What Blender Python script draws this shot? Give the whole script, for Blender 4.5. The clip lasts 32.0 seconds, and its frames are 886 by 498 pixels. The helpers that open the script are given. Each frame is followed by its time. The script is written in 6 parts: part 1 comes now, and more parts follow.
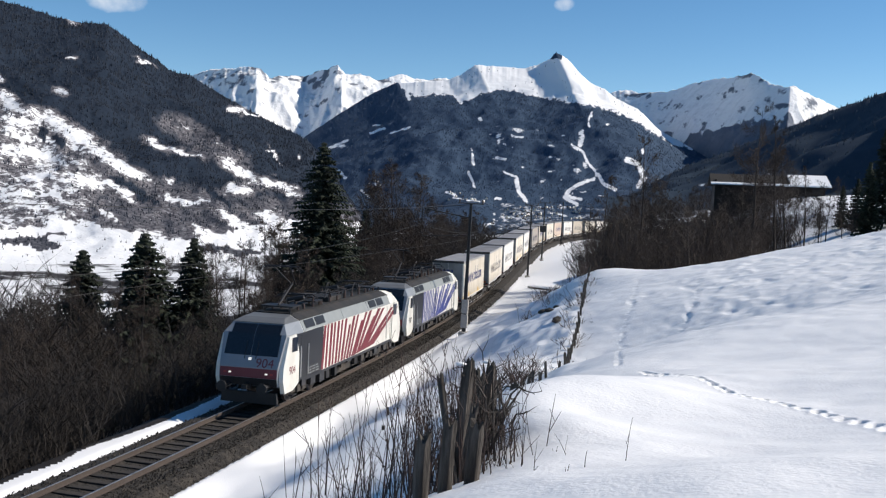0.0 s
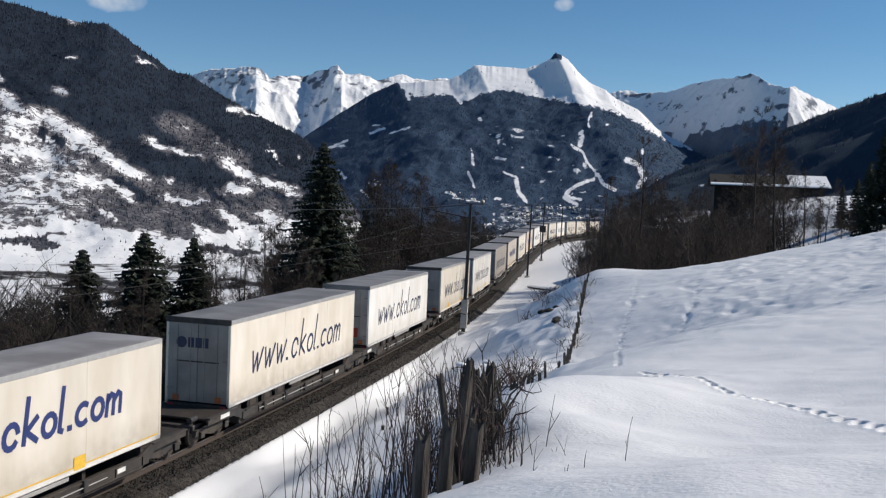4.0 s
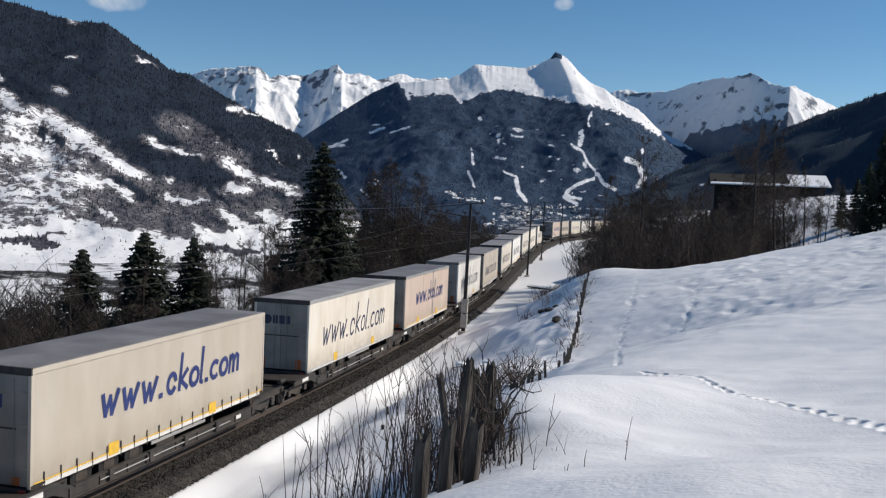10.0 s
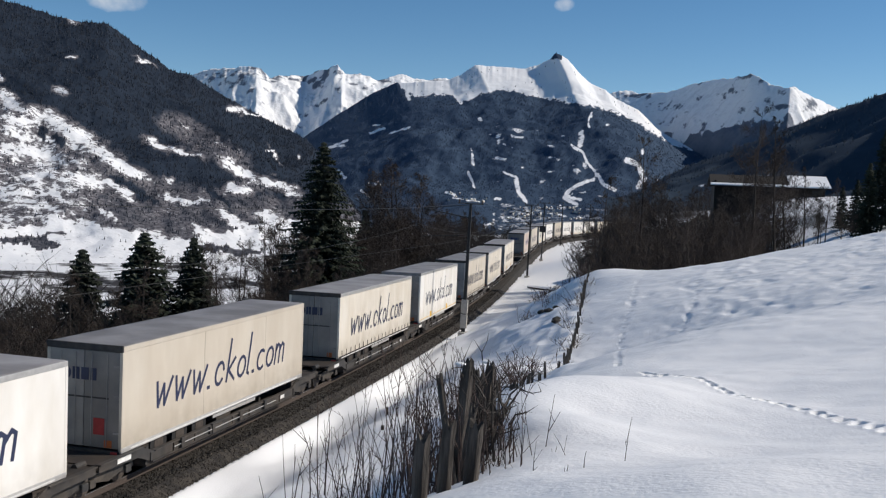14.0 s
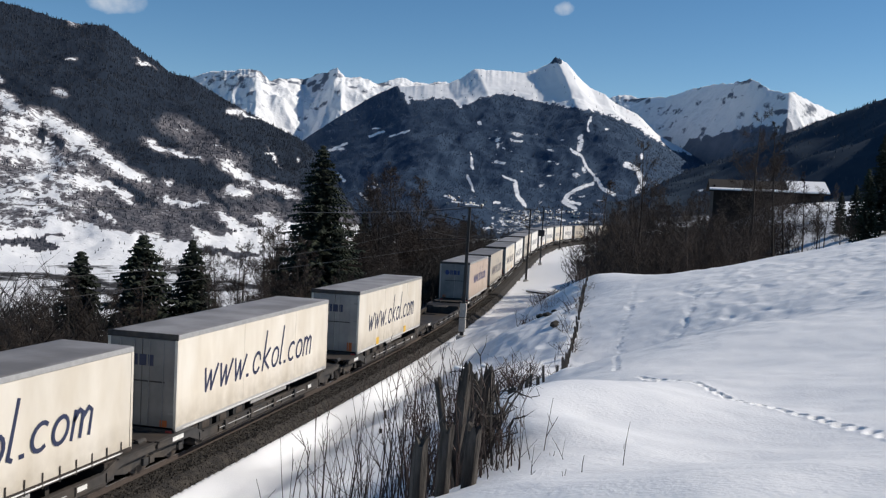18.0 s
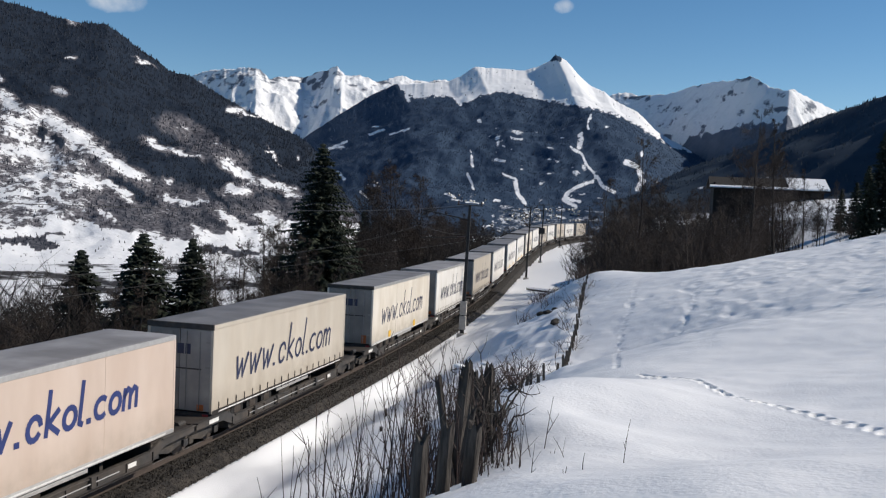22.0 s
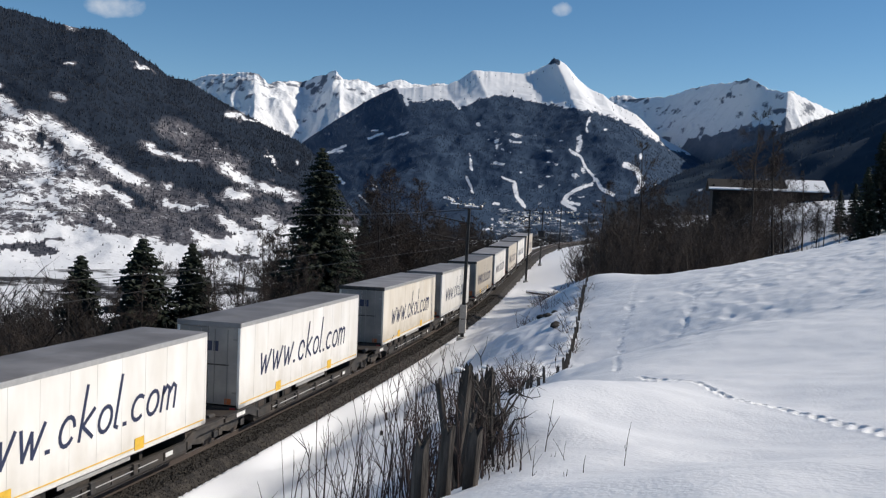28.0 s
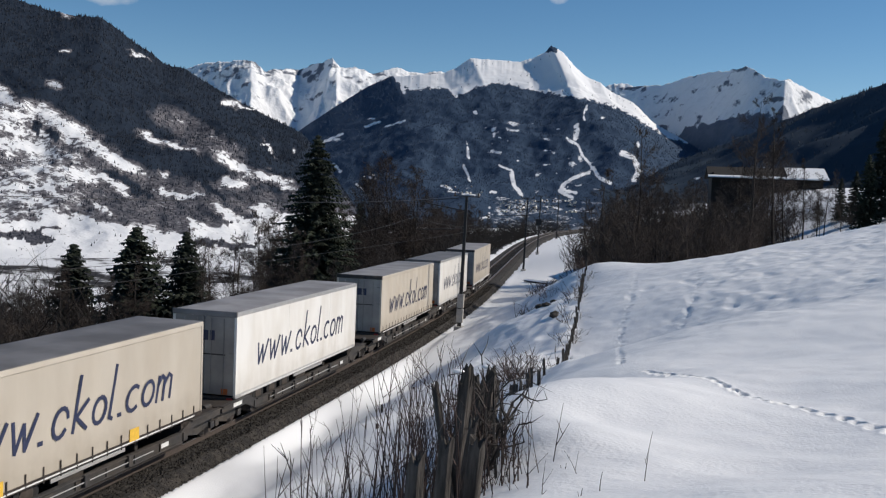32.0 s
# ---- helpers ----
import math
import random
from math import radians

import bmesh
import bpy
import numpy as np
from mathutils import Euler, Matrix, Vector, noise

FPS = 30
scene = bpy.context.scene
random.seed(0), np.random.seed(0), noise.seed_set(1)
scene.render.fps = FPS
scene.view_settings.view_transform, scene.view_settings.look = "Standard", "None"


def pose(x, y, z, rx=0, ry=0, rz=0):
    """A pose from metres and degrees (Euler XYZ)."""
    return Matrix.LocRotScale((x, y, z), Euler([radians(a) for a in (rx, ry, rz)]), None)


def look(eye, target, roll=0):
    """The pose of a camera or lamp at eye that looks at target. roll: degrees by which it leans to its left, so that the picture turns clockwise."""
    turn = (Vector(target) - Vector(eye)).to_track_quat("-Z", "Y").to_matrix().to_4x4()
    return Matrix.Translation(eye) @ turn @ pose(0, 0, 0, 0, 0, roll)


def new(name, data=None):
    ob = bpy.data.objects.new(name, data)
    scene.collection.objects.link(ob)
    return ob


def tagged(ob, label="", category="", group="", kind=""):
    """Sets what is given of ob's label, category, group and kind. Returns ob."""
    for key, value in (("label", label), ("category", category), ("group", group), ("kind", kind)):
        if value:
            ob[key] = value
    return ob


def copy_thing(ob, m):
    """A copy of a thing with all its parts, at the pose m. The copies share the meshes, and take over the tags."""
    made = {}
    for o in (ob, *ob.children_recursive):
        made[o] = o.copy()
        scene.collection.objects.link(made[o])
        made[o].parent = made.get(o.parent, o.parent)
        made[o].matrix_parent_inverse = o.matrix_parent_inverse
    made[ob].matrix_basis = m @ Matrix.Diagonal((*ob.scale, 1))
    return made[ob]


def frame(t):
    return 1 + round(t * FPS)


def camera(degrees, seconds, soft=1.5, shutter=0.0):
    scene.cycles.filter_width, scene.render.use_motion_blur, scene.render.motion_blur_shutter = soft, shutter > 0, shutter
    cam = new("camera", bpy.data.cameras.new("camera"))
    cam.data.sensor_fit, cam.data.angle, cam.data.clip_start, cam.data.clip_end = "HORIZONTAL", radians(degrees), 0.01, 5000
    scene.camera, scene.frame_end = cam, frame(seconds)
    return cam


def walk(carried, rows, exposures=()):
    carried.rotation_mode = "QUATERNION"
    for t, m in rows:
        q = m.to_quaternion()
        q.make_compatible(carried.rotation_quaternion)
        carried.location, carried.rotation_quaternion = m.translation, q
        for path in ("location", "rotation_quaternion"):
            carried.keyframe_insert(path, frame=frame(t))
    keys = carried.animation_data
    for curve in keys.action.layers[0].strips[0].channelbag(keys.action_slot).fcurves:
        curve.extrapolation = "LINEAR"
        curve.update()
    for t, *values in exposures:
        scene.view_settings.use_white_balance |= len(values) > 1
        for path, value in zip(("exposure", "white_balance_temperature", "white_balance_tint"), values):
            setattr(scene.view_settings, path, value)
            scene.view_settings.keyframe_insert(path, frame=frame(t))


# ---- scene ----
# Camera: a tripod on a snow slope above a single railway line.
# Axes: y runs along the near straight of the track, z = 0 is the rail top there.
EYE = (18.30, -8.834, 9.278)
cam = camera(49.23, 32.0, soft=1.25)


def eye_pose(yaw, pitch, roll, push):
    a = radians(-17.0)
    return pose(EYE[0] + math.sin(a) * push, EYE[1] + math.cos(a) * push, EYE[2] - 0.065 * push,
                90 - pitch, 0, -yaw) @ pose(0, 0, 0, 0, 0, roll)


WALK = [
    (0.0, -17.036, 3.709, 2.063, 0.00),
    (3.5, -17.020, 3.703, 2.118, 0.00),
    (5.5, -17.012, 3.702, 2.119, 0.00),
    (8.0, -17.011, 3.739, 2.113, 0.00),
    (11.0, -17.017, 3.725, 2.109, 0.00),
    (13.0, -17.022, 3.702, 2.164, 0.00),
    (14.5, -17.011, 3.705, 2.196, 0.00),
    (16.5, -16.993, 3.500, 2.537, 0.00),
    (17.0, -16.966, 3.395, 2.669, 0.00),
    (17.5, -16.950, 3.368, 2.603, 0.00),
    (18.0, -16.955, 3.491, 2.444, 0.00),
    (18.5, -16.936, 3.524, 2.347, 0.00),
    (19.0, -16.935, 3.561, 2.350, 0.00),
    (20.0, -16.957, 3.552, 2.201, 0.00),
    (21.0, -16.952, 3.563, 2.279, 0.00),
    (22.0, -16.961, 3.609, 2.329, 0.00),
    (23.0, -16.949, 3.625, 2.384, 0.00),
    (24.0, -16.952, 3.605, 2.249, 0.00),
    (25.0, -16.942, 3.581, 2.298, 0.00),
    (25.5, -16.939, 3.553, 2.296, 0.00),
    (27.5, -16.943, 3.436, 2.215, 0.00),
    (28.0, -16.941, 3.400, 2.029, 0.00),
    (29.0, -16.919, 3.340, 2.147, 0.00),
    (29.5, -16.885, 3.358, 2.197, 0.07),
    (30.0, -16.840, 3.477, 2.086, 0.23),
    (30.5, -16.790, 3.622, 2.086, 0.40),
    (31.0, -16.750, 3.826, 2.024, 0.57),
    (31.5, -16.740, 3.973, 2.027, 0.73),
    (32.0, -16.740, 4.078, 2.031, 0.90),
]
walk(cam, [(t, eye_pose(*row)) for t, *row in WALK], exposures=[(0, 0.26), (1, 0.22), (2, 0.02), (3, -0.08), (29, -0.10), (32, -0.19)])

# ---- world and sun ----
SUN_AZ, SUN_EL = 66.0, 36.0       # azimuth from +y towards +x, and height
world = bpy.data.worlds.new("sky")
scene.world = world
world.use_nodes = True
wn, wl = world.node_tree.nodes, world.node_tree.links
sky = wn.new("ShaderNodeTexSky")
sky.sky_type = "NISHITA"
sky.sun_disc = False
sky.sun_elevation = radians(SUN_EL)
sky.sun_rotation = radians(SUN_AZ)
sky.altitude = 1500
sky.air_density = 0.8
sky.dust_density = 0.0
sky.ozone_density = 1.6
tone = wn.new("ShaderNodeHueSaturation")
tone.inputs["Hue"].default_value = 0.495
tone.inputs["Saturation"].default_value = 1.22
wl.new(sky.outputs[0], tone.inputs["Color"])
wl.new(tone.outputs[0], wn["Background"].inputs[0])
wn["Background"].inputs[1].default_value = 0.103
sun = new("sun", bpy.data.lights.new("sun", "SUN"))
sun.data.energy = 4.5
sun.data.angle = radians(0.53)
sun.data.color = (1.0, 0.915, 0.80)
sa, se = radians(SUN_AZ), radians(SUN_EL)
sun_dir = Vector((math.sin(sa) * math.cos(se), math.cos(sa) * math.cos(se), math.sin(se)))
sun.matrix_world = look(sun_dir * 100, (0, 0, 0))

# ---- numbers and noise ----
rng = np.random.default_rng(7)


def value_noise(x, y, seed=0):
    xi, yi = np.floor(x).astype(np.int64), np.floor(y).astype(np.int64)
    fx, fy = x - xi, y - yi
    fx, fy = fx * fx * (3 - 2 * fx), fy * fy * (3 - 2 * fy)

    def h(a, b):
        n = (a * 374761393 + b * 668265263 + seed * 1442695041) & 0xFFFFFFFF
        n = ((n ^ (n >> 13)) * 1274126177) & 0xFFFFFFFF
        return ((n ^ (n >> 16)) & 0xFFFF) / 65535.0
    a, b = h(xi, yi), h(xi + 1, yi)
    c, d = h(xi, yi + 1), h(xi + 1, yi + 1)
    return (a + (b - a) * fx) * (1 - fy) + (c + (d - c) * fx) * fy


def fbm(x, y, octaves=4, seed=0):
    """About -1 to 1."""
    total, amp, norm = 0.0, 1.0, 0.0
    for k in range(octaves):
        total = total + amp * (value_noise(x * 2 ** k, y * 2 ** k, seed + k) * 2 - 1)
        norm += amp
        amp *= 0.5
    return total / norm


def ridged(x, y, octaves=4, seed=0):
    total, amp, norm = 0.0, 1.0, 0.0
    for k in range(octaves):
        total = total + amp * (1 - np.abs(value_noise(x * 2 ** k, y * 2 ** k, seed + k) * 2 - 1) * 2)
        norm += amp
        amp *= 0.5
    return total / norm


# ---- materials ----
def material(name, base, rough=0.7, metal=0.0, vary=0.15, scale=4.0, bump=0.0, bump_scale=40.0, second=None,
             second_scale=0.8, second_at=0.5, per_object=0.0, spec=0.5, soft=0.12, stretch=(1, 1, 1)):
    """A surface with grain at two scales: a fine one that shifts the brightness and a coarse one that mixes in a second colour."""
    m = bpy.data.materials.new(name)
    m.use_nodes = True
    n, l = m.node_tree.nodes, m.node_tree.links
    b = n["Principled BSDF"]
    b.inputs["Roughness"].default_value = rough
    b.inputs["Metallic"].default_value = metal
    b.inputs["Specular IOR Level"].default_value = spec
    co = n.new("ShaderNodeTexCoord")
    mp = n.new("ShaderNodeMapping")
    mp.inputs["Scale"].default_value = stretch
    l.new(co.outputs["Object"], mp.inputs[0])
    fine = n.new("ShaderNodeTexNoise")
    fine.inputs["Scale"].default_value = scale
    fine.inputs["Detail"].default_value = 6
    l.new(mp.outputs[0], fine.inputs["Vector"])
    ramp = n.new("ShaderNodeMapRange")
    ramp.inputs["From Min"].default_value, ramp.inputs["From Max"].default_value = 0.3, 0.7
    ramp.inputs["To Min"].default_value, ramp.inputs["To Max"].default_value = 1 - vary, 1 + vary
    l.new(fine.outputs["Fac"], ramp.inputs["Value"])
    colour = n.new("ShaderNodeMix")
    colour.data_type = "RGBA"
    colour.inputs["A"].default_value = (*base, 1)
    colour.inputs["B"].default_value = (*(second or base), 1)
    if second:
        coarse = n.new("ShaderNodeTexNoise")
        coarse.inputs["Scale"].default_value = second_scale
        coarse.inputs["Detail"].default_value = 8
        l.new(mp.outputs[0], coarse.inputs["Vector"])
        cut = n.new("ShaderNodeMapRange")
        cut.inputs["From Min"].default_value, cut.inputs["From Max"].default_value = second_at - soft, second_at + soft
        l.new(coarse.outputs["Fac"], cut.inputs["Value"])
        l.new(cut.outputs[0], colour.inputs["Factor"])
    else:
        colour.inputs["Factor"].default_value = 0
    hsv = n.new("ShaderNodeHueSaturation")
    l.new(colour.outputs["Result"], hsv.inputs["Color"])
    if per_object:
        info = n.new("ShaderNodeObjectInfo")
        pr = n.new("ShaderNodeMapRange")
        pr.inputs["To Min"].default_value, pr.inputs["To Max"].default_value = 1 - per_object, 1 + per_object
        l.new(info.outputs["Random"], pr.inputs["Value"])
        mul = n.new("ShaderNodeMath")
        mul.operation = "MULTIPLY"
        l.new(ramp.outputs[0], mul.inputs[0])
        l.new(pr.outputs[0], mul.inputs[1])
        l.new(mul.outputs[0], hsv.inputs["Value"])
    else:
        l.new(ramp.outputs[0], hsv.inputs["Value"])
    l.new(hsv.outputs[0], b.inputs["Base Color"])
    if bump:
        bn = n.new("ShaderNodeTexNoise")
        bn.inputs["Scale"].default_value = bump_scale
        bn.inputs["Detail"].default_value = 5
        l.new(mp.outputs[0], bn.inputs["Vector"])
        bp = n.new("ShaderNodeBump")
        bp.inputs["Strength"].default_value = 1.0
        bp.inputs["Distance"].default_value = bump
        l.new(bn.outputs["Fac"], bp.inputs["Height"])
        l.new(bp.outputs[0], b.inputs["Normal"])
    return m


def land_material(name, snow, dark, dark_two, grain, edge, speck=0.0, dark_scale=0.004, rock_bump=0.0, brush=None):
    """Mountain ground: the mesh attribute 'snow' says how likely snow lies, noise breaks its edge into trees and gaps."""
    m = bpy.data.materials.new(name)
    m.use_nodes = True
    n, l = m.node_tree.nodes, m.node_tree.links
    b = n["Principled BSDF"]
    b.inputs["Roughness"].default_value = 0.9
    b.inputs["Specular IOR Level"].default_value = 0.1
    co = n.new("ShaderNodeTexCoord")
    at = n.new("ShaderNodeAttribute")
    at.attribute_name = "snow"
    n1 = n.new("ShaderNodeTexNoise")
    n1.inputs["Scale"].default_value = grain
    n1.inputs["Detail"].default_value = 9
    n1.inputs["Roughness"].default_value = 0.68
    l.new(co.outputs["Object"], n1.inputs["Vector"])
    sub = n.new("ShaderNodeMath")
    sub.operation = "SUBTRACT"
    l.new(n1.outputs["Fac"], sub.inputs[0])
    sub.inputs[1].default_value = 0.5
    mul = n.new("ShaderNodeMath")
    mul.operation = "MULTIPLY_ADD"
    l.new(sub.outputs[0], mul.inputs[0])
    mul.inputs[1].default_value = edge
    l.new(at.outputs["Fac"], mul.inputs[2])
    cut = n.new("ShaderNodeMapRange")
    cut.inputs["From Min"].default_value, cut.inputs["From Max"].default_value = 0.44, 0.56
    l.new(mul.outputs[0], cut.inputs["Value"])
    lies = cut.outputs[0]
    if speck:
        # single trees standing on the snow, fewer where it lies thick
        n3 = n.new("ShaderNodeTexNoise")
        n3.inputs["Scale"].default_value = speck
        n3.inputs["Detail"].default_value = 4
        n3.inputs["Roughness"].default_value = 0.6
        l.new(co.outputs["Object"], n3.inputs["Vector"])
        mad = n.new("ShaderNodeMath")
        mad.operation = "MULTIPLY_ADD"
        l.new(at.outputs["Fac"], mad.inputs[0])
        mad.inputs[1].default_value = 0.42
        l.new(n3.outputs["Fac"], mad.inputs[2])
        c3 = n.new("ShaderNodeMapRange")
        c3.inputs["From Min"].default_value, c3.inputs["From Max"].default_value = 0.66, 0.74
        l.new(mad.outputs[0], c3.inputs["Value"])
        both = n.new("ShaderNodeMath")
        both.operation = "MULTIPLY"
        l.new(cut.outputs[0], both.inputs[0])
        l.new(c3.outputs[0], both.inputs[1])
        lies = both.outputs[0]
    n2 = n.new("ShaderNodeTexNoise")
    n2.inputs["Scale"].default_value = dark_scale
    n2.inputs["Detail"].default_value = 12
    n2.inputs["Roughness"].default_value = 0.7
    l.new(co.outputs["Object"], n2.inputs["Vector"])
    cr = n.new("ShaderNodeMapRange")
    cr.inputs["From Min"].default_value, cr.inputs["From Max"].default_value = 0.35, 0.65
    l.new(n2.outputs["Fac"], cr.inputs["Value"])
    wood = n.new("ShaderNodeMix")
    wood.data_type = "RGBA"
    wood.inputs["A"].default_value, wood.inputs["B"].default_value = (*dark, 1), (*dark_two, 1)
    l.new(cr.outputs[0], wood.inputs["Factor"])
    trees = wood.outputs["Result"]
    if brush:
        # half-open land carries leafless grey-brown woods with snow between the stems
        here = n.new("ShaderNodeMapRange")
        here.inputs["From Min"].default_value, here.inputs["From Max"].default_value = 0.16, 0.40
        l.new(at.outputs["Fac"], here.inputs["Value"])
        fine = n.new("ShaderNodeTexNoise")
        fine.inputs["Scale"].default_value = 0.14
        fine.inputs["Detail"].default_value = 7
        fine.inputs["Roughness"].default_value = 0.75
        l.new(co.outputs["Object"], fine.inputs["Vector"])
        fr = n.new("ShaderNodeMapRange")
        fr.inputs["From Min"].default_value, fr.inputs["From Max"].default_value = 0.40, 0.66
        l.new(fine.outputs["Fac"], fr.inputs["Value"])
        bare = n.new("ShaderNodeMix")
        bare.data_type = "RGBA"
        bare.inputs["A"].default_value, bare.inputs["B"].default_value = (*brush[0], 1), (*brush[1], 1)
        l.new(fr.outputs[0], bare.inputs["Factor"])
        join = n.new("ShaderNodeMix")
        join.data_type = "RGBA"
        l.new(here.outputs[0], join.inputs["Factor"])
        l.new(trees, join.inputs["A"])
        l.new(bare.outputs["Result"], join.inputs["B"])
        trees = join.outputs["Result"]
    mix = n.new("ShaderNodeMix")
    mix.data_type = "RGBA"
    mix.inputs["B"].default_value = (*snow, 1)
    l.new(trees, mix.inputs["A"])
    l.new(lies, mix.inputs["Factor"])
    l.new(mix.outputs["Result"], b.inputs["Base Color"])
    if rock_bump:
        bn = n.new("ShaderNodeTexNoise")
        bn.inputs["Scale"].default_value = grain * 0.6
        bn.inputs["Detail"].default_value = 8
        l.new(co.outputs["Object"], bn.inputs["Vector"])
        bp = n.new("ShaderNodeBump")
        bp.inputs["Distance"].default_value = rock_bump
        l.new(bn.outputs["Fac"], bp.inputs["Height"])
        l.new(bp.outputs[0], b.inputs["Normal"])
    return m


SNOW = (0.81, 0.82, 0.84)
# conifer tones here hold some blue of distance haze in the base colour
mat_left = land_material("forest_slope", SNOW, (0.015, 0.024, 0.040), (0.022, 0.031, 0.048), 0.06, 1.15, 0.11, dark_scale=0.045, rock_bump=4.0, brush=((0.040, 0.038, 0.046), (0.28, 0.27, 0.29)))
# aerial haze is painted in here: both forest base colours are turned blue
mat_mid = land_material("far_forest_hazed", SNOW, (0.041, 0.069, 0.115), (0.047, 0.075, 0.122), 0.02, 1.0, 0.05, dark_scale=0.012, rock_bump=1.5)
mat_peak = land_material("snow_peak", SNOW, (0.11, 0.13, 0.17), (0.17, 0.19, 0.23), 0.016, 1.15, dark_scale=0.01, rock_bump=26.0)
# haze tint put into this slope's forest colours too
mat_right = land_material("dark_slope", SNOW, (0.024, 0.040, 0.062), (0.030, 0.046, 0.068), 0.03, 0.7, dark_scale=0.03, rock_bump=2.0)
mat_ground = land_material("snow_ground", SNOW, (0.016, 0.013, 0.011), (0.032, 0.026, 0.022), 0.05, 0.9, dark_scale=0.05)
gn, gl = mat_ground.node_tree.nodes, mat_ground.node_tree.links
gco = gn.new("ShaderNodeTexCoord")
gb = gn.new("ShaderNodeTexNoise")
gb.inputs["Scale"].default_value = 20.0
gb.inputs["Detail"].default_value = 11
gl.new(gco.outputs["Object"], gb.inputs["Vector"])
gbp = gn.new("ShaderNodeBump")
gbp.inputs["Distance"].default_value = 0.010
gl.new(gb.outputs["Fac"], gbp.inputs["Height"])
gl.new(gbp.outputs[0], gn["Principled BSDF"].inputs["Normal"])
gn["Principled BSDF"].inputs["Roughness"].default_value = 0.65
gn["Principled BSDF"].inputs["Specular IOR Level"].default_value = 0.3

mat_ballast = material("ballast", (0.014, 0.0125, 0.0115), 0.95, vary=0.55, scale=14, bump=0.05, bump_scale=16, second=(0.045, 0.038, 0.032), second_scale=3)
mat_stone = material("ballast_stone", (0.022, 0.019, 0.016), 0.95, vary=0.5, scale=9, second=(0.085, 0.074, 0.062), second_scale=11, second_at=0.60, soft=0.06)
mat_sleeper = material("sleeper_wood", (0.022, 0.018, 0.016), 0.9, vary=0.3, scale=10, bump=0.006, second=(0.034, 0.029, 0.025), second_scale=2, per_object=0.25)
mat_rust = material("rail_rust", (0.075, 0.058, 0.050), 0.75, 0.1, vary=0.2, scale=12)
mat_railtop = material("rail_head", (0.45, 0.42, 0.40), 0.35, 0.9, vary=0.1, scale=20)
mat_steel = material("galvanised_steel", (0.030, 0.030, 0.031), 0.6, 0.1, vary=0.15, scale=8)
mat_concrete = material("concrete", (0.42, 0.40, 0.37), 0.9, vary=0.15, scale=6, bump=0.004)
mat_wire = material("wire_metal", (0.03, 0.028, 0.026), 0.5, 0.6, vary=0.05)
mat_black = material("black_paint", (0.012, 0.012, 0.014), 0.6, vary=0.2, scale=10)
mat_bark = material("bark", (0.032, 0.025, 0.021), 0.95, vary=0.35, scale=9, second=(0.06, 0.05, 0.043), second_scale=2.0, per_object=0.3)
mat_twig = material("twig", (0.046, 0.034, 0.028), 0.9, vary=0.3, scale=5, per_object=0.3)
# twig brown darkened to near black: painted shade of the dense thicket
mat_twig_shaded = material("shade_dark_undergrowth", (0.013, 0.010, 0.009), 0.9, vary=0.35, scale=3)
# the left flank's trees, with the same blue of distance painted in
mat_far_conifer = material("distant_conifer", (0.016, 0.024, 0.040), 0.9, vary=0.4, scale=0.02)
# same painted haze-blue as the mountain these trees stand on
mat_far_hazed = material("hazed_distant_conifer", (0.041, 0.069, 0.117), 0.9, vary=0.25, scale=0.01)
# conifers carry the slope's painted blue tint
mat_right_hazed = material("hazed_slope_conifer", (0.024, 0.040, 0.062), 0.9, vary=0.35, scale=0.02)
mat_shoot = material("red_brown_shoot", (0.05, 0.03, 0.024), 0.8, vary=0.35, scale=5, per_object=0.3)
mat_needle = material("spruce_needle", (0.012, 0.020, 0.012), 0.85, vary=0.5, scale=2.2, second=(0.022, 0.030, 0.016), second_scale=0.9, per_object=0.25)
mat_post = material("weathered_wood", (0.085, 0.074, 0.064), 0.95, vary=0.4, scale=5, bump=0.012, bump_scale=14, second=(0.022, 0.018, 0.015), second_scale=2.0, stretch=(6, 6, 1))
mat_barn = material("barn_boards", (0.014, 0.011, 0.009), 0.9, vary=0.35, scale=4, stretch=(1, 1, 0.2))
mat_snow = material("snow_load", SNOW, 0.7, vary=0.03, scale=3, bump=0.03, bump_scale=6)
# ---- the line ----
HEADS = [0, 0, -3.53, -7.25, -8.50, -8.51, -7.49, -5.39, -2.12, 2.13, 6.37, 10.62]
GRADES = [0, 0, -1.65, -2.63, -0.72, -0.17, -0.25, -1.21, -1.90, -2.06, -2.06, -2.06]
KNOTS = [-60, 0] + [32 * k for k in range(1, 11)]
TS = np.arange(-640.0, 700.0, 1.0)
_h = np.interp(TS, KNOTS, HEADS)
_h = np.radians(np.where(TS > 278, 5.0, _h))
_g = np.interp(TS, KNOTS, GRADES) / 100
TX = np.concatenate([[0], np.cumsum(np.sin(_h)[:-1])])
TY = np.concatenate([[0], np.cumsum(np.cos(_h)[:-1])])
TZ = np.concatenate([[0], np.cumsum(_g[:-1])])
TX, TY, TZ = TX - TX[640], TY - TY[640], TZ - TZ[640]


def on_track(s, side=0.0, up=0.0):
    h = float(np.interp(s, TS, _h))
    return Vector((float(np.interp(s, TS, TX)) + side * math.cos(h), float(np.interp(s, TS, TY)) - side * math.sin(h),
                   float(np.interp(s, TS, TZ)) + up))


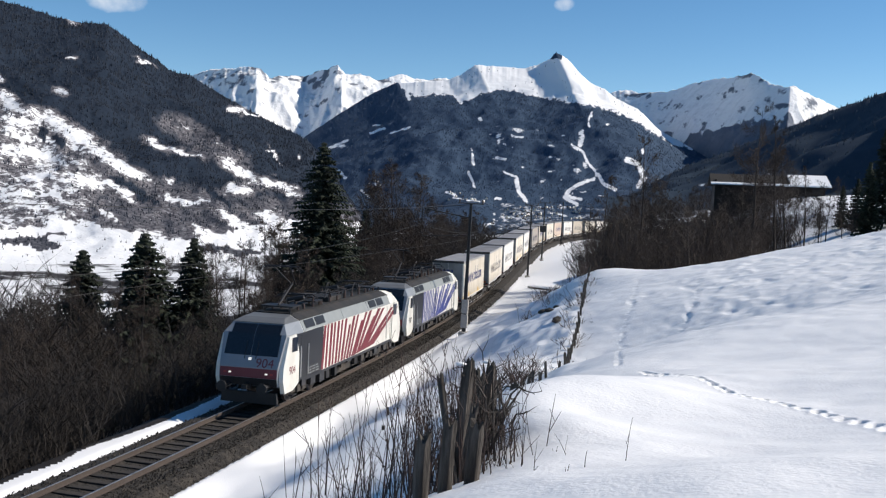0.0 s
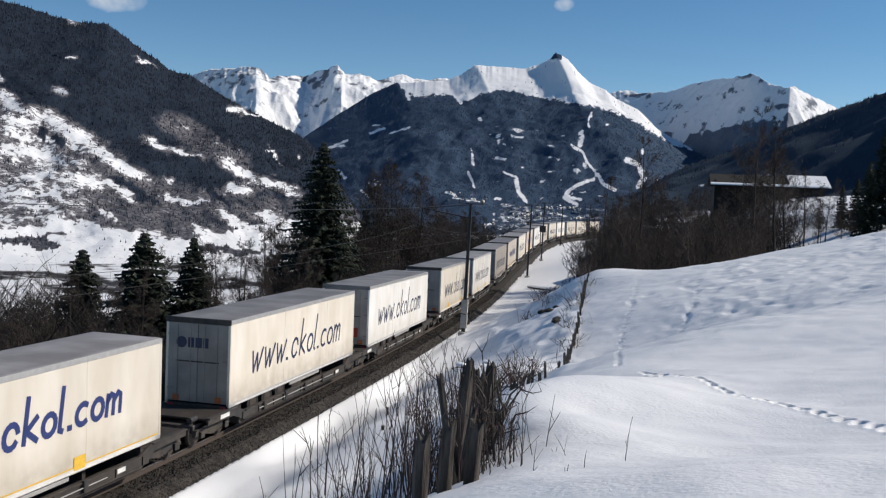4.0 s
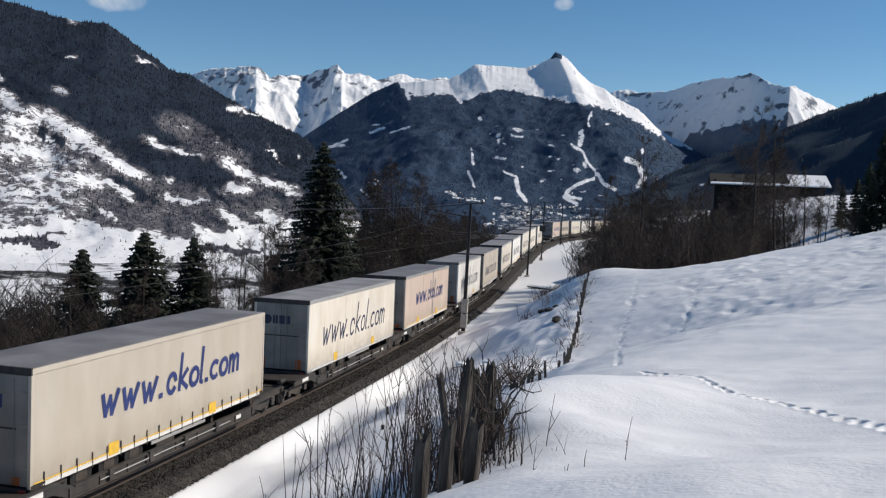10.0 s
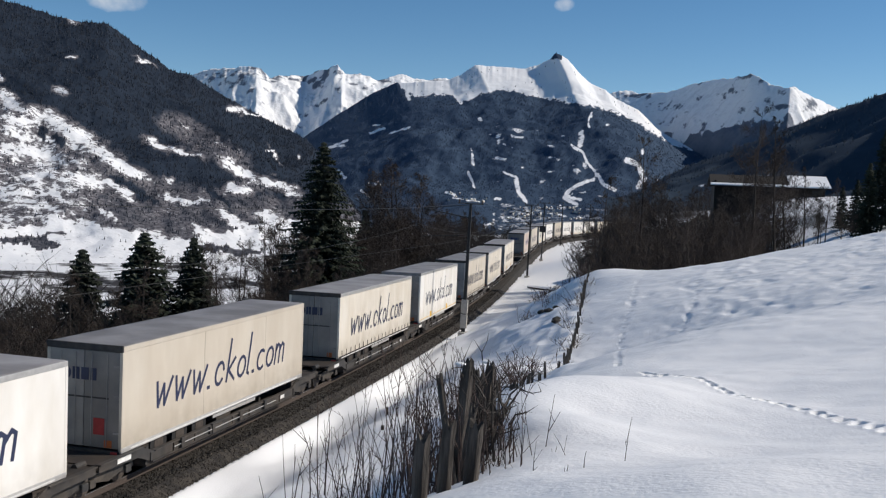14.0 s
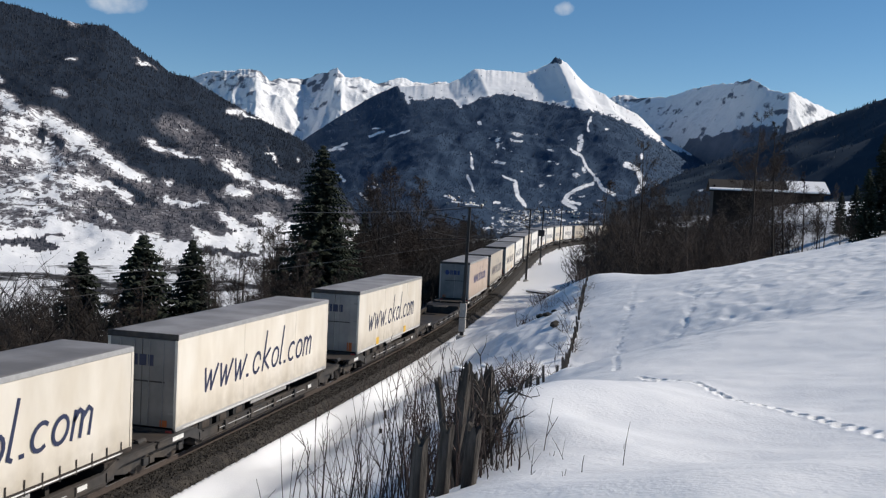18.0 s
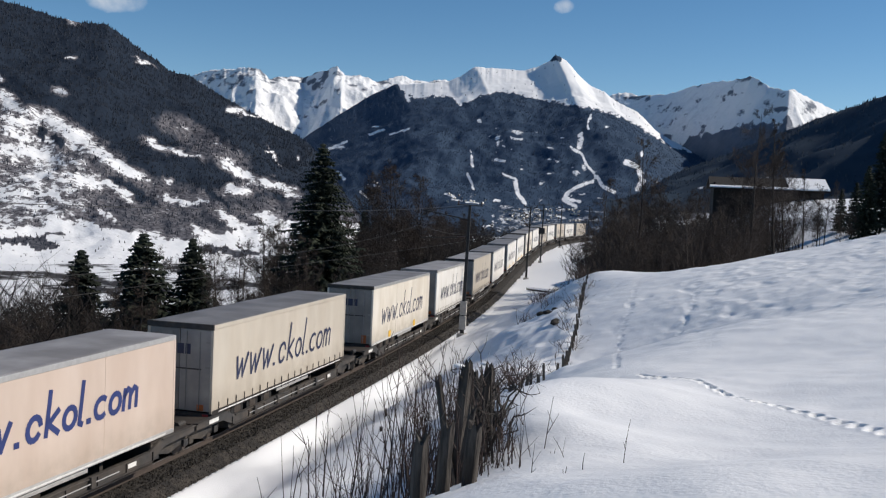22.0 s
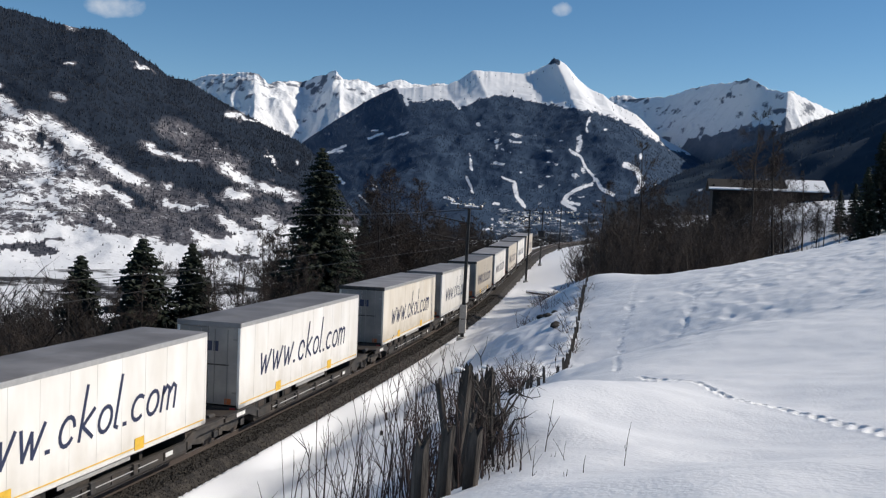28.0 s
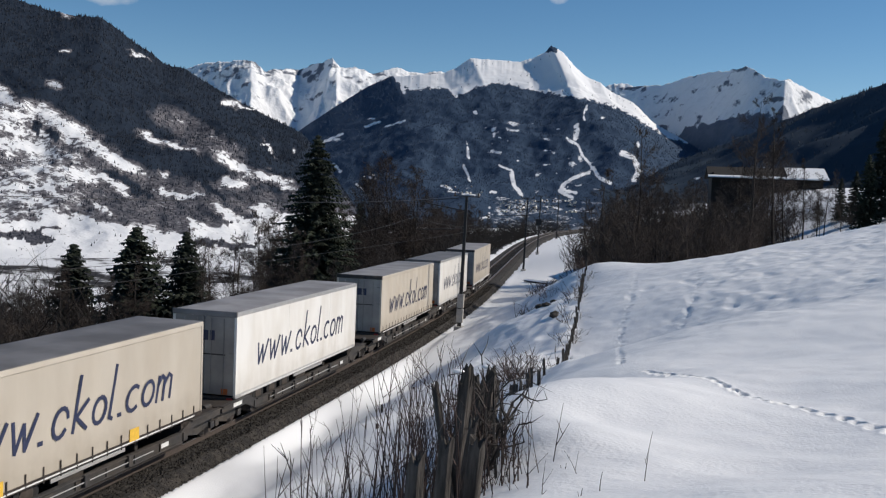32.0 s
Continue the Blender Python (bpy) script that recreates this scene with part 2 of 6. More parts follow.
def chord_pose(s, length):
    """The pose of a vehicle of that length whose front end is at s: y runs back along it."""
    a, b = on_track(s + 1.5), on_track(s + length - 1.5)
    d = (b - a).normalized()
    x = Vector((d.y, -d.x, 0)).normalized()
    z = x.cross(d)
    mid = (a + b) / 2 - d * (length / 2)
    return Matrix(((x.x, d.x, z.x, mid.x), (x.y, d.y, z.y, mid.y), (x.z, d.z, z.z, mid.z), (0, 0, 0, 1)))


# ---- mesh tools ----
def mesh_of(bm, name, smooth=False):
    me = bpy.data.meshes.new(name)
    bm.normal_update()
    bm.to_mesh(me)
    bm.free()
    if smooth:
        me.polygons.foreach_set("use_smooth", [True] * len(me.polygons))
    return me


def part(name, bm, mat, parent=None, label="", smooth=False):
    me = bm if isinstance(bm, bpy.types.Mesh) else mesh_of(bm, name, smooth)
    if mat and not me.materials:
        me.materials.append(mat)
    ob = new(name, me)
    ob.parent = parent
    if label:
        ob["label"] = label
    return ob


def soup(name, verts, faces, mat, smooth=False):
    me = bpy.data.meshes.new(name)
    me.from_pydata(verts, [], faces)
    me.update()
    if mat:
        me.materials.append(mat)
    if smooth:
        me.polygons.foreach_set("use_smooth", [True] * len(me.polygons))
    return me


def B():
    return bmesh.new()


def box(bm, x0, x1, y0, y1, z0, z1, bevel=0.0):
    m = Matrix.LocRotScale(((x0 + x1) / 2, (y0 + y1) / 2, (z0 + z1) / 2), None, (abs(x1 - x0), abs(y1 - y0), abs(z1 - z0)))
    made = bmesh.ops.create_cube(bm, size=1, matrix=m)
    if bevel:
        edges = list({e for v in made["verts"] for e in v.link_edges})
        bmesh.ops.bevel(bm, geom=edges, offset=bevel, segments=2, affect="EDGES", profile=0.5)
    return bm


def rod(bm, a, b, r0, r1=None, n=8):
    a, b = Vector(a), Vector(b)
    d = b - a
    m = Matrix.Translation((a + b) / 2) @ d.to_track_quat("Z", "Y").to_matrix().to_4x4()
    bmesh.ops.create_cone(bm, cap_ends=True, segments=n, radius1=r0, radius2=r0 if r1 is None else r1, depth=d.length, matrix=m)
    return bm


def prism(bm, outline, axis, a, b):
    """An outline of pairs, swept along an axis from a to b."""
    def place(p, q, w):
        return {"x": (w, p, q), "y": (p, w, q), "z": (p, q, w)}[axis]
    lo = [bm.verts.new(place(p, q, a)) for p, q in outline]
    hi = [bm.verts.new(place(p, q, b)) for p, q in outline]
    n = len(outline)
    faces = [bm.faces.new(lo), bm.faces.new(list(reversed(hi)))]
    for i in range(n):
        faces.append(bm.faces.new((lo[(i + 1) % n], lo[i], hi[i], hi[(i + 1) % n])))
    bmesh.ops.recalc_face_normals(bm, faces=faces)
    return bm


def thing(name, label, category, group="", kind=""):
    ob = new(name)
    return tagged(ob, label, category, group, kind)


# ---- ground ----
FWD = (math.sin(radians(-17.02)), math.cos(radians(-17.02)))
SIDE = (FWD[1], -FWD[0])
# Spot heights of the hill: metres ahead, metres to the side, metres below the eye.
SPOTS = [
    (0, 0, 1.6), (0, 5, 1.2), (0, -4, 2.4), (-8, 0, 1.3), (-8, 8, 0.2), (5, 2.3, 1.5), (6, 0.8, 1.85), (6, 5, 1.5), (7, -1.2, 2.9),
    (10, 1.0, 2.45), (11.5, 0.4, 2.80), (13, 0.9, 2.88), (8, 1.3, 2.2), (11, 1.8, 2.55), (15, 2.4, 2.97), (19, 3.4, 3.75), (8, 2.4, 2.22), (10, 3.0, 2.52), (14, 4.2, 2.9),
    (7, 3.2, 1.86), (10, 4.6, 2.3), (14, 6.4, 2.6), (30, 9, 3.95), (28, 12.8, 2.95),
    (60, 12.9, 4.8), (60, 15.3, 4.72), (75, 18, 7.0), (75, 24, 6.2), (90, 22, 9.0),
    (20, 6, 3.5), (40, 12, 4.4), (60, 18, 3.95), (85, 26, 7.5), (20, 9.2, 2.9), (40, 18, 2.75), (60, 27.5, 1.8), (85, 36, 3.4), (100, 38, 2.8), (107, 36, 1.4), (112, 37, 0.6), (112, 50, -0.8),
    (36, 5.4, 7.0), (42, 6.8, 6.2), (50, 8.3, 5.4), (60, 9.7, 4.85), (80, 12.5, 9.5), (58, 7.3, 6.2), (58, 5.6, 7.5), (50, 2.8, 7.8), (60, 3.4, 8.6),
    (36, 4.3, 6.7), (32, 2.2, 6.6), (22, 1.6, 5.0), (11, -0.6, 4.3), (14, -0.8, 5.6), (20, -1.0, 7.3), (28, -1.6, 8.4), (14, -2.0, 6.4), (22, -2.7, 8.3),
    (20, -8.2, 9.95), (20, -6.5, 9.0), (27, -6.0, 9.82), (30.3, -5.0, 9.82), (34, -4.1, 9.82), (38.4, -3.0, 9.82), (43.7, -0.87, 9.82), (49, 0.6, 9.78), (54, 1.7, 9.7),
    (27, -4.8, 9.0), (30.3, -3.8, 9.0), (34.4, -2.8, 8.9), (38.6, -1.7, 8.8), (44, 0.4, 8.8), (49.5, 1.9, 8.6), (10, -6, 8.4), (5, -4, 4.6), (0, -8, 6.8), (15, -8, 9.2), (34, 0.8, 8.0), (44, 2.2, 8.0), (-20, 0, 2), (-20, 15, -1.5), (-15, -10, 6),
    (110, 24, 9.0), (120, 90, -9.0), (60, 60, -6.0), (20, 40, -6.0), (0, 25, -3.5),
]


def hill_fit():
    pts = [(EYE[0] + d * FWD[0] + l * SIDE[0], EYE[1] + d * FWD[1] + l * SIDE[1], EYE[2] - h) for d, l, h in SPOTS]
    for s in range(-40, 150, 12):
        p = on_track(s, 2.6, -0.52)
        pts.append((p.x, p.y, p.z))
    p = np.array(pts)
    n = len(p)
    r2 = ((p[:, None, :2] - p[None, :, :2]) ** 2).sum(-1)
    k = np.where(r2 > 0, 0.5 * r2 * np.log(r2 + 1e-9), 0) + np.eye(n) * 0.05
    a = np.zeros((n + 3, n + 3))
    a[:n, :n] = k
    a[:n, n] = a[n, :n] = 1
    a[:n, n + 1:] = p[:, :2]
    a[n + 1:, :n] = p[:, :2].T
    return p, np.linalg.solve(a, np.concatenate([p[:, 2], [0, 0, 0]]))


HILL_P, HILL_W = hill_fit()


def hill(x, y):
    out = HILL_W[-3] + HILL_W[-2] * x + HILL_W[-1] * y
    for (px, py, _), w in zip(HILL_P, HILL_W):
        r2 = (x - px) ** 2 + (y - py) ** 2
        out = out + w * 0.5 * r2 * np.log(r2 + 1e-9)
    return out


def track_frame(x, y):
    """For points: nearest place along the line, distance to its right, and rail height there."""
    s, q, z = np.empty_like(x), np.empty_like(x), np.empty_like(x)
    tx, ty, tz = TX[::2], TY[::2], TZ[::2]
    th = _h[::2]
    for i in range(0, len(x), 20000):
        xs, ys = x[i:i + 20000], y[i:i + 20000]
        k = ((xs[:, None] - tx) ** 2 + (ys[:, None] - ty) ** 2).argmin(1)
        q[i:i + 20000] = (xs - tx[k]) * np.cos(th[k]) - (ys - ty[k]) * np.sin(th[k])
        along = (xs - tx[k]) * np.sin(th[k]) + (ys - ty[k]) * np.cos(th[k])
        s[i:i + 20000] = TS[::2][k] + along
        z[i:i + 20000] = np.interp(s[i:i + 20000], TS, TZ)
    return s, q, z


FLOOR = -112.0


def smooth_step(a, b, x):
    t = np.clip((x - a) / (b - a), 0, 1)
    return t * t * (3 - 2 * t)


TRAIL = [(1.5, 33, 8.3), (14.0, 17.5, 5.6)]


def ground_z(x, y):
    x, y = np.asarray(x, float), np.asarray(y, float)
    s, q, zt = track_frame(x, y)
    far = np.hypot(x - EYE[0], y - EYE[1])
    # right of the line
    near_hill = hill(x, y)
    rise = 0.10 + 0.42 * smooth_step(225, 285, s)
    wide = zt - 0.52 + np.clip(q - 3, 0, 16) * rise + np.clip(q - 19, 0, 24) * 0.10 + np.clip(q - 43, 0, 1e9) * 0.14
    w = smooth_step(125, 180, far)
    right = near_hill * (1 - w) + wide * w
    right = right + (zt - 0.52 - right) * (1 - smooth_step(2.2, 3.6, q))
    # left: a narrow shoulder, then the drop to the valley floor
    left = zt - 0.55 + 0.16 * smooth_step(2.0, 2.6, -q) - np.clip(-q - 3.3, 0, 30) * 0.45 - np.clip(-q - 33.3, 0, 1e9) * 0.22
    left = np.maximum(left, FLOOR + 3 * fbm(x / 160, y / 160, 3, 5))
    z = np.where(q > 0, right, left)
    z = np.where((q < 2.12) & (q > -2.02), zt - 0.80, z)
    off = smooth_step(2.3, 4.0, np.abs(q)) * (far < 160)
    dd = (x - EYE[0]) * FWD[0] + (y - EYE[1]) * FWD[1]
    ll = (x - EYE[0]) * SIDE[0] + (y - EYE[1]) * SIDE[1]
    hollow = smooth_step(24, 32, dd) * smooth_step(80, 66, dd) * smooth_step(0.148, 0.135, ll / np.maximum(dd, 1)) * smooth_step(0.0, 0.05, ll / np.maximum(dd, 1))
    z = z + off * hollow * (0.17 * fbm(x / 2.0, y / 3.0, 3, 71) + 0.10 * ridged(x / 1.3, y / 1.7, 2, 73))
    z = z + off * (0.065 * fbm(x / 3.2, y / 3.2, 3, 11) + 0.030 * fbm(x / 0.7, y / 0.7, 3, 17))
    return z


def spot(d, l):
    return EYE[0] + d * FWD[0] + l * SIDE[0], EYE[1] + d * FWD[1] + l * SIDE[1]


def on_ground(d, l, up=0.0):
    x, y = spot(d, l)
    return Vector((x, y, float(ground_z(np.array([x]), np.array([y]))[0]) + up))


def make_ground():
    view = np.arange(-46, 16.01, 0.125)
    rest = np.arange(16.01 + 3, 314 - 0.1, 3.5)
    az = np.radians(np.concatenate([view, rest]))
    rad = np.concatenate([np.geomspace(0.02, 5, 40)[:-1], np.geomspace(5, 36, 330)[:-1], np.geomspace(36, 70, 280)[:-1], np.geomspace(70, 120, 45)[:-1], np.geomspace(120, 4900, 90)])
    A, R = np.meshgrid(az, rad)
    x, y = (EYE[0] + np.sin(A) * R).ravel(), (EYE[1] + np.cos(A) * R).ravel()
    z = ground_z(x, y)
    z = z + footprints(x, y)
    na, nr = len(az), len(rad)
    i = np.arange(nr - 1)[:, None] * na + np.arange(na)[None, :]
    j = np.arange(nr - 1)[:, None] * na + (np.arange(na)[None, :] + 1) % na
    faces = np.stack([i, j, j + na, i + na], -1).reshape(-1, 4)
    verts = np.stack([x, y, z], 1)
    centre = np.array([[EYE[0], EYE[1], float(ground_z(np.array([EYE[0]]), np.array([EYE[1]]))[0])]])
    verts = np.concatenate([verts, centre])
    cap = [(len(verts) - 1, (k + 1) % na, k) for k in range(na)]
    me = bpy.data.meshes.new("ground")
    me.from_pydata(verts.tolist(), [], faces[:, ::-1].tolist() + cap)
    me.update()
    me.polygons.foreach_set("use_smooth", [True] * len(me.polygons))
    # where snow lies: everywhere near, broken by woods and hedges in the valley and under the trees
    s, q, zt = track_frame(x, y)
    far = np.hypot(x - EYE[0], y - EYE[1])
    snow = np.ones_like(x)
    left_wood = (q < -2.95 + 0.25 * fbm(x / 2, y / 2, 2, 91)) & (far < 600)
    snow = np.where(left_wood, 0.30 + 0.25 * fbm(x / 9, y / 9, 3, 3), snow)
    valley = (q < -30) & (far >= 350)
    field = 0.62 + 0.80 * fbm(x / 90, y / 60, 5, 21)
    snow = np.where(valley, field, snow)
    right_wood = (q > 6) & (far > 120)
    snow = np.where(right_wood, 0.42 + 0.4 * smooth_step(230, 190, s) + 0.5 * fbm(x / 25, y / 25, 3, 4), snow)
    at = me.attributes.new("snow", "FLOAT", "POINT")
    at.data.foreach_set("value", np.concatenate([snow, [1.0]]))
    me.materials.append(mat_ground)
    ob = new("ground", me)
    tagged(ob, "snow-covered hillside falling to a railway line and valley", "ground", kind="structure")


def footprints(x, y):
    """A line of boot-sized hollows across the meadow, and two fainter tracks."""
    dz = np.zeros_like(x)
    d = (x - EYE[0]) * FWD[0] + (y - EYE[1]) * FWD[1]
    l = (x - EYE[0]) * SIDE[0] + (y - EYE[1]) * SIDE[1]
    near = (d > 6) & (d < 75) & (l > 1)
    ii = np.nonzero(near)[0]
    dd, ll = d[ii], l[ii]
    add = np.zeros(len(ii))
    r = random.Random(3)
    lines = [(((19.5, 4.15), (16.4, 4.15), (14.2, 4.28), (12.2, 4.39), (11.1, 4.52), (9.9, 4.54), (7.5, 4.3)), 0.17, 0.062, 0.095), (((22.1, 4.11), (40.5, 7.67), (45.2, 9.01), (53.3, 10.87)), 0.5, 0.075, 0.075), (((38.5, 9.7), (42.5, 11.25), (47.5, 12.66)), 0.55, 0.075, 0.075)]
    for pts, step, size, deep in lines:
        seg = [math.hypot(b[0] - a[0], b[1] - a[1]) for a, b in zip(pts, pts[1:])]
        total, k, dist = sum(seg), 0, 0.0
        side = 1
        while dist < total:
            run, i = dist, 0
            while run > seg[i]:
                run -= seg[i]
                i += 1
            f = run / seg[i]
            pd = pts[i][0] + (pts[i + 1][0] - pts[i][0]) * f + r.uniform(-.05, .05) + 0.07 * side
            pl = pts[i][1] + (pts[i + 1][1] - pts[i][1]) * f + r.uniform(-.05, .05)
            rr = ((dd - pd) / 1.5) ** 2 + (ll - pl) ** 2
            add -= deep * np.exp(-rr / size ** 2 * 1.6)
            add += 0.12 * deep * np.exp(-((np.sqrt(rr) - size * 1.5) / (size * 0.5)) ** 2)
            side = -side
            dist += step * r.uniform(0.8, 1.2)
    # wind-roughened and trodden snow on the upper meadow
    rough = smooth_step(20, 32, dd) * smooth_step(3.5, 7, ll)
    add += rough * (0.060 * (0.35 + 1.2 * smooth_step(.20, .30, ll / dd)) * fbm(ll / 0.8, dd / 0.8, 3, 41) - 0.02 * ridged(ll / 1.4, dd / 1.4, 2, 43) - 0.05 * smooth_step(.46, .7, fbm(ll / 0.9, dd / 1.3, 2, 47)))
    dz[ii] = add
    return dz


make_ground()


# ---- mountains ----
def mountain(name, label, mat, ridge, base_d, ridge_d, cols, rows, amp, seed, snow_rule, fine=0.0, octaves=5, length=None, spur=0.0, jag=0.0, floor=FLOOR - 4, power=1.25, back=0.35, crag=0.0, swell=None):
    """A range: ridge gives bearing and height angle of its skyline from the eye, base_d and ridge_d how far its foot and its crest are."""
    az = np.linspace(ridge[0][0], ridge[-1][0], cols)
    el = np.interp(az, [a for a, _ in ridge], [e for _, e in ridge])
    if isinstance(ridge_d, list):
        rd = np.interp(az, [a for a, _ in ridge_d], [d for _, d in ridge_d])
    else:
        rd = ridge_d * (1 + 0.05 * fbm(az / 6, az * 0, 2, seed + 1))
    if isinstance(base_d, list):
        base_d = np.interp(az, [a for a, _ in base_d], [d for _, d in base_d])[None, :]
    u = np.concatenate([np.linspace(0, 1, rows), 1 + np.linspace(0, back, 14)[1:]])
    U, A = np.meshgrid(u, az, indexing="ij")
    D = base_d + (rd[None, :] - base_d) * U
    top = EYE[2] + rd * np.tan(np.radians(el))
    crest = rd / 57.3 * (fine * fbm(az * 3.1, az * 0 + seed, 4, seed) + jag * fbm(az * 9.0, az * 0 + seed, 2, seed + 6))
    shape = np.where(U <= 1, np.clip(U, 0, 1) ** power, 1 - np.clip((U - 1) / back, 0, 1) ** 1.2)
    wide = max(3, cols // 14)
    soft = np.convolve(np.pad(top, wide, mode="edge"), np.ones(2 * wide + 1) / (2 * wide + 1), mode="valid")
    pull = smooth_step(.45, .97, U)
    lean = np.interp(A - spur * (1 - np.clip(U, 0, 1)), az, top)
    soft = np.interp(A - spur * (1 - np.clip(U, 0, 1)), az, soft)
    body = soft * (1 - pull) + lean * pull
    Z = floor + (body - floor) * shape + crest[None, :] * smooth_step(.86, 1, U) * (U < 1.2)
    x, y = EYE[0] + np.sin(np.radians(A)) * D, EYE[1] + np.cos(np.radians(A)) * D
    wave = np.clip(np.sin(np.pi * np.clip(U, 0, 1)), 0, 1) ** 0.8
    ribs = ridged(A / 57.3 * rd[None, :] / (length or 1) + 0.6 * fbm(x / 400, y / 400, 3, seed), D / ((length or 1) * 3.2), octaves, seed + 2) if length else None
    Z = Z + wave * amp * (ribs * 0.5 + 0.7 * ridged(x / 230, y / 230, 4, seed + 9) if length else ridged(x / (swell or amp * 3.2), y / (swell or amp * 3.2), octaves, seed + 2) * 0.7 + 0.3 * fbm(x / 60, y / 60, 3, seed + 8))
    Z = Z + amp * 0.05 * fbm(x / 40, y / 40, 3, seed + 5) * (U > 0.02)
    if crag:
        gully = ridged(A / 57.3 * rd[None, :] / 75 + 0.9 * fbm(x / 160, y / 160, 3, seed + 21), D / 210, 4, seed + 20)
        Z = Z + crag * np.clip(wave * 1.6, 0.12, 1) * (U > 0.02) * (0.75 * gully + 0.6 * ridged(x / 58, y / 58, 4, seed + 22))
    E = np.degrees(np.arctan2(Z - EYE[2], D))
    n = len(u)
    i = np.arange(n - 1)[:, None] * cols + np.arange(cols - 1)[None, :]
    faces = np.stack([i, i + 1, i + 1 + cols, i + cols], -1).reshape(-1, 4)
    me = bpy.data.meshes.new(name)
    me.from_pydata(np.stack([x, y, Z], -1).reshape(-1, 3).tolist(), [], faces.tolist())
    me.update()
    me.polygons.foreach_set("use_smooth", [True] * len(me.polygons))
    at = me.attributes.new("snow", "FLOAT", "POINT")
    snow = snow_rule(A, E, U, x, y, Z)
    at.data.foreach_set("value", snow.ravel().astype(np.float32))
    me.materials.append(mat)
    tagged(new(name, me), label, "mountain", kind="structure")
    return x, y, Z, D, snow, rows


def forest(land, label, count, tall, seed, mat, half=0.35, stray=0.05):
    """Conifers standing wherever a mountain is dark, a few out on its snow: tall is their height per metre of distance."""
    x, y, Z, D, snow, rows = land
    r = np.random.default_rng(seed)
    cols = x.shape[1]
    i, j = r.uniform(0, rows - 1.01, count * 3), r.uniform(0, cols - 1.01, count * 3)
    i0, j0 = i.astype(int), j.astype(int)
    fi, fj = i - i0, j - j0

    def mean(g):
        return (g[i0, j0] * (1 - fi) + g[i0 + 1, j0] * fi) * (1 - fj) + (g[i0, j0 + 1] * (1 - fi) + g[i0 + 1, j0 + 1] * fi) * fj
    here = mean(snow) + r.normal(0, .05, len(i))
    keep = r.random(len(i)) < np.where(here < .22, 1.0, np.where(here < .5, half, stray))
    px, py, pz, pd = (mean(g)[keep][:count] for g in (x, y, Z, D))
    n = len(px)
    h = pd * tall * r.uniform(.55, 1.25, n)
    w = h * r.uniform(.17, .30, n)
    turn = r.uniform(0, 6.283, n)
    verts = np.empty((n, 5, 3))
    for k in range(4):
        verts[:, k] = np.stack([px + w * np.cos(turn + k * 1.571), py + w * np.sin(turn + k * 1.571), pz - h * .15], 1)
    verts[:, 4] = np.stack([px + r.normal(0, .04, n) * h, py, pz + h], 1)
    base = np.arange(n)[:, None] * 5
    faces = np.concatenate([base + np.array([[k, (k + 1) % 4, 4]]) for k in range(4)])
    tagged(new("forest", soup("forest", verts.reshape(-1, 3).tolist(), faces.tolist(), mat)), label, "forest", kind="stuff")


def patch(A, E, a, e, ra, re, slant=0.0):
    return np.clip(0.95 - 0.55 * np.sqrt(((A - a) / ra) ** 2 + ((E - e - slant * (A - a)) / re) ** 2), 0, 1)


def strip(A, E, pts, width):
    best = np.full(A.shape, 9.0)
    for (a0, e0), (a1, e1) in zip(pts, pts[1:]):
        da, de = a1 - a0, e1 - e0
        t = np.clip(((A - a0) * da + (E - e0) * de) / (da * da + de * de), 0, 1)
        best = np.minimum(best, np.hypot(A - a0 - t * da, E - e0 - t * de))
    return np.clip(1.0 - best / width * 0.62, 0, 1)


# Clearings on the left flank: bearing, height angle, half width, half height, slant.
PASTURES = (
    (-39.08, 2.83, 0.94, 0.47, -0.37), (-38.00, 2.03, 1.51, 0.54, -0.42), (-36.73, 1.32, 0.94, 0.30, -0.58), (-35.43, 0.37, 1.74, 0.44, -0.53), (-37.44, -0.37, 1.41, 0.47, -0.28),
    (-35.81, -0.75, 1.27, 0.30, -0.69), (-41.25, 3.66, 1.21, 0.47, -0.58), (-40.63, 2.65, 1.41, 0.33, -0.26), (-40.06, 1.07, 1.94, 0.44, -0.22), (-39.99, -0.28, 1.00, 0.33, -0.18),
    (-40.88, -1.23, 1.61, 0.40, -0.19), (-39.97, -1.94, 1.51, 0.30, -0.08), (-39.18, -1.27, 1.34, 0.23, -0.29), (-40.77, 1.88, 1.17, 0.27, -0.27), (-36.23, -2.21, 0.74, 0.20, -0.60))
GLADES = (
    (-33.57, 1.73, 0.70, 0.30, -0.47), (-32.17, 1.38, 1.00, 0.20, -0.21), (-29.30, 3.96, 0.57, 0.23, -0.10), (-28.37, 3.72, 0.80, 0.10, -0.35), (-27.13, 1.44, 0.50, 0.10, -1.42),
    (-29.00, 0.48, 1.41, 0.44, -0.61), (-27.05, -0.23, 1.54, 0.33, -0.31), (-28.97, -0.60, 0.80, 0.37, -0.07), (-32.92, -0.20, 0.27, 0.17, -0.27), (-25.63, 1.34, 0.20, 0.13, -0.26),
    (-38.78, 4.53, 0.37, 0.23, -0.14), (-41.70, 5.00, 0.27, 0.17, -0.14), (-38.37, 8.33, 0.50, 0.17, -0.32), (-34.41, 6.29, 0.67, 0.10, -0.28), (-38.25, 6.24, 0.23, 0.13, 0.08))
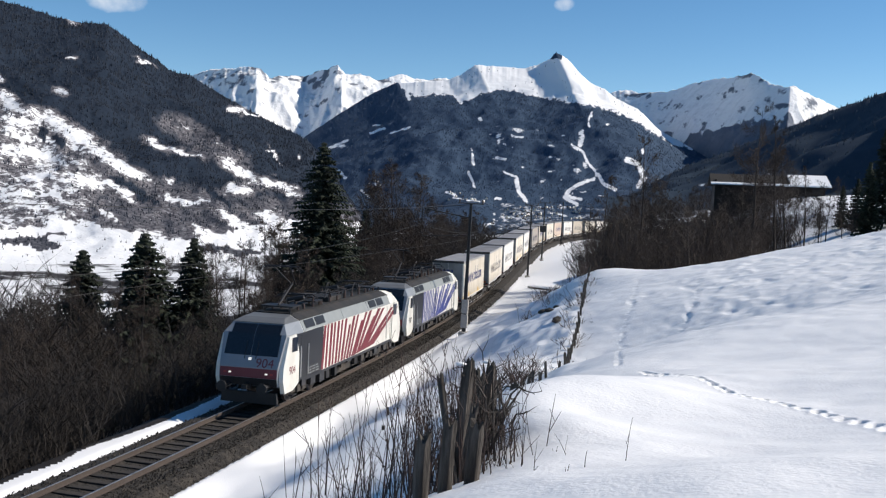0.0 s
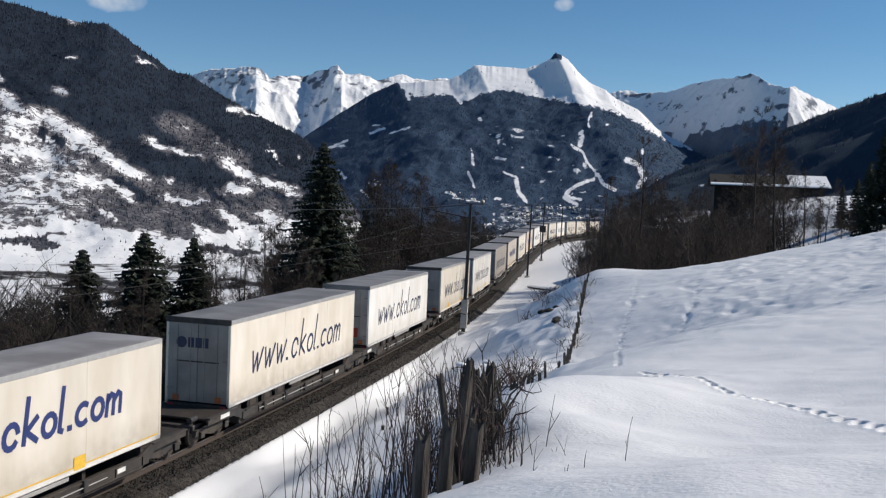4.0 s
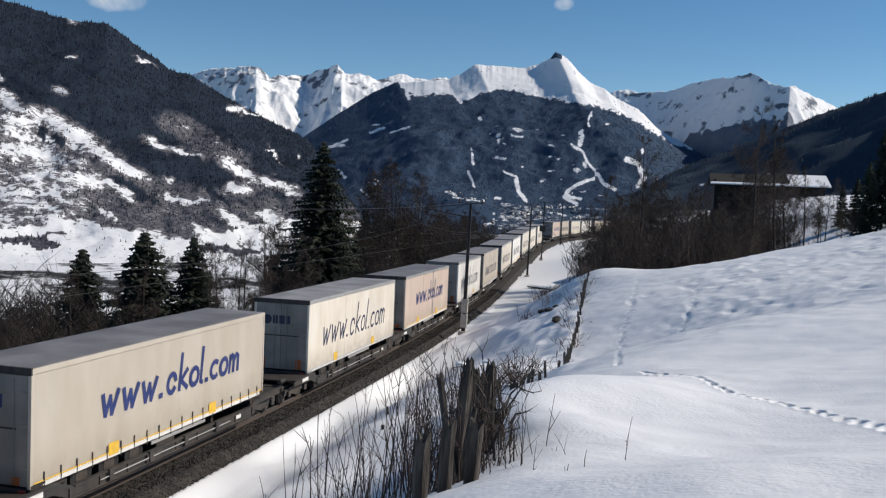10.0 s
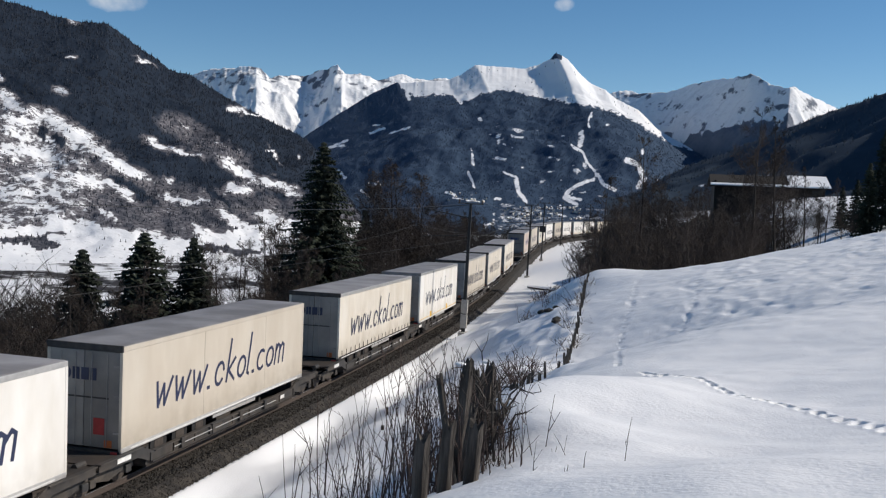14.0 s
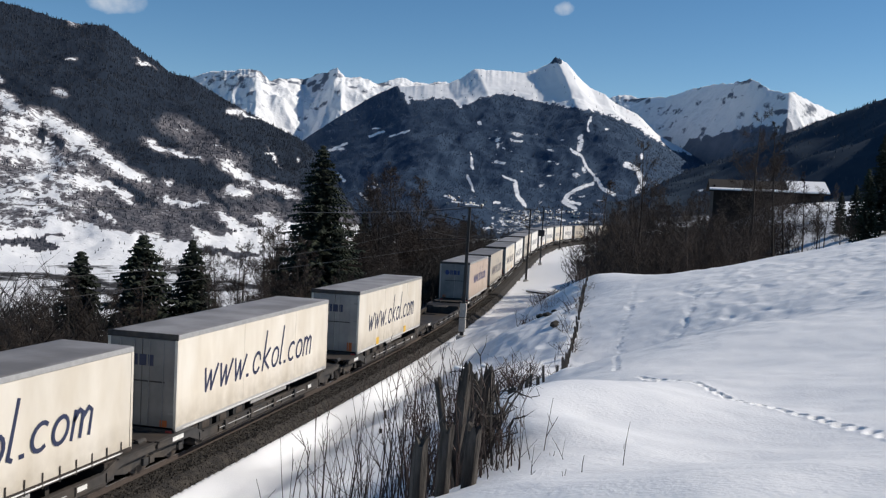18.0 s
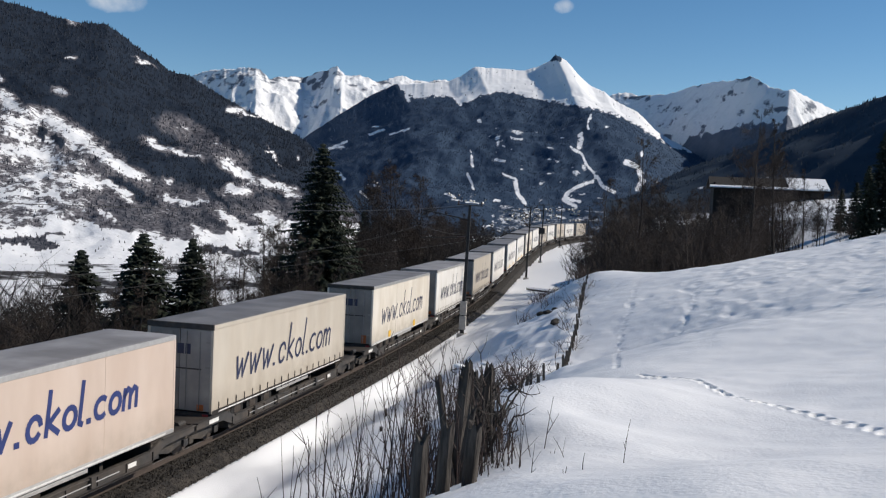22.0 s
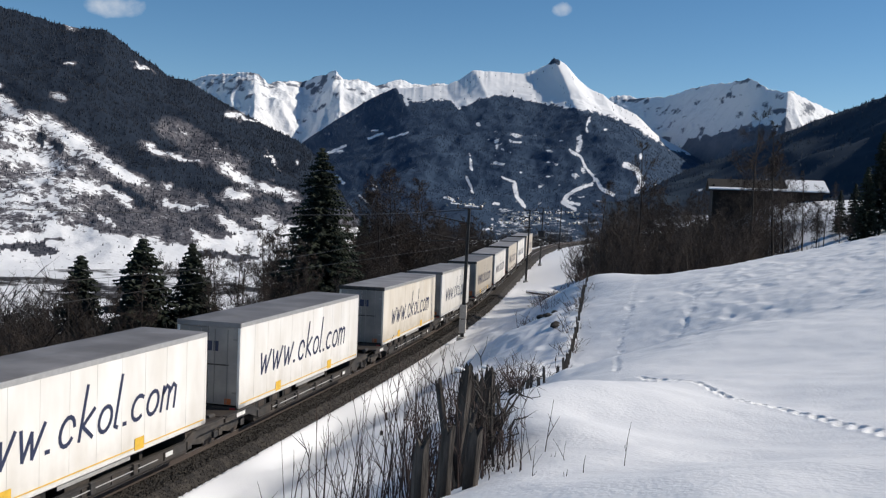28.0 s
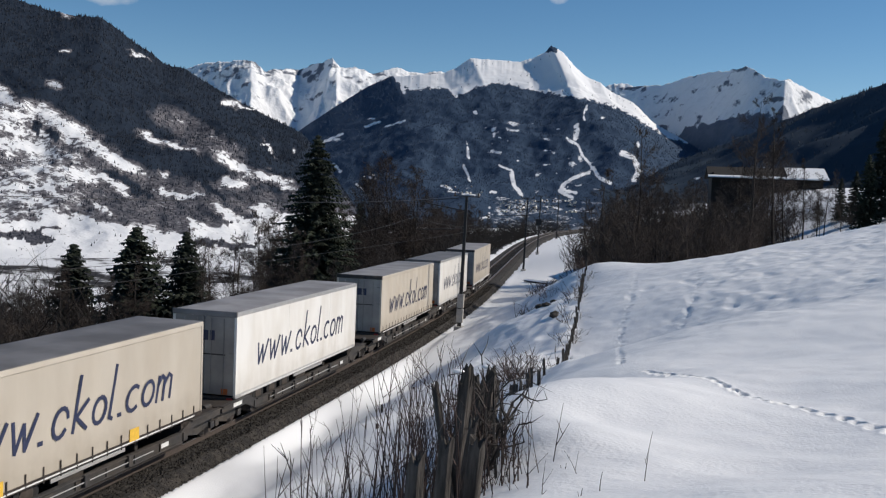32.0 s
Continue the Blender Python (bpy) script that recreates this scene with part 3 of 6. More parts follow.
VALLEY_FIELDS = (
    (-27.29, -2.22, 0.90, 0.44, -0.17), (-29.35, -2.34, 1.21, 0.33, -0.48), (-31.05, -3.17, 0.87, 0.30, -0.48), (-32.53, -1.40, 0.87, 0.20, -0.17), (-31.49, -1.40, 0.80, 0.17, 0.03),
    (-38.00, -2.79, 2.08, 0.44, -0.19), (-34.86, -3.42, 2.41, 0.44, -0.10), (-33.77, -4.36, 4.35, 0.57, -0.13), (-39.99, -5.52, 2.18, 0.23, 0.00), (-25.89, -0.82, 0.47, 0.17, -0.06))
CONIFER_BELTS = (
    (-39.44, 2.11, 0.37, 0.47, -0.27), (-38.81, 1.68, 0.27, 0.40, -0.27), (-34.90, -0.81, 1.61, 0.30, -0.59), (-30.72, -0.66, 1.67, 0.30, -0.72), (-38.86, -3.43, 1.00, 0.20, 0.02),
    (-29.69, -4.12, 2.34, 0.26, -0.08), (-40.01, -3.91, 2.01, 0.36, -0.10), (-30.02, 3.25, 0.60, 1.34, 0.05))


def snow_left(A, E, U, x, y, Z):
    """Dark conifers above, half-open leafless woods below, and white pastures between."""
    wa, we = A + 0.50 * fbm(A * 1.8, E * 2.6, 5, 51), E + 0.30 * fbm(A * 2.0, E * 2.8, 5, 52)
    line = np.interp(A, [-46, -41.8, -40, -38.9, -36.5, -34.2, -33, -31.5, -28, -24], [4.3, 4.0, 3.5, 3.2, 1.9, 0.2, -0.3, -0.3, -0.9, -1.2])
    half_open = smooth_step(0.30, -0.25, we - line)
    v = 0.03 + half_open * (0.28 + 0.16 * fbm(A * 2.0, (E + .4 * A) * 2.4, 4, 31))
    west = smooth_step(-36.0, -38.0, A) * half_open
    v = v + west * (0.18 + 0.26 * fbm(A * 1.5, (E + .35 * A) * 3.0, 4, 35))
    larch = smooth_step(1.5, 0.5, np.abs(we - 1.5 - (A + 30) * -0.55)) * smooth_step(-34.4, -33.0, wa) * smooth_step(4.2, 3.2, E) * smooth_step(-27.6, -29, wa)
    v = np.maximum(v, (0.34 + 0.16 * fbm(A * 3, E * 3, 3, 37)) * larch)
    for group, strength in ((PASTURES, 1.0), (GLADES, 1.0), (VALLEY_FIELDS, 1.05)):
        for a, e, ra, re, sl in group:
            v = np.maximum(v, strength * patch(wa, we, a, e, ra, re, sl))
    plain_top = np.interp(A, [-43, -40, -38, -35, -32.9, -30.7, -28.7, -26.2, -24], [-3.2, -3.0, -2.65, -3.1, -3.65, -3.3, -2.75, -2.35, -2.2])
    plain = smooth_step(.12, -.12, we - plain_top) * smooth_step(-5.6, -5.1, we)
    v = np.maximum(v, plain * (0.93 + 0.25 * fbm(A * 1.5, E * 3, 3, 57)))
    for a, e, ra, re, sl in CONIFER_BELTS:
        v = np.where(patch(wa, we, a, e, ra, re, sl) > .5, np.minimum(v, .10 if e > -3 else .27), v)
    return v


# Ski runs and cut lanes on the middle mountain, each with its width.
PISTES = (
    (((-8.62, 4.59), (-8.78, 4.1), (-8.71, 3.77)), .09), (((-9.15, 3.53), (-9.3, 3.3)), .14), (((-9.13, 3.2), (-9.22, 2.77)), .26), (((-9.77, 2.66), (-9.1, 2.35), (-8.67, 1.58), (-8.33, 1.26), (-8.18, .94)), .13),
    (((-8.06, 1.01), (-7.84, .52), (-7.04, .12)), .17), (((-8.37, .73), (-9.0, .5), (-9.65, .12), (-9.96, -.38), (-9.28, -.76)), .20), (((-9.7, -.3), (-9.1, -.45)), .18), (((-13.6, .95), (-12.9, .75)), .10),
    (((-12.88, .57), (-12.68, -.16), (-12.19, -.74)), .22), (((-15.63, 2.3), (-15.54, 2.13)), .07), (((-15.54, 2.0), (-15.41, 1.34)), .14), (((-15.73, .93), (-15.5, .5), (-15.29, .01)), .13),
    (((-16.95, -.32), (-16.44, -.47)), .12), (((-16.6, -.64), (-14.92, -.84)), .08), (((-6.54, 1.91), (-5.82, 1.67), (-5.46, .84), (-5.76, .37)), .24), (((-14.03, 1.79), (-13.53, 1.74)), .16),
    (((-13.25, 3.14), (-12.59, 3.03)), .10), (((-14.0, -.61), (-13.73, -.66)), .16), (((-24.33, 1.78), (-22.87, 2.5)), .12), (((-21.56, 2.95), (-20.74, 3.25)), .12), (((-20.4, 2.97), (-19.25, 3.41)), .10),
    (((-23.31, .7), (-22.9, .29)), .14), (((-21.95, -.44), (-21.51, -.82)), .10), (((-19.57, 5.86), (-19.35, 5.05)), .2), (((-21.41, 3.42), (-21.02, 3.44)), .08))


def snow_mid(A, E, U, x, y, Z):
    tree = np.interp(A, [-26, -22.13, -20.51, -19.73, -18.97, -17.99, -16.83, -16.31, -15.18, -13.53, -11.53, -8.57, -6.93, -5.28, -3.81, 0],
                     [9, 7.4, 6.5, 5.62, 5.1, 5.35, 5.31, 4.72, 5.45, 5.72, 5.3, 4.92, 4.5, 3.6, 2.7, 2.3])
    v = 0.05 + 0.95 * smooth_step(-0.22, 0.26, E - tree + 0.14 * fbm(A * 4, E * 4, 3, 2) + 0.10 * fbm(A * 12, E * 12, 2, 3))
    wob_a, wob_e = 0.08 * fbm(A * 4.4, E * 4.6, 3, 51), 0.06 * fbm(A * 3.6, E * 3.4, 3, 52)
    clear = fbm(A * 2.2, E * 4.6, 4, 77)
    some = smooth_step(-17.5, -14.5, A) * smooth_step(-6.5, -9, A)
    v = np.maximum(v, np.where(E < 3.9, some * np.clip(0.36 + (clear - 0.44) * 1.9, 0, 0.58) * (clear > 0.42), 0))
    A, E = A + wob_a, E + wob_e
    v = np.where((A > -11.2) & (A < -10.45) & (E > 7.55), 0.2, v)
    for pts, wide in PISTES:
        v = np.maximum(v, strip(A, E, pts, wide * .8))
    for a, e, ra, re in ((-15.13, 4.0, .2, .16), (-12.9, 3.45, .5, .2), (-13.95, 3.05, .35, .3), (-14.0, 2.75, .15, .25), (-8.9, 1.5, .3, .35), (-9.3, 1.2, .3, .3), (-10.2, 3.2, .25, .08),
                         (-12.5, 1.25, .2, .1), (-10.9, 2.6, .3, .12), (-23.3, 2.15, .6, .2), (-7.7, 3.95, .25, .1), (-5.6, 2.4, .12, .3), (-4.4, .8, .6, .1), (-21.2, .02, .22, .12), (-8.0, -.25, .5, .08)):
        v = np.maximum(v, 0.85 * patch(A, E, a, e, ra, re, -0.1))
    v = np.maximum(v, 0.46 * smooth_step(-0.75, -1.0, E) * smooth_step(-15, -13.5, A))
    return v


def snow_peak(A, E, U, x, y, Z):
    return 0.71 + 0.42 * fbm(x / 45, Z / 30, 4, 14) - 0.10 * smooth_step(.75, 1, U)


def snow_peak_right(A, E, U, x, y, Z):
    edge = np.interp(A, [-6, -3, 0, 2, 5], [3.0, 3.5, 4.2, 4.5, 3.4])
    return snow_peak(A, E, U, x, y, Z) - 0.62 * smooth_step(.35, -.5, E - edge + 0.6 * fbm(A * 1.7, E * 1.7, 4, 61))


def snow_right(A, E, U, x, y, Z):
    v = np.full(A.shape, 0.04)
    for a, e, ra, re in ((1.2, 1.3, .9, .1), (6.1, 1.9, .5, .07), (-2.2, .6, .4, .15), (9, 1.5, .6, .1)):
        v = np.maximum(v, 0.62 * patch(A, E, a, e, ra, re, 0.12))
    return v


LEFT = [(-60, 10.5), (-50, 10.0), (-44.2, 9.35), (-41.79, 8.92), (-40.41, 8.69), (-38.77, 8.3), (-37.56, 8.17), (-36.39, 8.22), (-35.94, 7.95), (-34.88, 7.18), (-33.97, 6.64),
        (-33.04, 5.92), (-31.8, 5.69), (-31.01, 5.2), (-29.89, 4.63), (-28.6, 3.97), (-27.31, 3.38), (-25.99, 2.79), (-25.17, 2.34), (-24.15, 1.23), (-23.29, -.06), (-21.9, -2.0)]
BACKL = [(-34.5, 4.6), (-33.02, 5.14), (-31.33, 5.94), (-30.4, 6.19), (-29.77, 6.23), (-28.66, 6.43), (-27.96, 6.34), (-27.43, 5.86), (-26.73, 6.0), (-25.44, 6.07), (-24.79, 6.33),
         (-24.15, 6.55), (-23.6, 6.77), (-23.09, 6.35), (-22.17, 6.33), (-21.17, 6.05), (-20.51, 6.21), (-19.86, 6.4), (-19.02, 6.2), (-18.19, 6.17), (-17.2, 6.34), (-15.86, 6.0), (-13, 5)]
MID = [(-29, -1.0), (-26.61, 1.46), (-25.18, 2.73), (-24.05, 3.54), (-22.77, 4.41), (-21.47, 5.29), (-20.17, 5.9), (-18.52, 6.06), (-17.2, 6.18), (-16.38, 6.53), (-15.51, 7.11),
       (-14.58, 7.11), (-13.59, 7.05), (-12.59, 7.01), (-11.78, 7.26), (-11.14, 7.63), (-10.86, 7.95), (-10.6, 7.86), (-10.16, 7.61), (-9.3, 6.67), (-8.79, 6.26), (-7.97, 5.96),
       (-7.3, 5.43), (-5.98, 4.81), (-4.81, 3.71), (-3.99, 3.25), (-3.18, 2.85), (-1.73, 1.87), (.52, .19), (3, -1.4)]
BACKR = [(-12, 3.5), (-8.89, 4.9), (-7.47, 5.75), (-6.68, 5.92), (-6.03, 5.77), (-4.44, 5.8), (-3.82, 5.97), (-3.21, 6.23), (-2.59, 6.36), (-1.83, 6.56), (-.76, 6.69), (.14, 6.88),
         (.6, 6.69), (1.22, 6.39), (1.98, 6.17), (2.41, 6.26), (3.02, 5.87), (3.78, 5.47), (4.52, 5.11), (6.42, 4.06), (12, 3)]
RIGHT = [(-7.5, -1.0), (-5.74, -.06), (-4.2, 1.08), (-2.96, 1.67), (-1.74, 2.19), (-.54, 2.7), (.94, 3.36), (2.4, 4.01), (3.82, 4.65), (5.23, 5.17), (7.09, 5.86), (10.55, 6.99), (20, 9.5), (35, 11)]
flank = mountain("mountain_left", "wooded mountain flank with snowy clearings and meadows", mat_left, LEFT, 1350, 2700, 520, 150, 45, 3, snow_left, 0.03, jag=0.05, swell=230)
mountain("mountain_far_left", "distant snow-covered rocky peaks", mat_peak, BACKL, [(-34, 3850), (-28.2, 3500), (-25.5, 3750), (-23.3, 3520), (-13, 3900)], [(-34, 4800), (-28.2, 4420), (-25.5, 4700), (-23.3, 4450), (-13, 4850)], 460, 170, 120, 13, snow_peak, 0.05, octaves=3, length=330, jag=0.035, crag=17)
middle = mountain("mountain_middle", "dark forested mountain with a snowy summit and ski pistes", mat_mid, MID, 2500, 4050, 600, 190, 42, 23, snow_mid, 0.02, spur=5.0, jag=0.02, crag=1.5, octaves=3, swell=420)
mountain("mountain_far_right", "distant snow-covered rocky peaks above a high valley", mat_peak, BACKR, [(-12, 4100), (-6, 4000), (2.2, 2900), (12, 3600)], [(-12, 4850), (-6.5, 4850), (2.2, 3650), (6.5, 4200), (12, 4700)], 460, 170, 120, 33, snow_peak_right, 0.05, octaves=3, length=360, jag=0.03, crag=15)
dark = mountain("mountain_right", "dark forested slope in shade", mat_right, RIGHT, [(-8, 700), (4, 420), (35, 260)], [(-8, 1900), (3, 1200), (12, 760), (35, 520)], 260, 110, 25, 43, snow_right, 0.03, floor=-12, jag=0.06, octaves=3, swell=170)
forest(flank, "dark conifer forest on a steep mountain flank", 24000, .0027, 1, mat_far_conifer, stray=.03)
forest(middle, "conifer forest on a distant mountain, painted haze-blue", 32000, .0016, 2, mat_far_hazed, half=.6, stray=.02)
forest(dark, "conifer forest on a shaded slope", 9000, .0026, 3, mat_right_hazed, stray=.02)


# ---- railway track ----
def sweep(name, outline, s0, s1, step, mat, side=0.0, smooth=False):
    ss = np.arange(s0, s1 + 0.01, step)
    verts, faces = [], []
    n = len(outline)
    for s in ss:
        verts += [tuple(on_track(s, side + a, b)) for a, b in outline]
    for i in range(len(ss) - 1):
        for k in range(n):
            a, b = i * n + k, i * n + (k + 1) % n
            faces.append((a, b, b + n, a + n))
    return soup(name, verts, faces, mat, smooth)


def make_track():
    line = thing("railway_track", "single railway line on a dark stone ballast bed", "railway track", kind="structure")
    part("ballast", sweep("ballast", [(-2.5, -0.85), (-2.25, -0.50), (-1.7, -0.27), (-1.0, -0.20), (-.62, -0.25), (0, -0.26), (.62, -0.25), (1.0, -0.20), (1.75, -0.24), (2.3, -0.60), (2.7, -0.85)], -60, 640, 2, mat_ballast), None, line)
    rail = [(-.075, -.17), (-.012, -.15), (-.012, -.05), (-.036, -.04), (-.036, -.006), (.036, -.006), (.036, -.04), (.012, -.05), (.012, -.15), (.075, -.17)]
    head = [(-.033, -.005), (-.03, 0), (.03, 0), (.033, -.005)]
    for side in (-.755, .755):
        r = part("rail", sweep("rail", rail, -60, 640, 2, mat_rust, side), None, line, "rusty steel rail")
        part("rail_head", sweep("rail_head", head, -60, 640, 2, mat_railtop, side), None, r, "worn bright rail top")
    return line


track = make_track()


def ballast_stones():
    r = random.Random(5)
    verts, faces = [], []
    for s in np.arange(-4, 92, 0.05):
        for k in range(17 if s < 60 else 8):
            side = r.uniform(.85, 2.45) if r.random() < .66 else r.uniform(-2.2, .9)
            a = abs(side)
            top = -0.26 if a < .62 else (-0.205 if a < 1.75 else -0.25 - (a - 1.75) * 0.63)
            p = on_track(s + r.uniform(0, .05), side, top + r.uniform(-.012, .02))
            q = r.uniform(.024, .056)
            i = len(verts)
            ang = r.uniform(0, 6.3)
            for j in range(3):
                t = ang + j * 2.09 + r.uniform(-.4, .4)
                verts.append((p.x + math.cos(t) * q, p.y + math.sin(t) * q, p.z - .02 + r.uniform(-.01, .02)))
            verts.append((p.x + r.uniform(-.02, .02), p.y + r.uniform(-.02, .02), p.z + q * r.uniform(.5, 1.05)))
            faces += [(i, i + 1, i + 3), (i + 1, i + 2, i + 3), (i + 2, i, i + 3)]
    ob = part("loose_stones", soup("loose_stones", verts, faces, mat_stone), None, track, "crushed grey-brown stones")
    ob["kind"] = "stuff"


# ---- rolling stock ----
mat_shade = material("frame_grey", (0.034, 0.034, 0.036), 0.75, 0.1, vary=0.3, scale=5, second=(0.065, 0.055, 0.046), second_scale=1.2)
mat_sill = material("sill_grey", (0.040, 0.039, 0.039), 0.7, 0.1, vary=0.25, scale=3, second=(0.06, 0.05, 0.042), second_scale=1.0, per_object=0.2)
mat_deck = material("wagon_deck", (0.024, 0.021, 0.019), 0.8, 0.1, vary=0.3, scale=3, second=(0.045, 0.034, 0.027), second_scale=0.9)
mat_insul = material("brown_porcelain", (0.055, 0.032, 0.024), 0.4, vary=0.1)
mat_tyre = material("tyre_rubber", (0.02, 0.02, 0.021), 0.85, vary=0.2, scale=6)
mat_wheel = material("wheel_steel", (0.09, 0.075, 0.065), 0.6, 0.4, vary=0.2, scale=6)
mat_yellow = material("yellow_mark", (0.75, 0.46, 0.05), 0.55, vary=0.15, scale=5)
mat_mark = material("white_mark", (0.7, 0.7, 0.68), 0.6, vary=0.1, scale=6)
mat_ink = material("dark_blue_ink", (0.022, 0.030, 0.075), 0.5, vary=0.12, scale=2)
mat_ink_blue = material("blue_ink", (0.022, 0.038, 0.15), 0.5, vary=0.12, scale=2)
mat_orange = material("orange_reflector", (0.45, 0.12, 0.03), 0.5, vary=0.15)
mat_red = material("red_board", (0.35, 0.03, 0.03), 0.5, vary=0.15)
mat_roof = material("grey_roof_sheet", (0.26, 0.25, 0.25), 0.55, vary=0.14, scale=1.3, second=(0.17, 0.16, 0.155), second_scale=0.5, per_object=0.3)
mat_rail_alu = material("aluminium_edge", (0.55, 0.54, 0.52), 0.4, 0.5, vary=0.1, scale=6)


def wall_material(name, clean, dirt, at, low):
    """Painted or tarpaulin side wall, streaked with road dirt that thickens towards its lower edge."""
    m = material(name, clean, 0.45, vary=0.035, scale=0.7, second=dirt, second_scale=0.8, second_at=at, soft=0.22, stretch=(1, 1.0, 0.35), per_object=0.06)
    n, l = m.node_tree.nodes, m.node_tree.links
    co = n.new("ShaderNodeTexCoord")
    sep = n.new("ShaderNodeSeparateXYZ")
    l.new(co.outputs["Object"], sep.inputs[0])
    rise = n.new("ShaderNodeMapRange")
    rise.inputs["From Min"].default_value, rise.inputs["From Max"].default_value = 1.0, 2.1
    rise.inputs["To Min"].default_value, rise.inputs["To Max"].default_value = low, 0.0
    l.new(sep.outputs["Z"], rise.inputs["Value"])
    nz = n.new("ShaderNodeTexNoise")
    nz.inputs["Scale"].default_value = 2.5
    nz.inputs["Detail"].default_value = 6
    l.new(co.outputs["Object"], nz.inputs["Vector"])
    mul = n.new("ShaderNodeMath")
    mul.operation = "MULTIPLY"
    l.new(rise.outputs[0], mul.inputs[0])
    l.new(nz.outputs["Fac"], mul.inputs[1])
    mix = n.new("ShaderNodeMix")
    mix.data_type = "RGBA"
    l.new(mul.outputs[0], mix.inputs["Factor"])
    b = n["Principled BSDF"]
    l.new(b.inputs["Base Color"].links[0].from_socket, mix.inputs["A"])
    mix.inputs["B"].default_value = (0.22, 0.18, 0.13, 1)
    l.new(mix.outputs["Result"], b.inputs["Base Color"])
    return m


WALLS = {
    "white": wall_material("white_wall", (0.86, 0.845, 0.81), (0.66, 0.62, 0.55), 0.58, 0.5),
    "cream": wall_material("cream_wall", (0.81, 0.76, 0.67), (0.62, 0.55, 0.44), 0.54, 0.9),
    "beige": wall_material("beige_wall", (0.58, 0.53, 0.45), (0.48, 0.42, 0.34), 0.5, 0.8),
    "grey": wall_material("grey_dirty_wall", (0.40, 0.36, 0.31), (0.31, 0.27, 0.23), 0.5, 0.9),
    "pink": wall_material("faded_pinkish_wall", (0.66, 0.55, 0.47), (0.55, 0.43, 0.35), 0.5, 0.8),
}
# door colour lowered to paint in the shade on the trailers' ends
mat_door_shaded = material("shaded_door_panel", (0.30, 0.28, 0.255), 0.5, vary=0.1, scale=1.5, second=(0.22, 0.21, 0.20), second_scale=0.9, per_object=0.25)


def stroke(bm, pts, width, x):
    """A pen stroke of that width on a side wall, given as (along, up); the wall faces +x and is read from there."""
    half = width / 2
    for (a0, b0), (a1, b1) in zip(pts, pts[1:]):
        d = math.hypot(a1 - a0, b1 - b0) or 1e-6
        ux, uz = (a1 - a0) / d, (b1 - b0) / d
        e0, e1 = (a0 - ux * half * .6, b0 - uz * half * .6), (a1 + ux * half * .6, b1 + uz * half * .6)
        quad = [(e0[0] - uz * half, e0[1] + ux * half), (e0[0] + uz * half, e0[1] - ux * half), (e1[0] + uz * half, e1[1] - ux * half), (e1[0] - uz * half, e1[1] + ux * half)]
        vs = [bm.verts.new((x, p, q)) for p, q in quad]
        f = bm.faces.new(vs)
        f.normal_update()
        if f.normal.x < 0:
            f.normal_flip()
        x += 0.00005


def arc(a, b, ra, rb, t0, t1, n=12, slant=0.0):
    out = []
    for k in range(n + 1):
        t = radians(t0 + (t1 - t0) * k / n)
        p, q = ra * math.cos(t), rb * math.sin(t)
        out.append((a + p + slant * q, b + q))
    return out


def lettering(style, x):
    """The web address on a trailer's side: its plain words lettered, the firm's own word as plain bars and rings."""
    bm = B()
    sl = 0.22 if style == "script" else 0.12
    w = 0.085 if style == "script" else 0.135

    def at(a, b):
        return a + sl * b, b
    h = 0.62 if style == "script" else 0.62
    cur = 0.0
    words = []
    for k in range(3):
        g = [(cur, h), (cur + .17, 0), (cur + .30, h * .85), (cur + .42, 0), (cur + .62, h * 1.05)]
        words.append([at(*p) for p in g])
        cur += .78 if style == "script" else .84
    words.append([at(cur, .02), at(cur + .09, .02)])
    cur += .34
    # firm's word: ring, tall bar with two short ones, ring, tall bar
    words.append([at(p[0], p[1]) for p in arc(cur + .2, .30, .2, .30, 15, 325, 14)])
    cur += .55
    words.append([at(cur + .06, 0), at(cur + .06, 1.18)])
    words.append([at(cur + .4, .62), at(cur + .1, .3), at(cur + .46, 0)])
    cur += .62
    words.append([at(p[0], p[1]) for p in arc(cur + .2, .29, .2, .28, 0, 360, 16)])
    cur += .56
    words.append([at(cur, 1.2), at(cur, .05), at(cur + .1, 0)])
    cur += .3
    words.append([at(cur, .02), at(cur + .09, .02)])
    cur += .26
    words.append([at(p[0], p[1]) for p in arc(cur + .22, .29, .22, .28, 55, 310, 12)])
    cur += .56
    words.append([at(p[0], p[1]) for p in arc(cur + .2, .29, .2, .28, 0, 360, 16)])
    cur += .56
    words.append([at(cur, .6), at(cur, 0)])
    words.append([at(cur, .4), at(cur + .12, .6), at(cur + .24, .52), at(cur + .26, 0)])
    words.append([at(cur + .26, .4), at(cur + .38, .6), at(cur + .5, .52), at(cur + .53, 0)])
    cur += .7
    first, width, base, tall = (1.75, 10.0, 2.05, .86) if style == "script" else (3.0, 8.6, 2.35, .80)
    size = width / cur
    for wds in words:
        stroke(bm, [(first + a * size, base + b * size * tall) for a, b in wds], w * size, x)
    return bm


def end_sign(t, y, ink):
    """The firm's sign on the end doors, as plain shapes."""
    part("sign_emblem", rod(B(), (-.66, y - .006, 3.34), (-.66, y, 3.34), .21, n=18), ink, t, "round dark blue emblem")
    for x0, wd in ((-.40, .24), (-.10, .26), (.22, .20)):
        part("sign_block", box(B(), x0, x0 + wd, y - .006, y, 3.16, 3.53), ink, t)


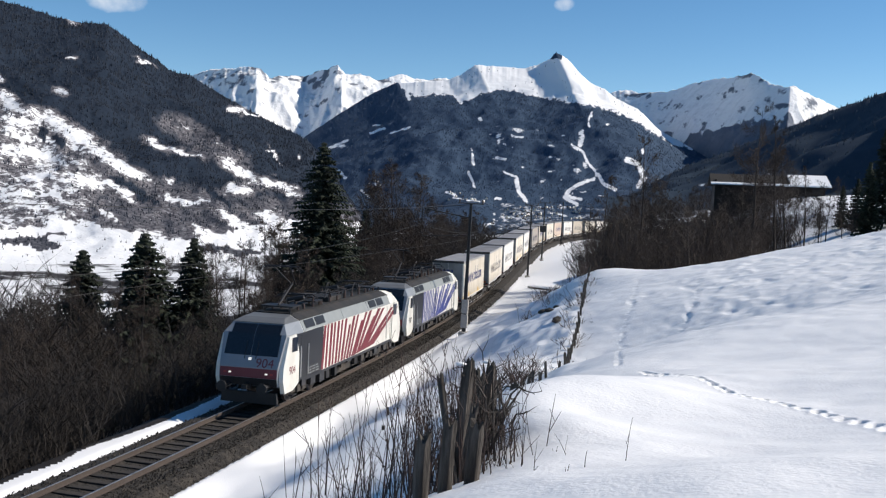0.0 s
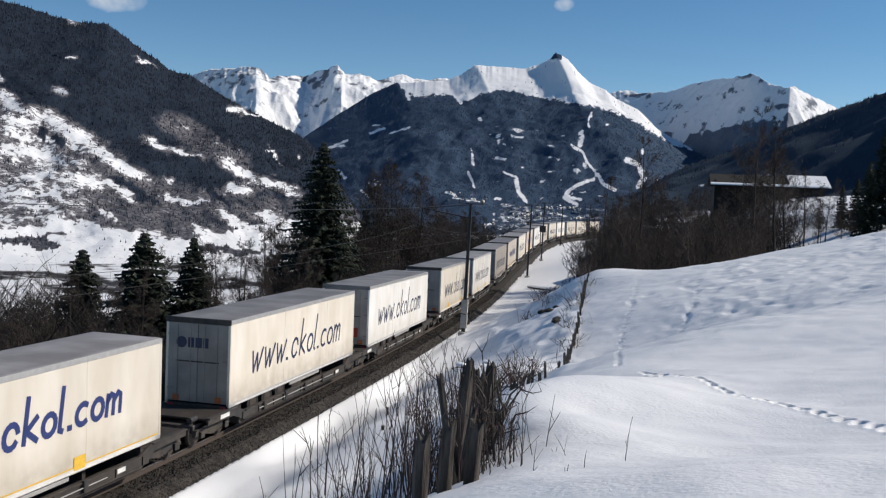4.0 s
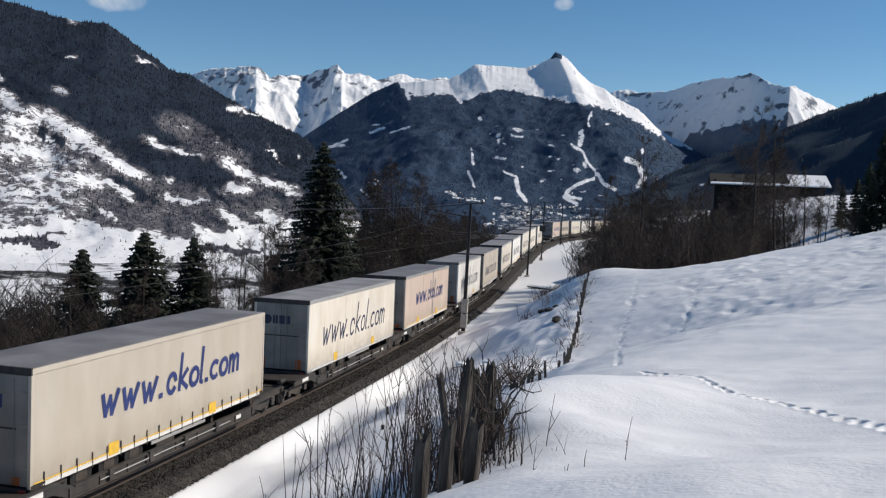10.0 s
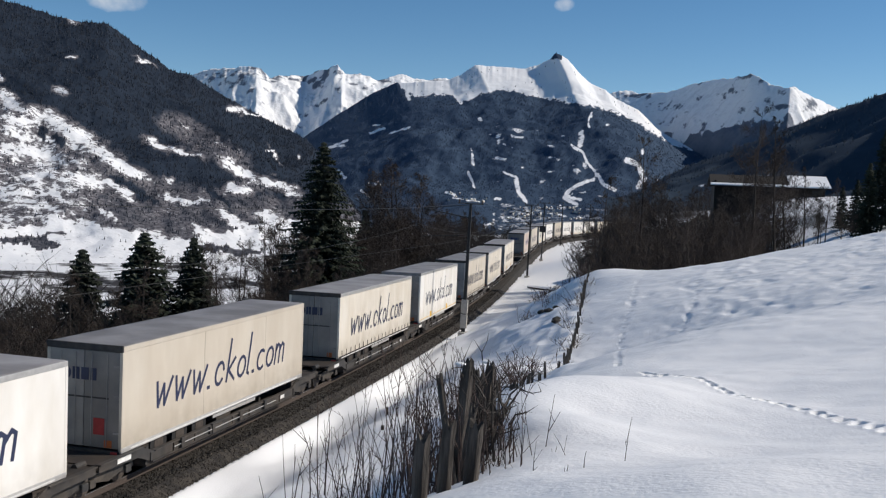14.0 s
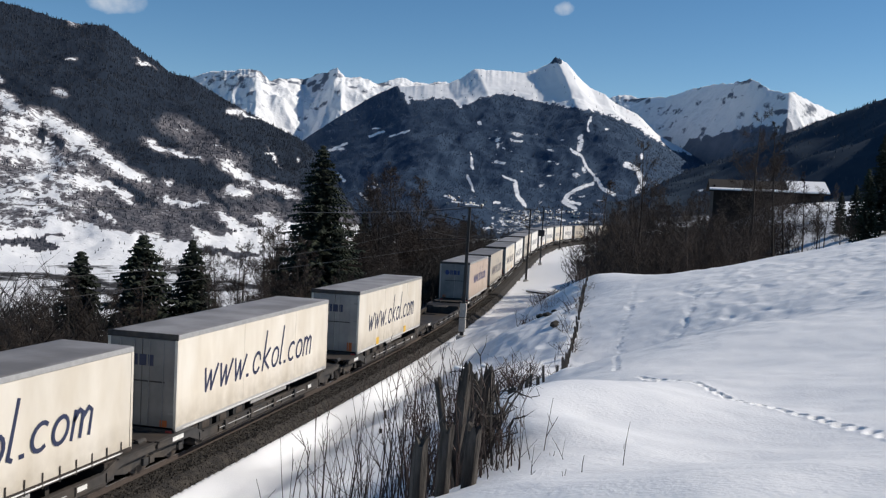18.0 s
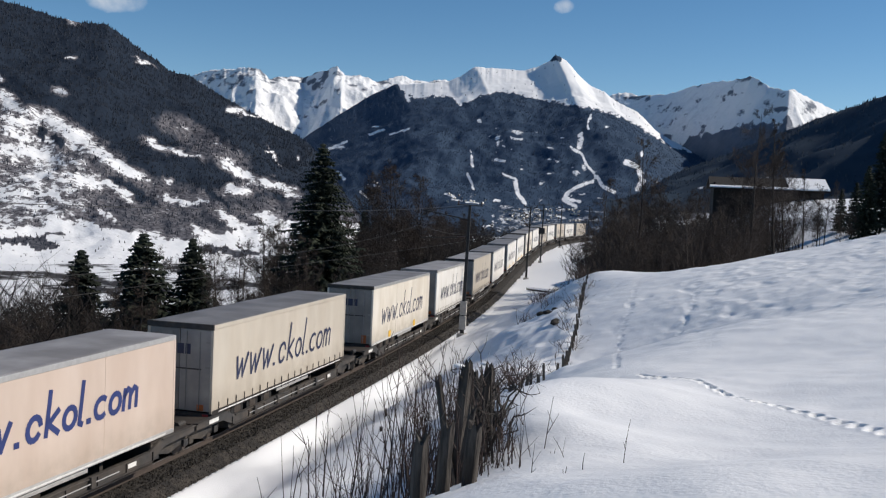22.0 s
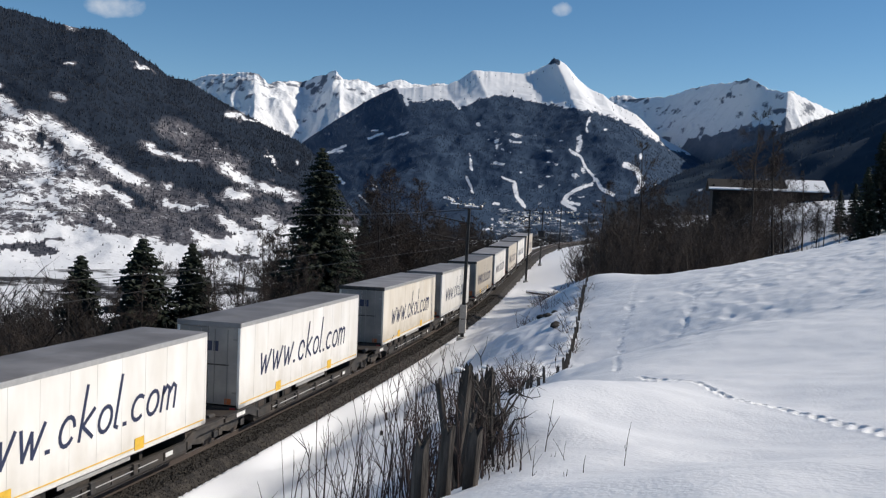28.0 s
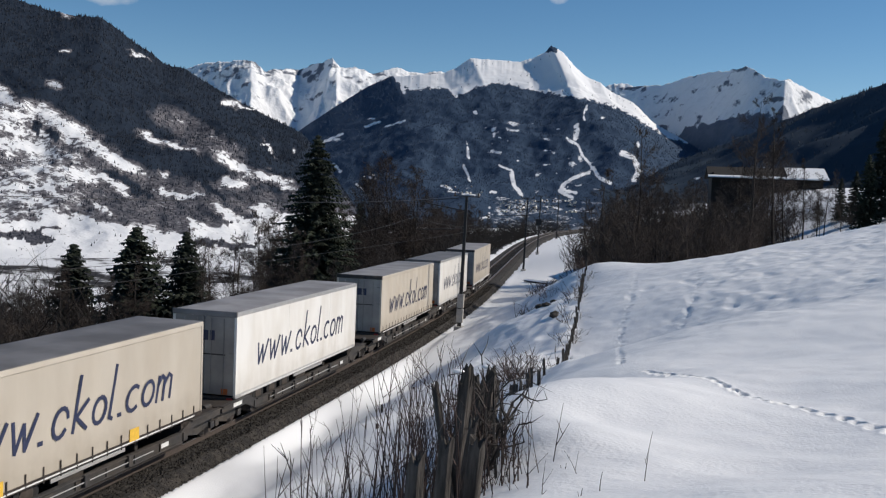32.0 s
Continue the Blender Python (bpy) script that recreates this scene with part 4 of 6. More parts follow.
def build_trailer(style, wall, ink, end_extra):
    """A 13.6 m box or curtain-sided semi-trailer; y = 0 is the end with the doors, z = 0 the rail top."""
    t = new("semi_trailer")
    L, W2, Z0, Z1 = 13.6, 1.275, 1.09, 4.23
    curtain = style == "curtain"
    bm = B()
    box(bm, -W2 + .01, W2 - .012, .06, L - .05, Z0 + .06, Z1 - .05, .02)
    part("body", bm, WALLS[wall], t)
    # side walls
    for s in (-1, 1):
        if curtain:
            verts, faces = [], []
            n = 90
            for i in range(n + 1):
                y = .12 + (L - .24) * i / n
                for k, z in enumerate((Z0 + .06, Z0 + .5, Z0 + 1.4, Z1 - .5, Z1 - .16)):
                    verts.append((s * (W2 + .006 + .010 * math.sin(i * .9 + k * .5) * (1 if 0 < k < 4 else .3)), y, z))
            for i in range(n):
                for k in range(4):
                    a = i * 5 + k
                    faces.append((a, a + 5, a + 6, a + 1) if s > 0 else (a, a + 1, a + 6, a + 5))
            part("side_curtain", soup("side_curtain", verts, faces, WALLS[wall], True), None, t)
        else:
            side = part("side_wall", box(B(), s * (W2 - .01), s * (W2 + .012), .10, L - .10, Z0 + .08, Z1 - .14), WALLS[wall], t)
            for k in range(1, 11) if (wall == "white" and end_extra == "yellow") else (4, 8):
                y = .1 + (L - .2) * k / 11
                part("panel_joint", box(B(), s * (W2 + .012), s * (W2 + .018), y - .012, y + .012, Z0 + .1, Z1 - .16), WALLS[wall], side)
        part("top_rail", box(B(), s * (W2 - .05), s * (W2 + .03), .02, L - .02, Z1 - .15, Z1, .012), mat_rail_alu if wall in ("white", "cream", "pink") else WALLS[wall], t)
        part("bottom_rail", box(B(), s * (W2 - .06), s * (W2 + .025), .02, L - .02, Z0 - .06, Z0 + .09, .01), mat_rail_alu if not curtain else mat_deck, t)
        part("corner_post", box(B(), s * (W2 - .08), s * (W2 + .022), .0, .11, Z0, Z1 - .14, .01), WALLS[wall], t)
        part("corner_post", box(B(), s * (W2 - .08), s * (W2 + .022), L - .11, L, Z0, Z1 - .14, .01), WALLS[wall], t)
    if curtain:
        bm0 = B()
        box(bm0, W2 + .018, W2 + .030, -.025, .025, Z0 - .10, Z0 + .34)
        me = mesh_of(bm0, "strap")
        me.materials.append(mat_deck)
        for k in range(19):
            st = part("strap", me, None, t)
            st.location.y = .55 + k * .695
    # roof with a faint fold and cross bows
    verts = [(-W2, 0, Z1 - .01), (W2, 0, Z1 - .01), (W2, L, Z1 - .01), (-W2, L, Z1 - .01), (-W2 + .06, .06, Z1 + .02), (W2 - .06, .06, Z1 + .02),
             (W2 - .06, L - .06, Z1 + .02), (-W2 + .06, L - .06, Z1 + .02), (0, 1.5, Z1 + .05), (0, L - 1.5, Z1 + .05)]
    faces = [(0, 1, 5, 4), (1, 2, 6, 5), (2, 3, 7, 6), (3, 0, 4, 7), (4, 5, 8), (5, 6, 9, 8), (6, 7, 9), (7, 4, 8, 9)]
    part("roof", soup("roof", verts, faces, mat_roof), None, t, "dirty grey roof sheet")
    part("roof_edge", box(B(), -W2 - .03, W2 + .03, -.03, .05, Z1 - .17, Z1 + .03, .012), mat_shade if wall != "white" else mat_roof, t)
    # doors
    for s in (-1, 1):
        d = part("end_door", box(B(), min(.012 * s, s * 1.19), max(.012 * s, s * 1.19), .0, .06, Z0 + .06, Z1 - .18, .012), mat_door_shaded, t, "grey-white end door, colour darkened for shade")
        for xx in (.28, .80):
            part("lock_bar", rod(B(), (s * xx, -.03, Z0 + .12), (s * xx, -.03, Z1 - .25), .014, n=6), mat_door_shaded, d)
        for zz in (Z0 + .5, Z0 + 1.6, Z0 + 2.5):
            part("hinge", box(B(), s * 1.02, s * 1.2, -.025, .0, zz, zz + .06), mat_door_shaded, d)
    end_sign(t, -.008, ink)
    part("lettering_row", box(B(), -.85, .85, -.010, -.004, 2.62, 2.67), mat_shade, t)
    for s in (-1, 1):
        part("reflector_board", box(B(), s * .72, s * .98, -.014, -.004, Z0 + .08, Z0 + (.52 if end_extra == "tall" else .30)), mat_orange, t, "orange reflector board")
    if end_extra == "red":
        part("warning_board", box(B(), .35, .72, -.02, -.004, Z0 + .45, Z0 + .95), mat_red, t, "red warning board")
    part("bumper", box(B(), -1.2, 1.2, -.02, .12, Z0 - .16, Z0 + .0, .01), mat_shade, t)
    for s in (-1, 1):
        part("tail_light", box(B(), s * .95, s * 1.18, -.035, -.02, Z0 - .13, Z0 - .03), mat_red, t)
    # side words and marks
    part("side_lettering", lettering("script" if ink is mat_ink else "bold", W2 + (.022 if curtain else .020)), ink, t, "large slanted lettering")
    if end_extra in ("tall", "yellow"):
        for y in (3.4, 9.3):
            part("lifting_mark", box(B(), W2 + .026, W2 + .032, y, y + .50, Z0 + .02, Z0 + .40), mat_yellow, t, "yellow lifting-point mark")
        if end_extra == "yellow":
            part("yellow_stripe", box(B(), W2 + .024, W2 + .029, .15, L - .15, Z0 + .10, Z0 + .135), mat_yellow, t, "thin yellow line above the lower edge")
            part("lower_panel", box(B(), W2 + .018, W2 + .026, .6, L - .3, Z0 - .04, Z0 + .09), WALLS["white"], t, "pale lower edge panel")
    part("marker_tape", box(B(), W2 + .026, W2 + .030, .5, 13.1, Z0 - .02, Z0 + .025), mat_mark, t)
    # running gear under the box
    part("chassis", box(B(), -.5, .5, .3, L - 1.2, Z0 - .30, Z0 - .05), mat_shade, t)
    for y in (2.3, 3.6, 4.9):
        for s in (-1, 1):
            tyre = part("wheel", rod(B(), (s * .80, y, .82), (s * 1.17, y, .82), .49, n=20), mat_tyre, t)
            part("rim", rod(B(), (s * 1.15, y, .82), (s * 1.185, y, .82), .27, n=14), mat_wheel, tyre)
    for s in (-1, 1):
        part("side_guard", box(B(), s * 1.18, s * 1.22, 5.8, 9.2, .86, .98), mat_rail_alu, t)
        part("landing_leg", box(B(), s * .75, s * .9, 10.2, 10.36, .55, Z0 - .05), mat_shade, t)
    part("tool_box", box(B(), .55, 1.15, 6.2, 7.3, .62, Z0 - .07, .02), mat_shade, t)
    return t


def build_wagon(front, back):
    """Half of an articulated pocket wagon; y = 0 lies under the doors of its trailer."""
    w = new("pocket_wagon")
    for s in (-1, 1):
        bm = B()
        prism(bm, [(front, .78), (front, 1.0), (front + 2.2, 1.0), (front + 2.9, .74), (back - 2.7, .74), (back - 2.0, 1.0), (back, 1.0), (back, .78), (back - 1.8, .74), (back - 2.6, .42), (front + 2.8, .42), (front + 2.0, .72)], "x", s * 1.30, s * 1.38)
        side = part("side_sill", bm, mat_sill, w, "grey side sill")
        part("sill_flange", box(B(), s * 1.27, s * 1.44, front + 2.9, back - 2.7, .72, .755), mat_sill, side)
        for y0, y1 in ((front, front + 2.2), (back - 2.0, back)):
            part("sill_flange", box(B(), s * 1.27, s * 1.44, y0, y1, .98, 1.02), mat_sill, side)
        part("sill_flange", box(B(), s * 1.27, s * 1.42, front + 2.8, back - 2.6, .40, .44), mat_sill, side)
        for k in range(9):
            y = front + 2.7 + k * (back - front - 5.2) / 8
            part("rib", box(B(), s * 1.38, s * 1.42, y - .03, y + .03, .44, .72), mat_sill, side)
        part("data_panel", box(B(), s * 1.384, s * 1.39, front + .9, front + 1.6, .80, .96), mat_mark, side, "white data panel")
        part("data_panel", box(B(), s * 1.384, s * 1.39, back - 3.9, back - 3.4, .52, .66), mat_mark, side, "small white data panel")
        part("inner_plate", box(B(), s * 1.27, s * 1.299, front + 2.6, back - 2.4, .30, .72), mat_deck, side)
        part("side_rail", rod(B(), (s * 1.46, front + 4.0, .60), (s * 1.46, back - 4.4, .60), .018, n=6), mat_rail_alu, side)
        for g in range(4):
            part("lashing_hook", box(B(), s * 1.40, s * 1.50, front + 4.4 + g * 2.1, front + 4.62 + g * 2.1, .46, .80, .015), mat_shade, side)
        part("lashing_box", box(B(), s * 1.385, s * 1.46, front + 6.4, front + 7.3, .46, .70, .01), mat_shade, side)
    part("pocket_floor", box(B(), -1.3, 1.3, front + 2.6, back - 2.4, .27, .34), mat_deck, w, "dark rusty pocket floor")
    for y0, y1 in ((front, front + 2.7), (back - 2.5, back)):
        part("end_deck", box(B(), -1.3, 1.3, y0, y1, .92, .99), mat_deck, w)
    part("cross_beam", box(B(), -1.3, 1.3, front + 2.55, front + 2.7, .34, .93), mat_shade, w)
    part("cross_beam", box(B(), -1.3, 1.3, back - 2.5, back - 2.35, .34, .93), mat_shade, w)
    hitch = B()
    prism(hitch, [(back - 3.9, 1.0), (back - 2.9, 1.0), (back - 3.25, 1.10), (back - 3.6, 1.10)], "x", -.55, .55)
    part("hitch", hitch, mat_shade, w, "low trailer hitch")
    part("flap", box(B(), -1.25, -.55, front + 4.2, front + 6.2, .93, .98), mat_deck, w)
    for y in (front + .9, back - 1.1):
        bogie = part("bogie", box(B(), -.95, .95, y - 1.2, y + 1.2, .50, .78, .04), mat_shade, w)
        for s in (-1, 1):
            bm = B()
            prism(bm, [(y - 1.3, .42), (y - 1.2, .62), (y - .4, .72), (y + .4, .72), (y + 1.2, .62), (y + 1.3, .42), (y + .6, .40), (y, .28), (y - .6, .40)], "x", s * .98, s * 1.1)
            part("bogie_side", bm, mat_shade, bogie)
            for yy in (y - .9, y + .9):
                part("railway_wheel", rod(B(), (s * .70, yy, .42), (s * .83, yy, .42), .42, n=18), mat_wheel, bogie)
                part("axle_box", box(B(), s * 1.1, s * 1.2, yy - .14, yy + .14, .32, .56, .02), mat_shade, bogie)
    for s in (-1, 1):
        part("buffer", rod(B(), (s * .88, front - .45, 1.0), (s * .88, front, 1.0), .10, n=10), mat_shade, w)
    return w


# ---- locomotives ----
mat_loco_white = material("loco_cream_white", (0.70, 0.69, 0.64), 0.35, vary=0.06, scale=1.2, second=(0.55, 0.52, 0.46), second_scale=0.7, second_at=0.6)
mat_loco_grey = material("loco_dark_grey", (0.018, 0.019, 0.022), 0.4, vary=0.12, scale=1.2)
# light front paint, darkened in its colour for the shade on the nose
mat_loco_front_shaded = material("loco_front_shaded_grey", (0.24, 0.26, 0.285), 0.38, vary=0.06, scale=1.5)
mat_loco_slope = material("loco_roof_grey", (0.25, 0.27, 0.27), 0.45, vary=0.1, scale=1.5)
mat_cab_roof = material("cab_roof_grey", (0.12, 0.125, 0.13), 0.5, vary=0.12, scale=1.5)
mat_loco_red = material("loco_red", (0.16, 0.020, 0.030), 0.45, vary=0.1, scale=2)
mat_loco_blue = material("loco_blue", (0.040, 0.055, 0.22), 0.45, vary=0.1, scale=2)
mat_glass = material("dark_glass", (0.008, 0.010, 0.014), 0.08, vary=0.02, spec=0.8)
mat_lamp = bpy.data.materials.new("headlight")
mat_lamp.use_nodes = True
mat_lamp.node_tree.nodes["Principled BSDF"].inputs["Emission Color"].default_value = (1, 0.9, 0.75, 1)
mat_lamp.node_tree.nodes["Principled BSDF"].inputs["Emission Strength"].default_value = 0.6
mat_loco_roof = material("loco_roof", (0.014, 0.0145, 0.016), 0.75, vary=0.3, scale=2, second=(0.028, 0.024, 0.021), second_scale=1)


def text_mesh(body, size, name):
    cu = bpy.data.curves.new(name, "FONT")
    cu.body, cu.size, cu.extrude = body, size, 0.002
    ob = bpy.data.objects.new(name, cu)
    scene.collection.objects.link(ob)
    me = bpy.data.meshes.new_from_object(ob.evaluated_get(bpy.context.evaluated_depsgraph_get()))
    bpy.data.objects.remove(ob)
    return me


def pantograph(t, y, raised):
    p = part("pantograph", box(B(), -.75, .75, y - .5, y + .5, 3.98, 4.04), mat_black, t, "raised pantograph" if raised else "folded pantograph")
    for s in (-1, 1):
        for yy in (y - .45, y + .45):
            part("insulator", rod(B(), (s * .6, yy, 3.72), (s * .6, yy, 3.98), .06, n=8), mat_insul, p)
    top = 5.75 if raised else 4.36
    knee = Vector((0, y + 1.25, 4.9 if raised else 4.2))
    head = Vector((0, y - .1 if raised else y - .9, top))
    part("lower_arm", rod(B(), (0, y - .3, 4.05), knee, .05, .04), mat_black, p)
    for s in (-1, 1):
        part("upper_arm", rod(B(), knee + Vector((s * .12, 0, 0)), head + Vector((s * .4, 0, 0)), .028), mat_black, p)
    for k in (-.18, .18):
        part("collector_strip", rod(B(), head + Vector((-.72, k, 0)), head + Vector((.72, k, 0)), .028), mat_black, p)
        for s in (-1, 1):
            part("horn", rod(B(), head + Vector((s * .72, k, 0)), head + Vector((s * .98, k, -.2)), .02), mat_black, p)


def build_loco(stripe_mat, number_mat, number, raised):
    """An electric locomotive 18.9 m over buffers; y = 0 is its front end."""
    t = new("electric_locomotive")
    L0, L1 = .62, 18.28
    W2 = 1.48
    # body side outline in x, z
    side = [(-W2, 1.02), (-W2, 3.05), (-W2 + .22, 3.52), (-W2 + .62, 3.72), (W2 - .62, 3.72), (W2 - .22, 3.52), (W2, 3.05), (W2, 1.02)]
    part("body", prism(B(), side, "y", L0 + 2.3, L1 - 2.3), mat_loco_white, t)
    for end in (0, 1):

        def y_of(v):
            return v if end == 0 else 18.9 - v
        c = part("cab_front" if end == 0 else "cab_rear", B(), None, t)
        bm = B()
        # nose: swept outline with narrowed front edge
        outl = [(L0 + .10, 1.02), (L0, 1.35), (L0 + .04, 1.80), (L0 + .60, 3.10), (L0 + .95, 3.50), (L0 + 1.5, 3.66), (L0 + 2.3, 3.72)]
        back_y = y_of(L0 + 2.3)
        left, right = [], []
        for yy, zz in outl:
            f = (yy - L0) / 2.3
            half = W2 * (0.86 + .14 * min(1, f * 2.2)) if zz < 3.2 else (W2 - .22 - .40 * max(0, (zz - 3.4) / .32))
            left.append(bm.verts.new((-half, y_of(yy), zz)))
            right.append(bm.verts.new((half, y_of(yy), zz)))
        sl = [bm.verts.new((-W2, back_y, 1.02)), bm.verts.new((-W2, back_y, 3.05)), bm.verts.new((-W2 + .22, back_y, 3.52))]
        sr = [bm.verts.new((W2, back_y, 1.02)), bm.verts.new((W2, back_y, 3.05)), bm.verts.new((W2 - .22, back_y, 3.52))]
        fs = []
        for i in range(len(outl) - 1):
            fs.append(bm.faces.new((left[i], right[i], right[i + 1], left[i + 1])))
        for row, s in ((left, sl), (right, sr)):
            fs.append(bm.faces.new((row[0], row[1], row[2], row[3], s[1], s[0])))
            fs.append(bm.faces.new((row[3], row[4], s[2], s[1])))
            fs.append(bm.faces.new((row[4], row[5], row[6], s[2])))
        bmesh.ops.recalc_face_normals(bm, faces=fs)
        for f in fs:
            f.material_index = 1 if f.calc_center_median().z > 3.45 else 0
        bm.to_mesh(c.data)
        bm.free()
        c.data.materials.append(mat_loco_front_shaded if end == 0 else mat_loco_white)
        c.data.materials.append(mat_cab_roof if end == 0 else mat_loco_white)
        top = B()
        ft = []
        lo = [top.verts.new((v[0] * 1.004, y_of(v[1]), v[2] + .012)) for v in ((-(W2 - .33), L0 + .93, 3.49), (-(W2 - .40), L0 + 1.05, 3.535), (-(W2 - .55), L0 + 1.5, 3.66), (-(W2 - .62), L0 + 2.34, 3.72))]
        hi = [top.verts.new((-v.co.x, v.co.y, v.co.z)) for v in lo]
        for i in range(3):
            ft.append(top.faces.new((lo[i], hi[i], hi[i + 1], lo[i + 1])))
        bmesh.ops.recalc_face_normals(top, faces=ft)
        bmesh.ops.solidify(top, geom=ft, thickness=-.02)
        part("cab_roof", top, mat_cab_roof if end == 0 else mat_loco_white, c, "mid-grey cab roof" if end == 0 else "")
        # front surfaces
        def front_quad(name, x0, x1, za, zb, mat, out=.012, label="", host=c):
            bmq = B()
            pts = []
            for zz in (za, zb):
                yy = float(np.interp(zz, [1.02, 1.35, 1.80, 3.10, 3.50], [L0 + .10, L0, L0 + .04, L0 + .60, L0 + .95])) - out
                pts.append((zz, yy))
            vs = []
            for dy in (0, .03):
                vs.append([bmq.verts.new((x, y_of(yy + dy), zz)) for (zz, yy) in pts for x in (x0, x1)])
            a, b2 = vs
            ff = [bmq.faces.new((a[0], a[1], a[3], a[2])), bmq.faces.new((b2[1], b2[0], b2[2], b2[3])), bmq.faces.new((a[0], b2[0], b2[1], a[1])),
                  bmq.faces.new((a[2], a[3], b2[3], b2[2])), bmq.faces.new((a[0], a[2], b2[2], b2[0])), bmq.faces.new((a[1], b2[1], b2[3], a[3]))]
            bmesh.ops.recalc_face_normals(bmq, faces=ff)
            return part(name, bmq, mat, host, label)
        for s in (-1, 1):
            front_quad("windscreen", min(.012 * s, 1.18 * s), max(.012 * s, 1.18 * s), 2.24, 3.10, mat_glass, .016, "dark windscreen")
            front_quad("windscreen", min(.012 * s, 1.04 * s), max(.012 * s, 1.10 * s), 3.10, 3.46, mat_glass, .016, "dark windscreen")
            front_quad("wiper", .25 * s - .012, .25 * s + .012, 2.1, 2.8, mat_black, .03)
            lamp = front_quad("headlight", s * .80 - .055, s * .80 + .055, 1.51, 1.57, mat_lamp if end == 0 else mat_glass, .03, "lit headlight" if end == 0 else "")
            front_quad("red_lamp", s * 1.02 - .06, s * 1.02 + .06, 1.50, 1.58, mat_red, .03)
        front_quad("lower_band", -1.25, 1.25, 1.36, 1.74, mat_loco_red, .014, "dark red lower band")
        front_quad("lower_skirt", -1.25, 1.25, 1.03, 1.35, mat_black, .014)
        front_quad("top_lamp", -.06, .06, 2.06, 2.16, mat_lamp if end == 0 else mat_glass, .03)
        for s in (-1, 1):
            part("buffer", rod(B(), (s * .875, y_of(.05), 1.05), (s * .875, y_of(.7), 1.05), .09), mat_black, c)
            part("buffer_head", rod(B(), (s * .875, y_of(0), 1.05), (s * .875, y_of(.06), 1.05), .22, n=14), mat_black, c)
            # white cab flank with a slanted leading edge
            bmf = B()
            prism(bmf, [(y_of(L0 + .35), .72), (y_of(L0 + .12), 1.30), (y_of(L0 + .16), 1.80), (y_of(L0 + .70), 3.02), (y_of(L0 + 1.45), 3.06), (y_of(L0 + 1.85), 2.2), (y_of(L0 + 1.85), .95), (y_of(L0 + 1.2), .72)], "x", s * 1.30, s * 1.492)
            fl = part("cab_flank", bmf, mat_loco_white, c, "cream-white cab side")
            part("side_window", box(B(), s * 1.49, s * 1.50, min(y_of(L0 + 1.0), y_of(L0 + 1.62)), max(y_of(L0 + 1.0), y_of(L0 + 1.62)), 2.35, 2.95), mat_glass, fl)
            part("handrail", rod(B(), (s * 1.53, y_of(L0 + 1.98), 1.15), (s * 1.53, y_of(L0 + 1.98), 2.4), .018, n=6), mat_rail_alu, fl)
        part("coupling", box(B(), -.12, .12, min(y_of(.25), y_of(.75)), max(y_of(.25), y_of(.75)), .92, 1.12), mat_black, c)
        part("snow_plough", prism(B(), [(-1.25, .28), (1.25, .28), (1.2, .75), (-1.2, .75)], "y", min(y_of(.75), y_of(.9)), max(y_of(.75), y_of(.9))), mat_black, c)
        for s in (-1, 1):
            part("cab_step", box(B(), s * 1.25, s * 1.45, min(y_of(1.9), y_of(2.4)), max(y_of(1.9), y_of(2.4)), .45, .50), mat_black, c)
    # dark grey side panel and door behind the leading cab
    for s in (-1, 1):
        part("side_panel", prism(B(), [(L0 + 1.7, 1.03), (L0 + 1.3, 3.04), (L0 + 4.75, 3.04), (L0 + 4.65, 1.03)], "x", s * (W2 - .02), s * (W2 + .008)), mat_loco_grey, t, "dark grey side panel")
        part("cab_door", box(B(), s * W2, s * (W2 + .014), L0 + 2.05, L0 + 2.75, 1.08, 2.95), mat_loco_grey, t)
        if number:
            tx = part("number_lettering", text_mesh(number, .46, "number_lettering"), number_mat, t, "painted number")
            tx.matrix_local = pose(s * (W2 + .018), L0 + (.75 if s > 0 else 1.6), 1.45, 90, 0, 90 * s)
        # fan of slanted stripes
        n = 19
        for k in range(n):
            f = k / (n - 1)
            y0 = 5.15 + 7.3 * f ** 0.92
            y1 = 5.45 + 7.4 * f + 4.1 * f * f
            z_top = 3.03 - (.35 * (k % 3 == 1) + .55 * max(0, f - .75) * 2) * (f > .25)
            z_low = 1.06 + .30 * max(0, f - .6)
            lean = (y1 - y0) / (z_top - z_low)
            wd = (.275 - .05 * (k % 2)) * math.sqrt(1 + lean * lean) * (1 - .25 * max(0, f - .8) * 5)
            bms = B()
            prism(bms, [(y0, z_low), (y0 + wd, z_low), (y1 + wd, min(z_top, 3.04)), (y1, min(z_top, 3.04))], "x", s * (W2 - .01), s * (W2 + .010 + .0004 * k))
            part("stripe", bms, stripe_mat, t, "slanted painted stripe")
        part("sill", box(B(), s * (W2 - .08), s * (W2 + .02), L0 + 2.2, L1 - 2.2, .92, 1.04), mat_loco_grey, t)
        for a0, a1 in ((2.95, 8.1), (8.14, 12.0), (12.04, 15.95)):
            slope = B()
            prism(slope, [(s * (W2 + .012), 3.06), (s * (W2 - .21), 3.535), (s * (W2 - .25), 3.50), (s * (W2 - .02), 3.03)], "y", a0, a1)
            panel = part("roof_panel", slope, mat_loco_slope, t, "mid-grey sloping roof panel")
            for g in range(2):
                gr = B()
                y0 = a0 + .3 + g * 1.3
                prism(gr, [(s * (W2 - .03), 3.16), (s * (W2 - .18), 3.50), (s * (W2 - .165), 3.51), (s * (W2 - .015), 3.165)], "y", y0, y0 + 1.1)
                if a0 < 8 or a0 > 12:
                    part("roof_grille", gr, mat_loco_grey, panel)
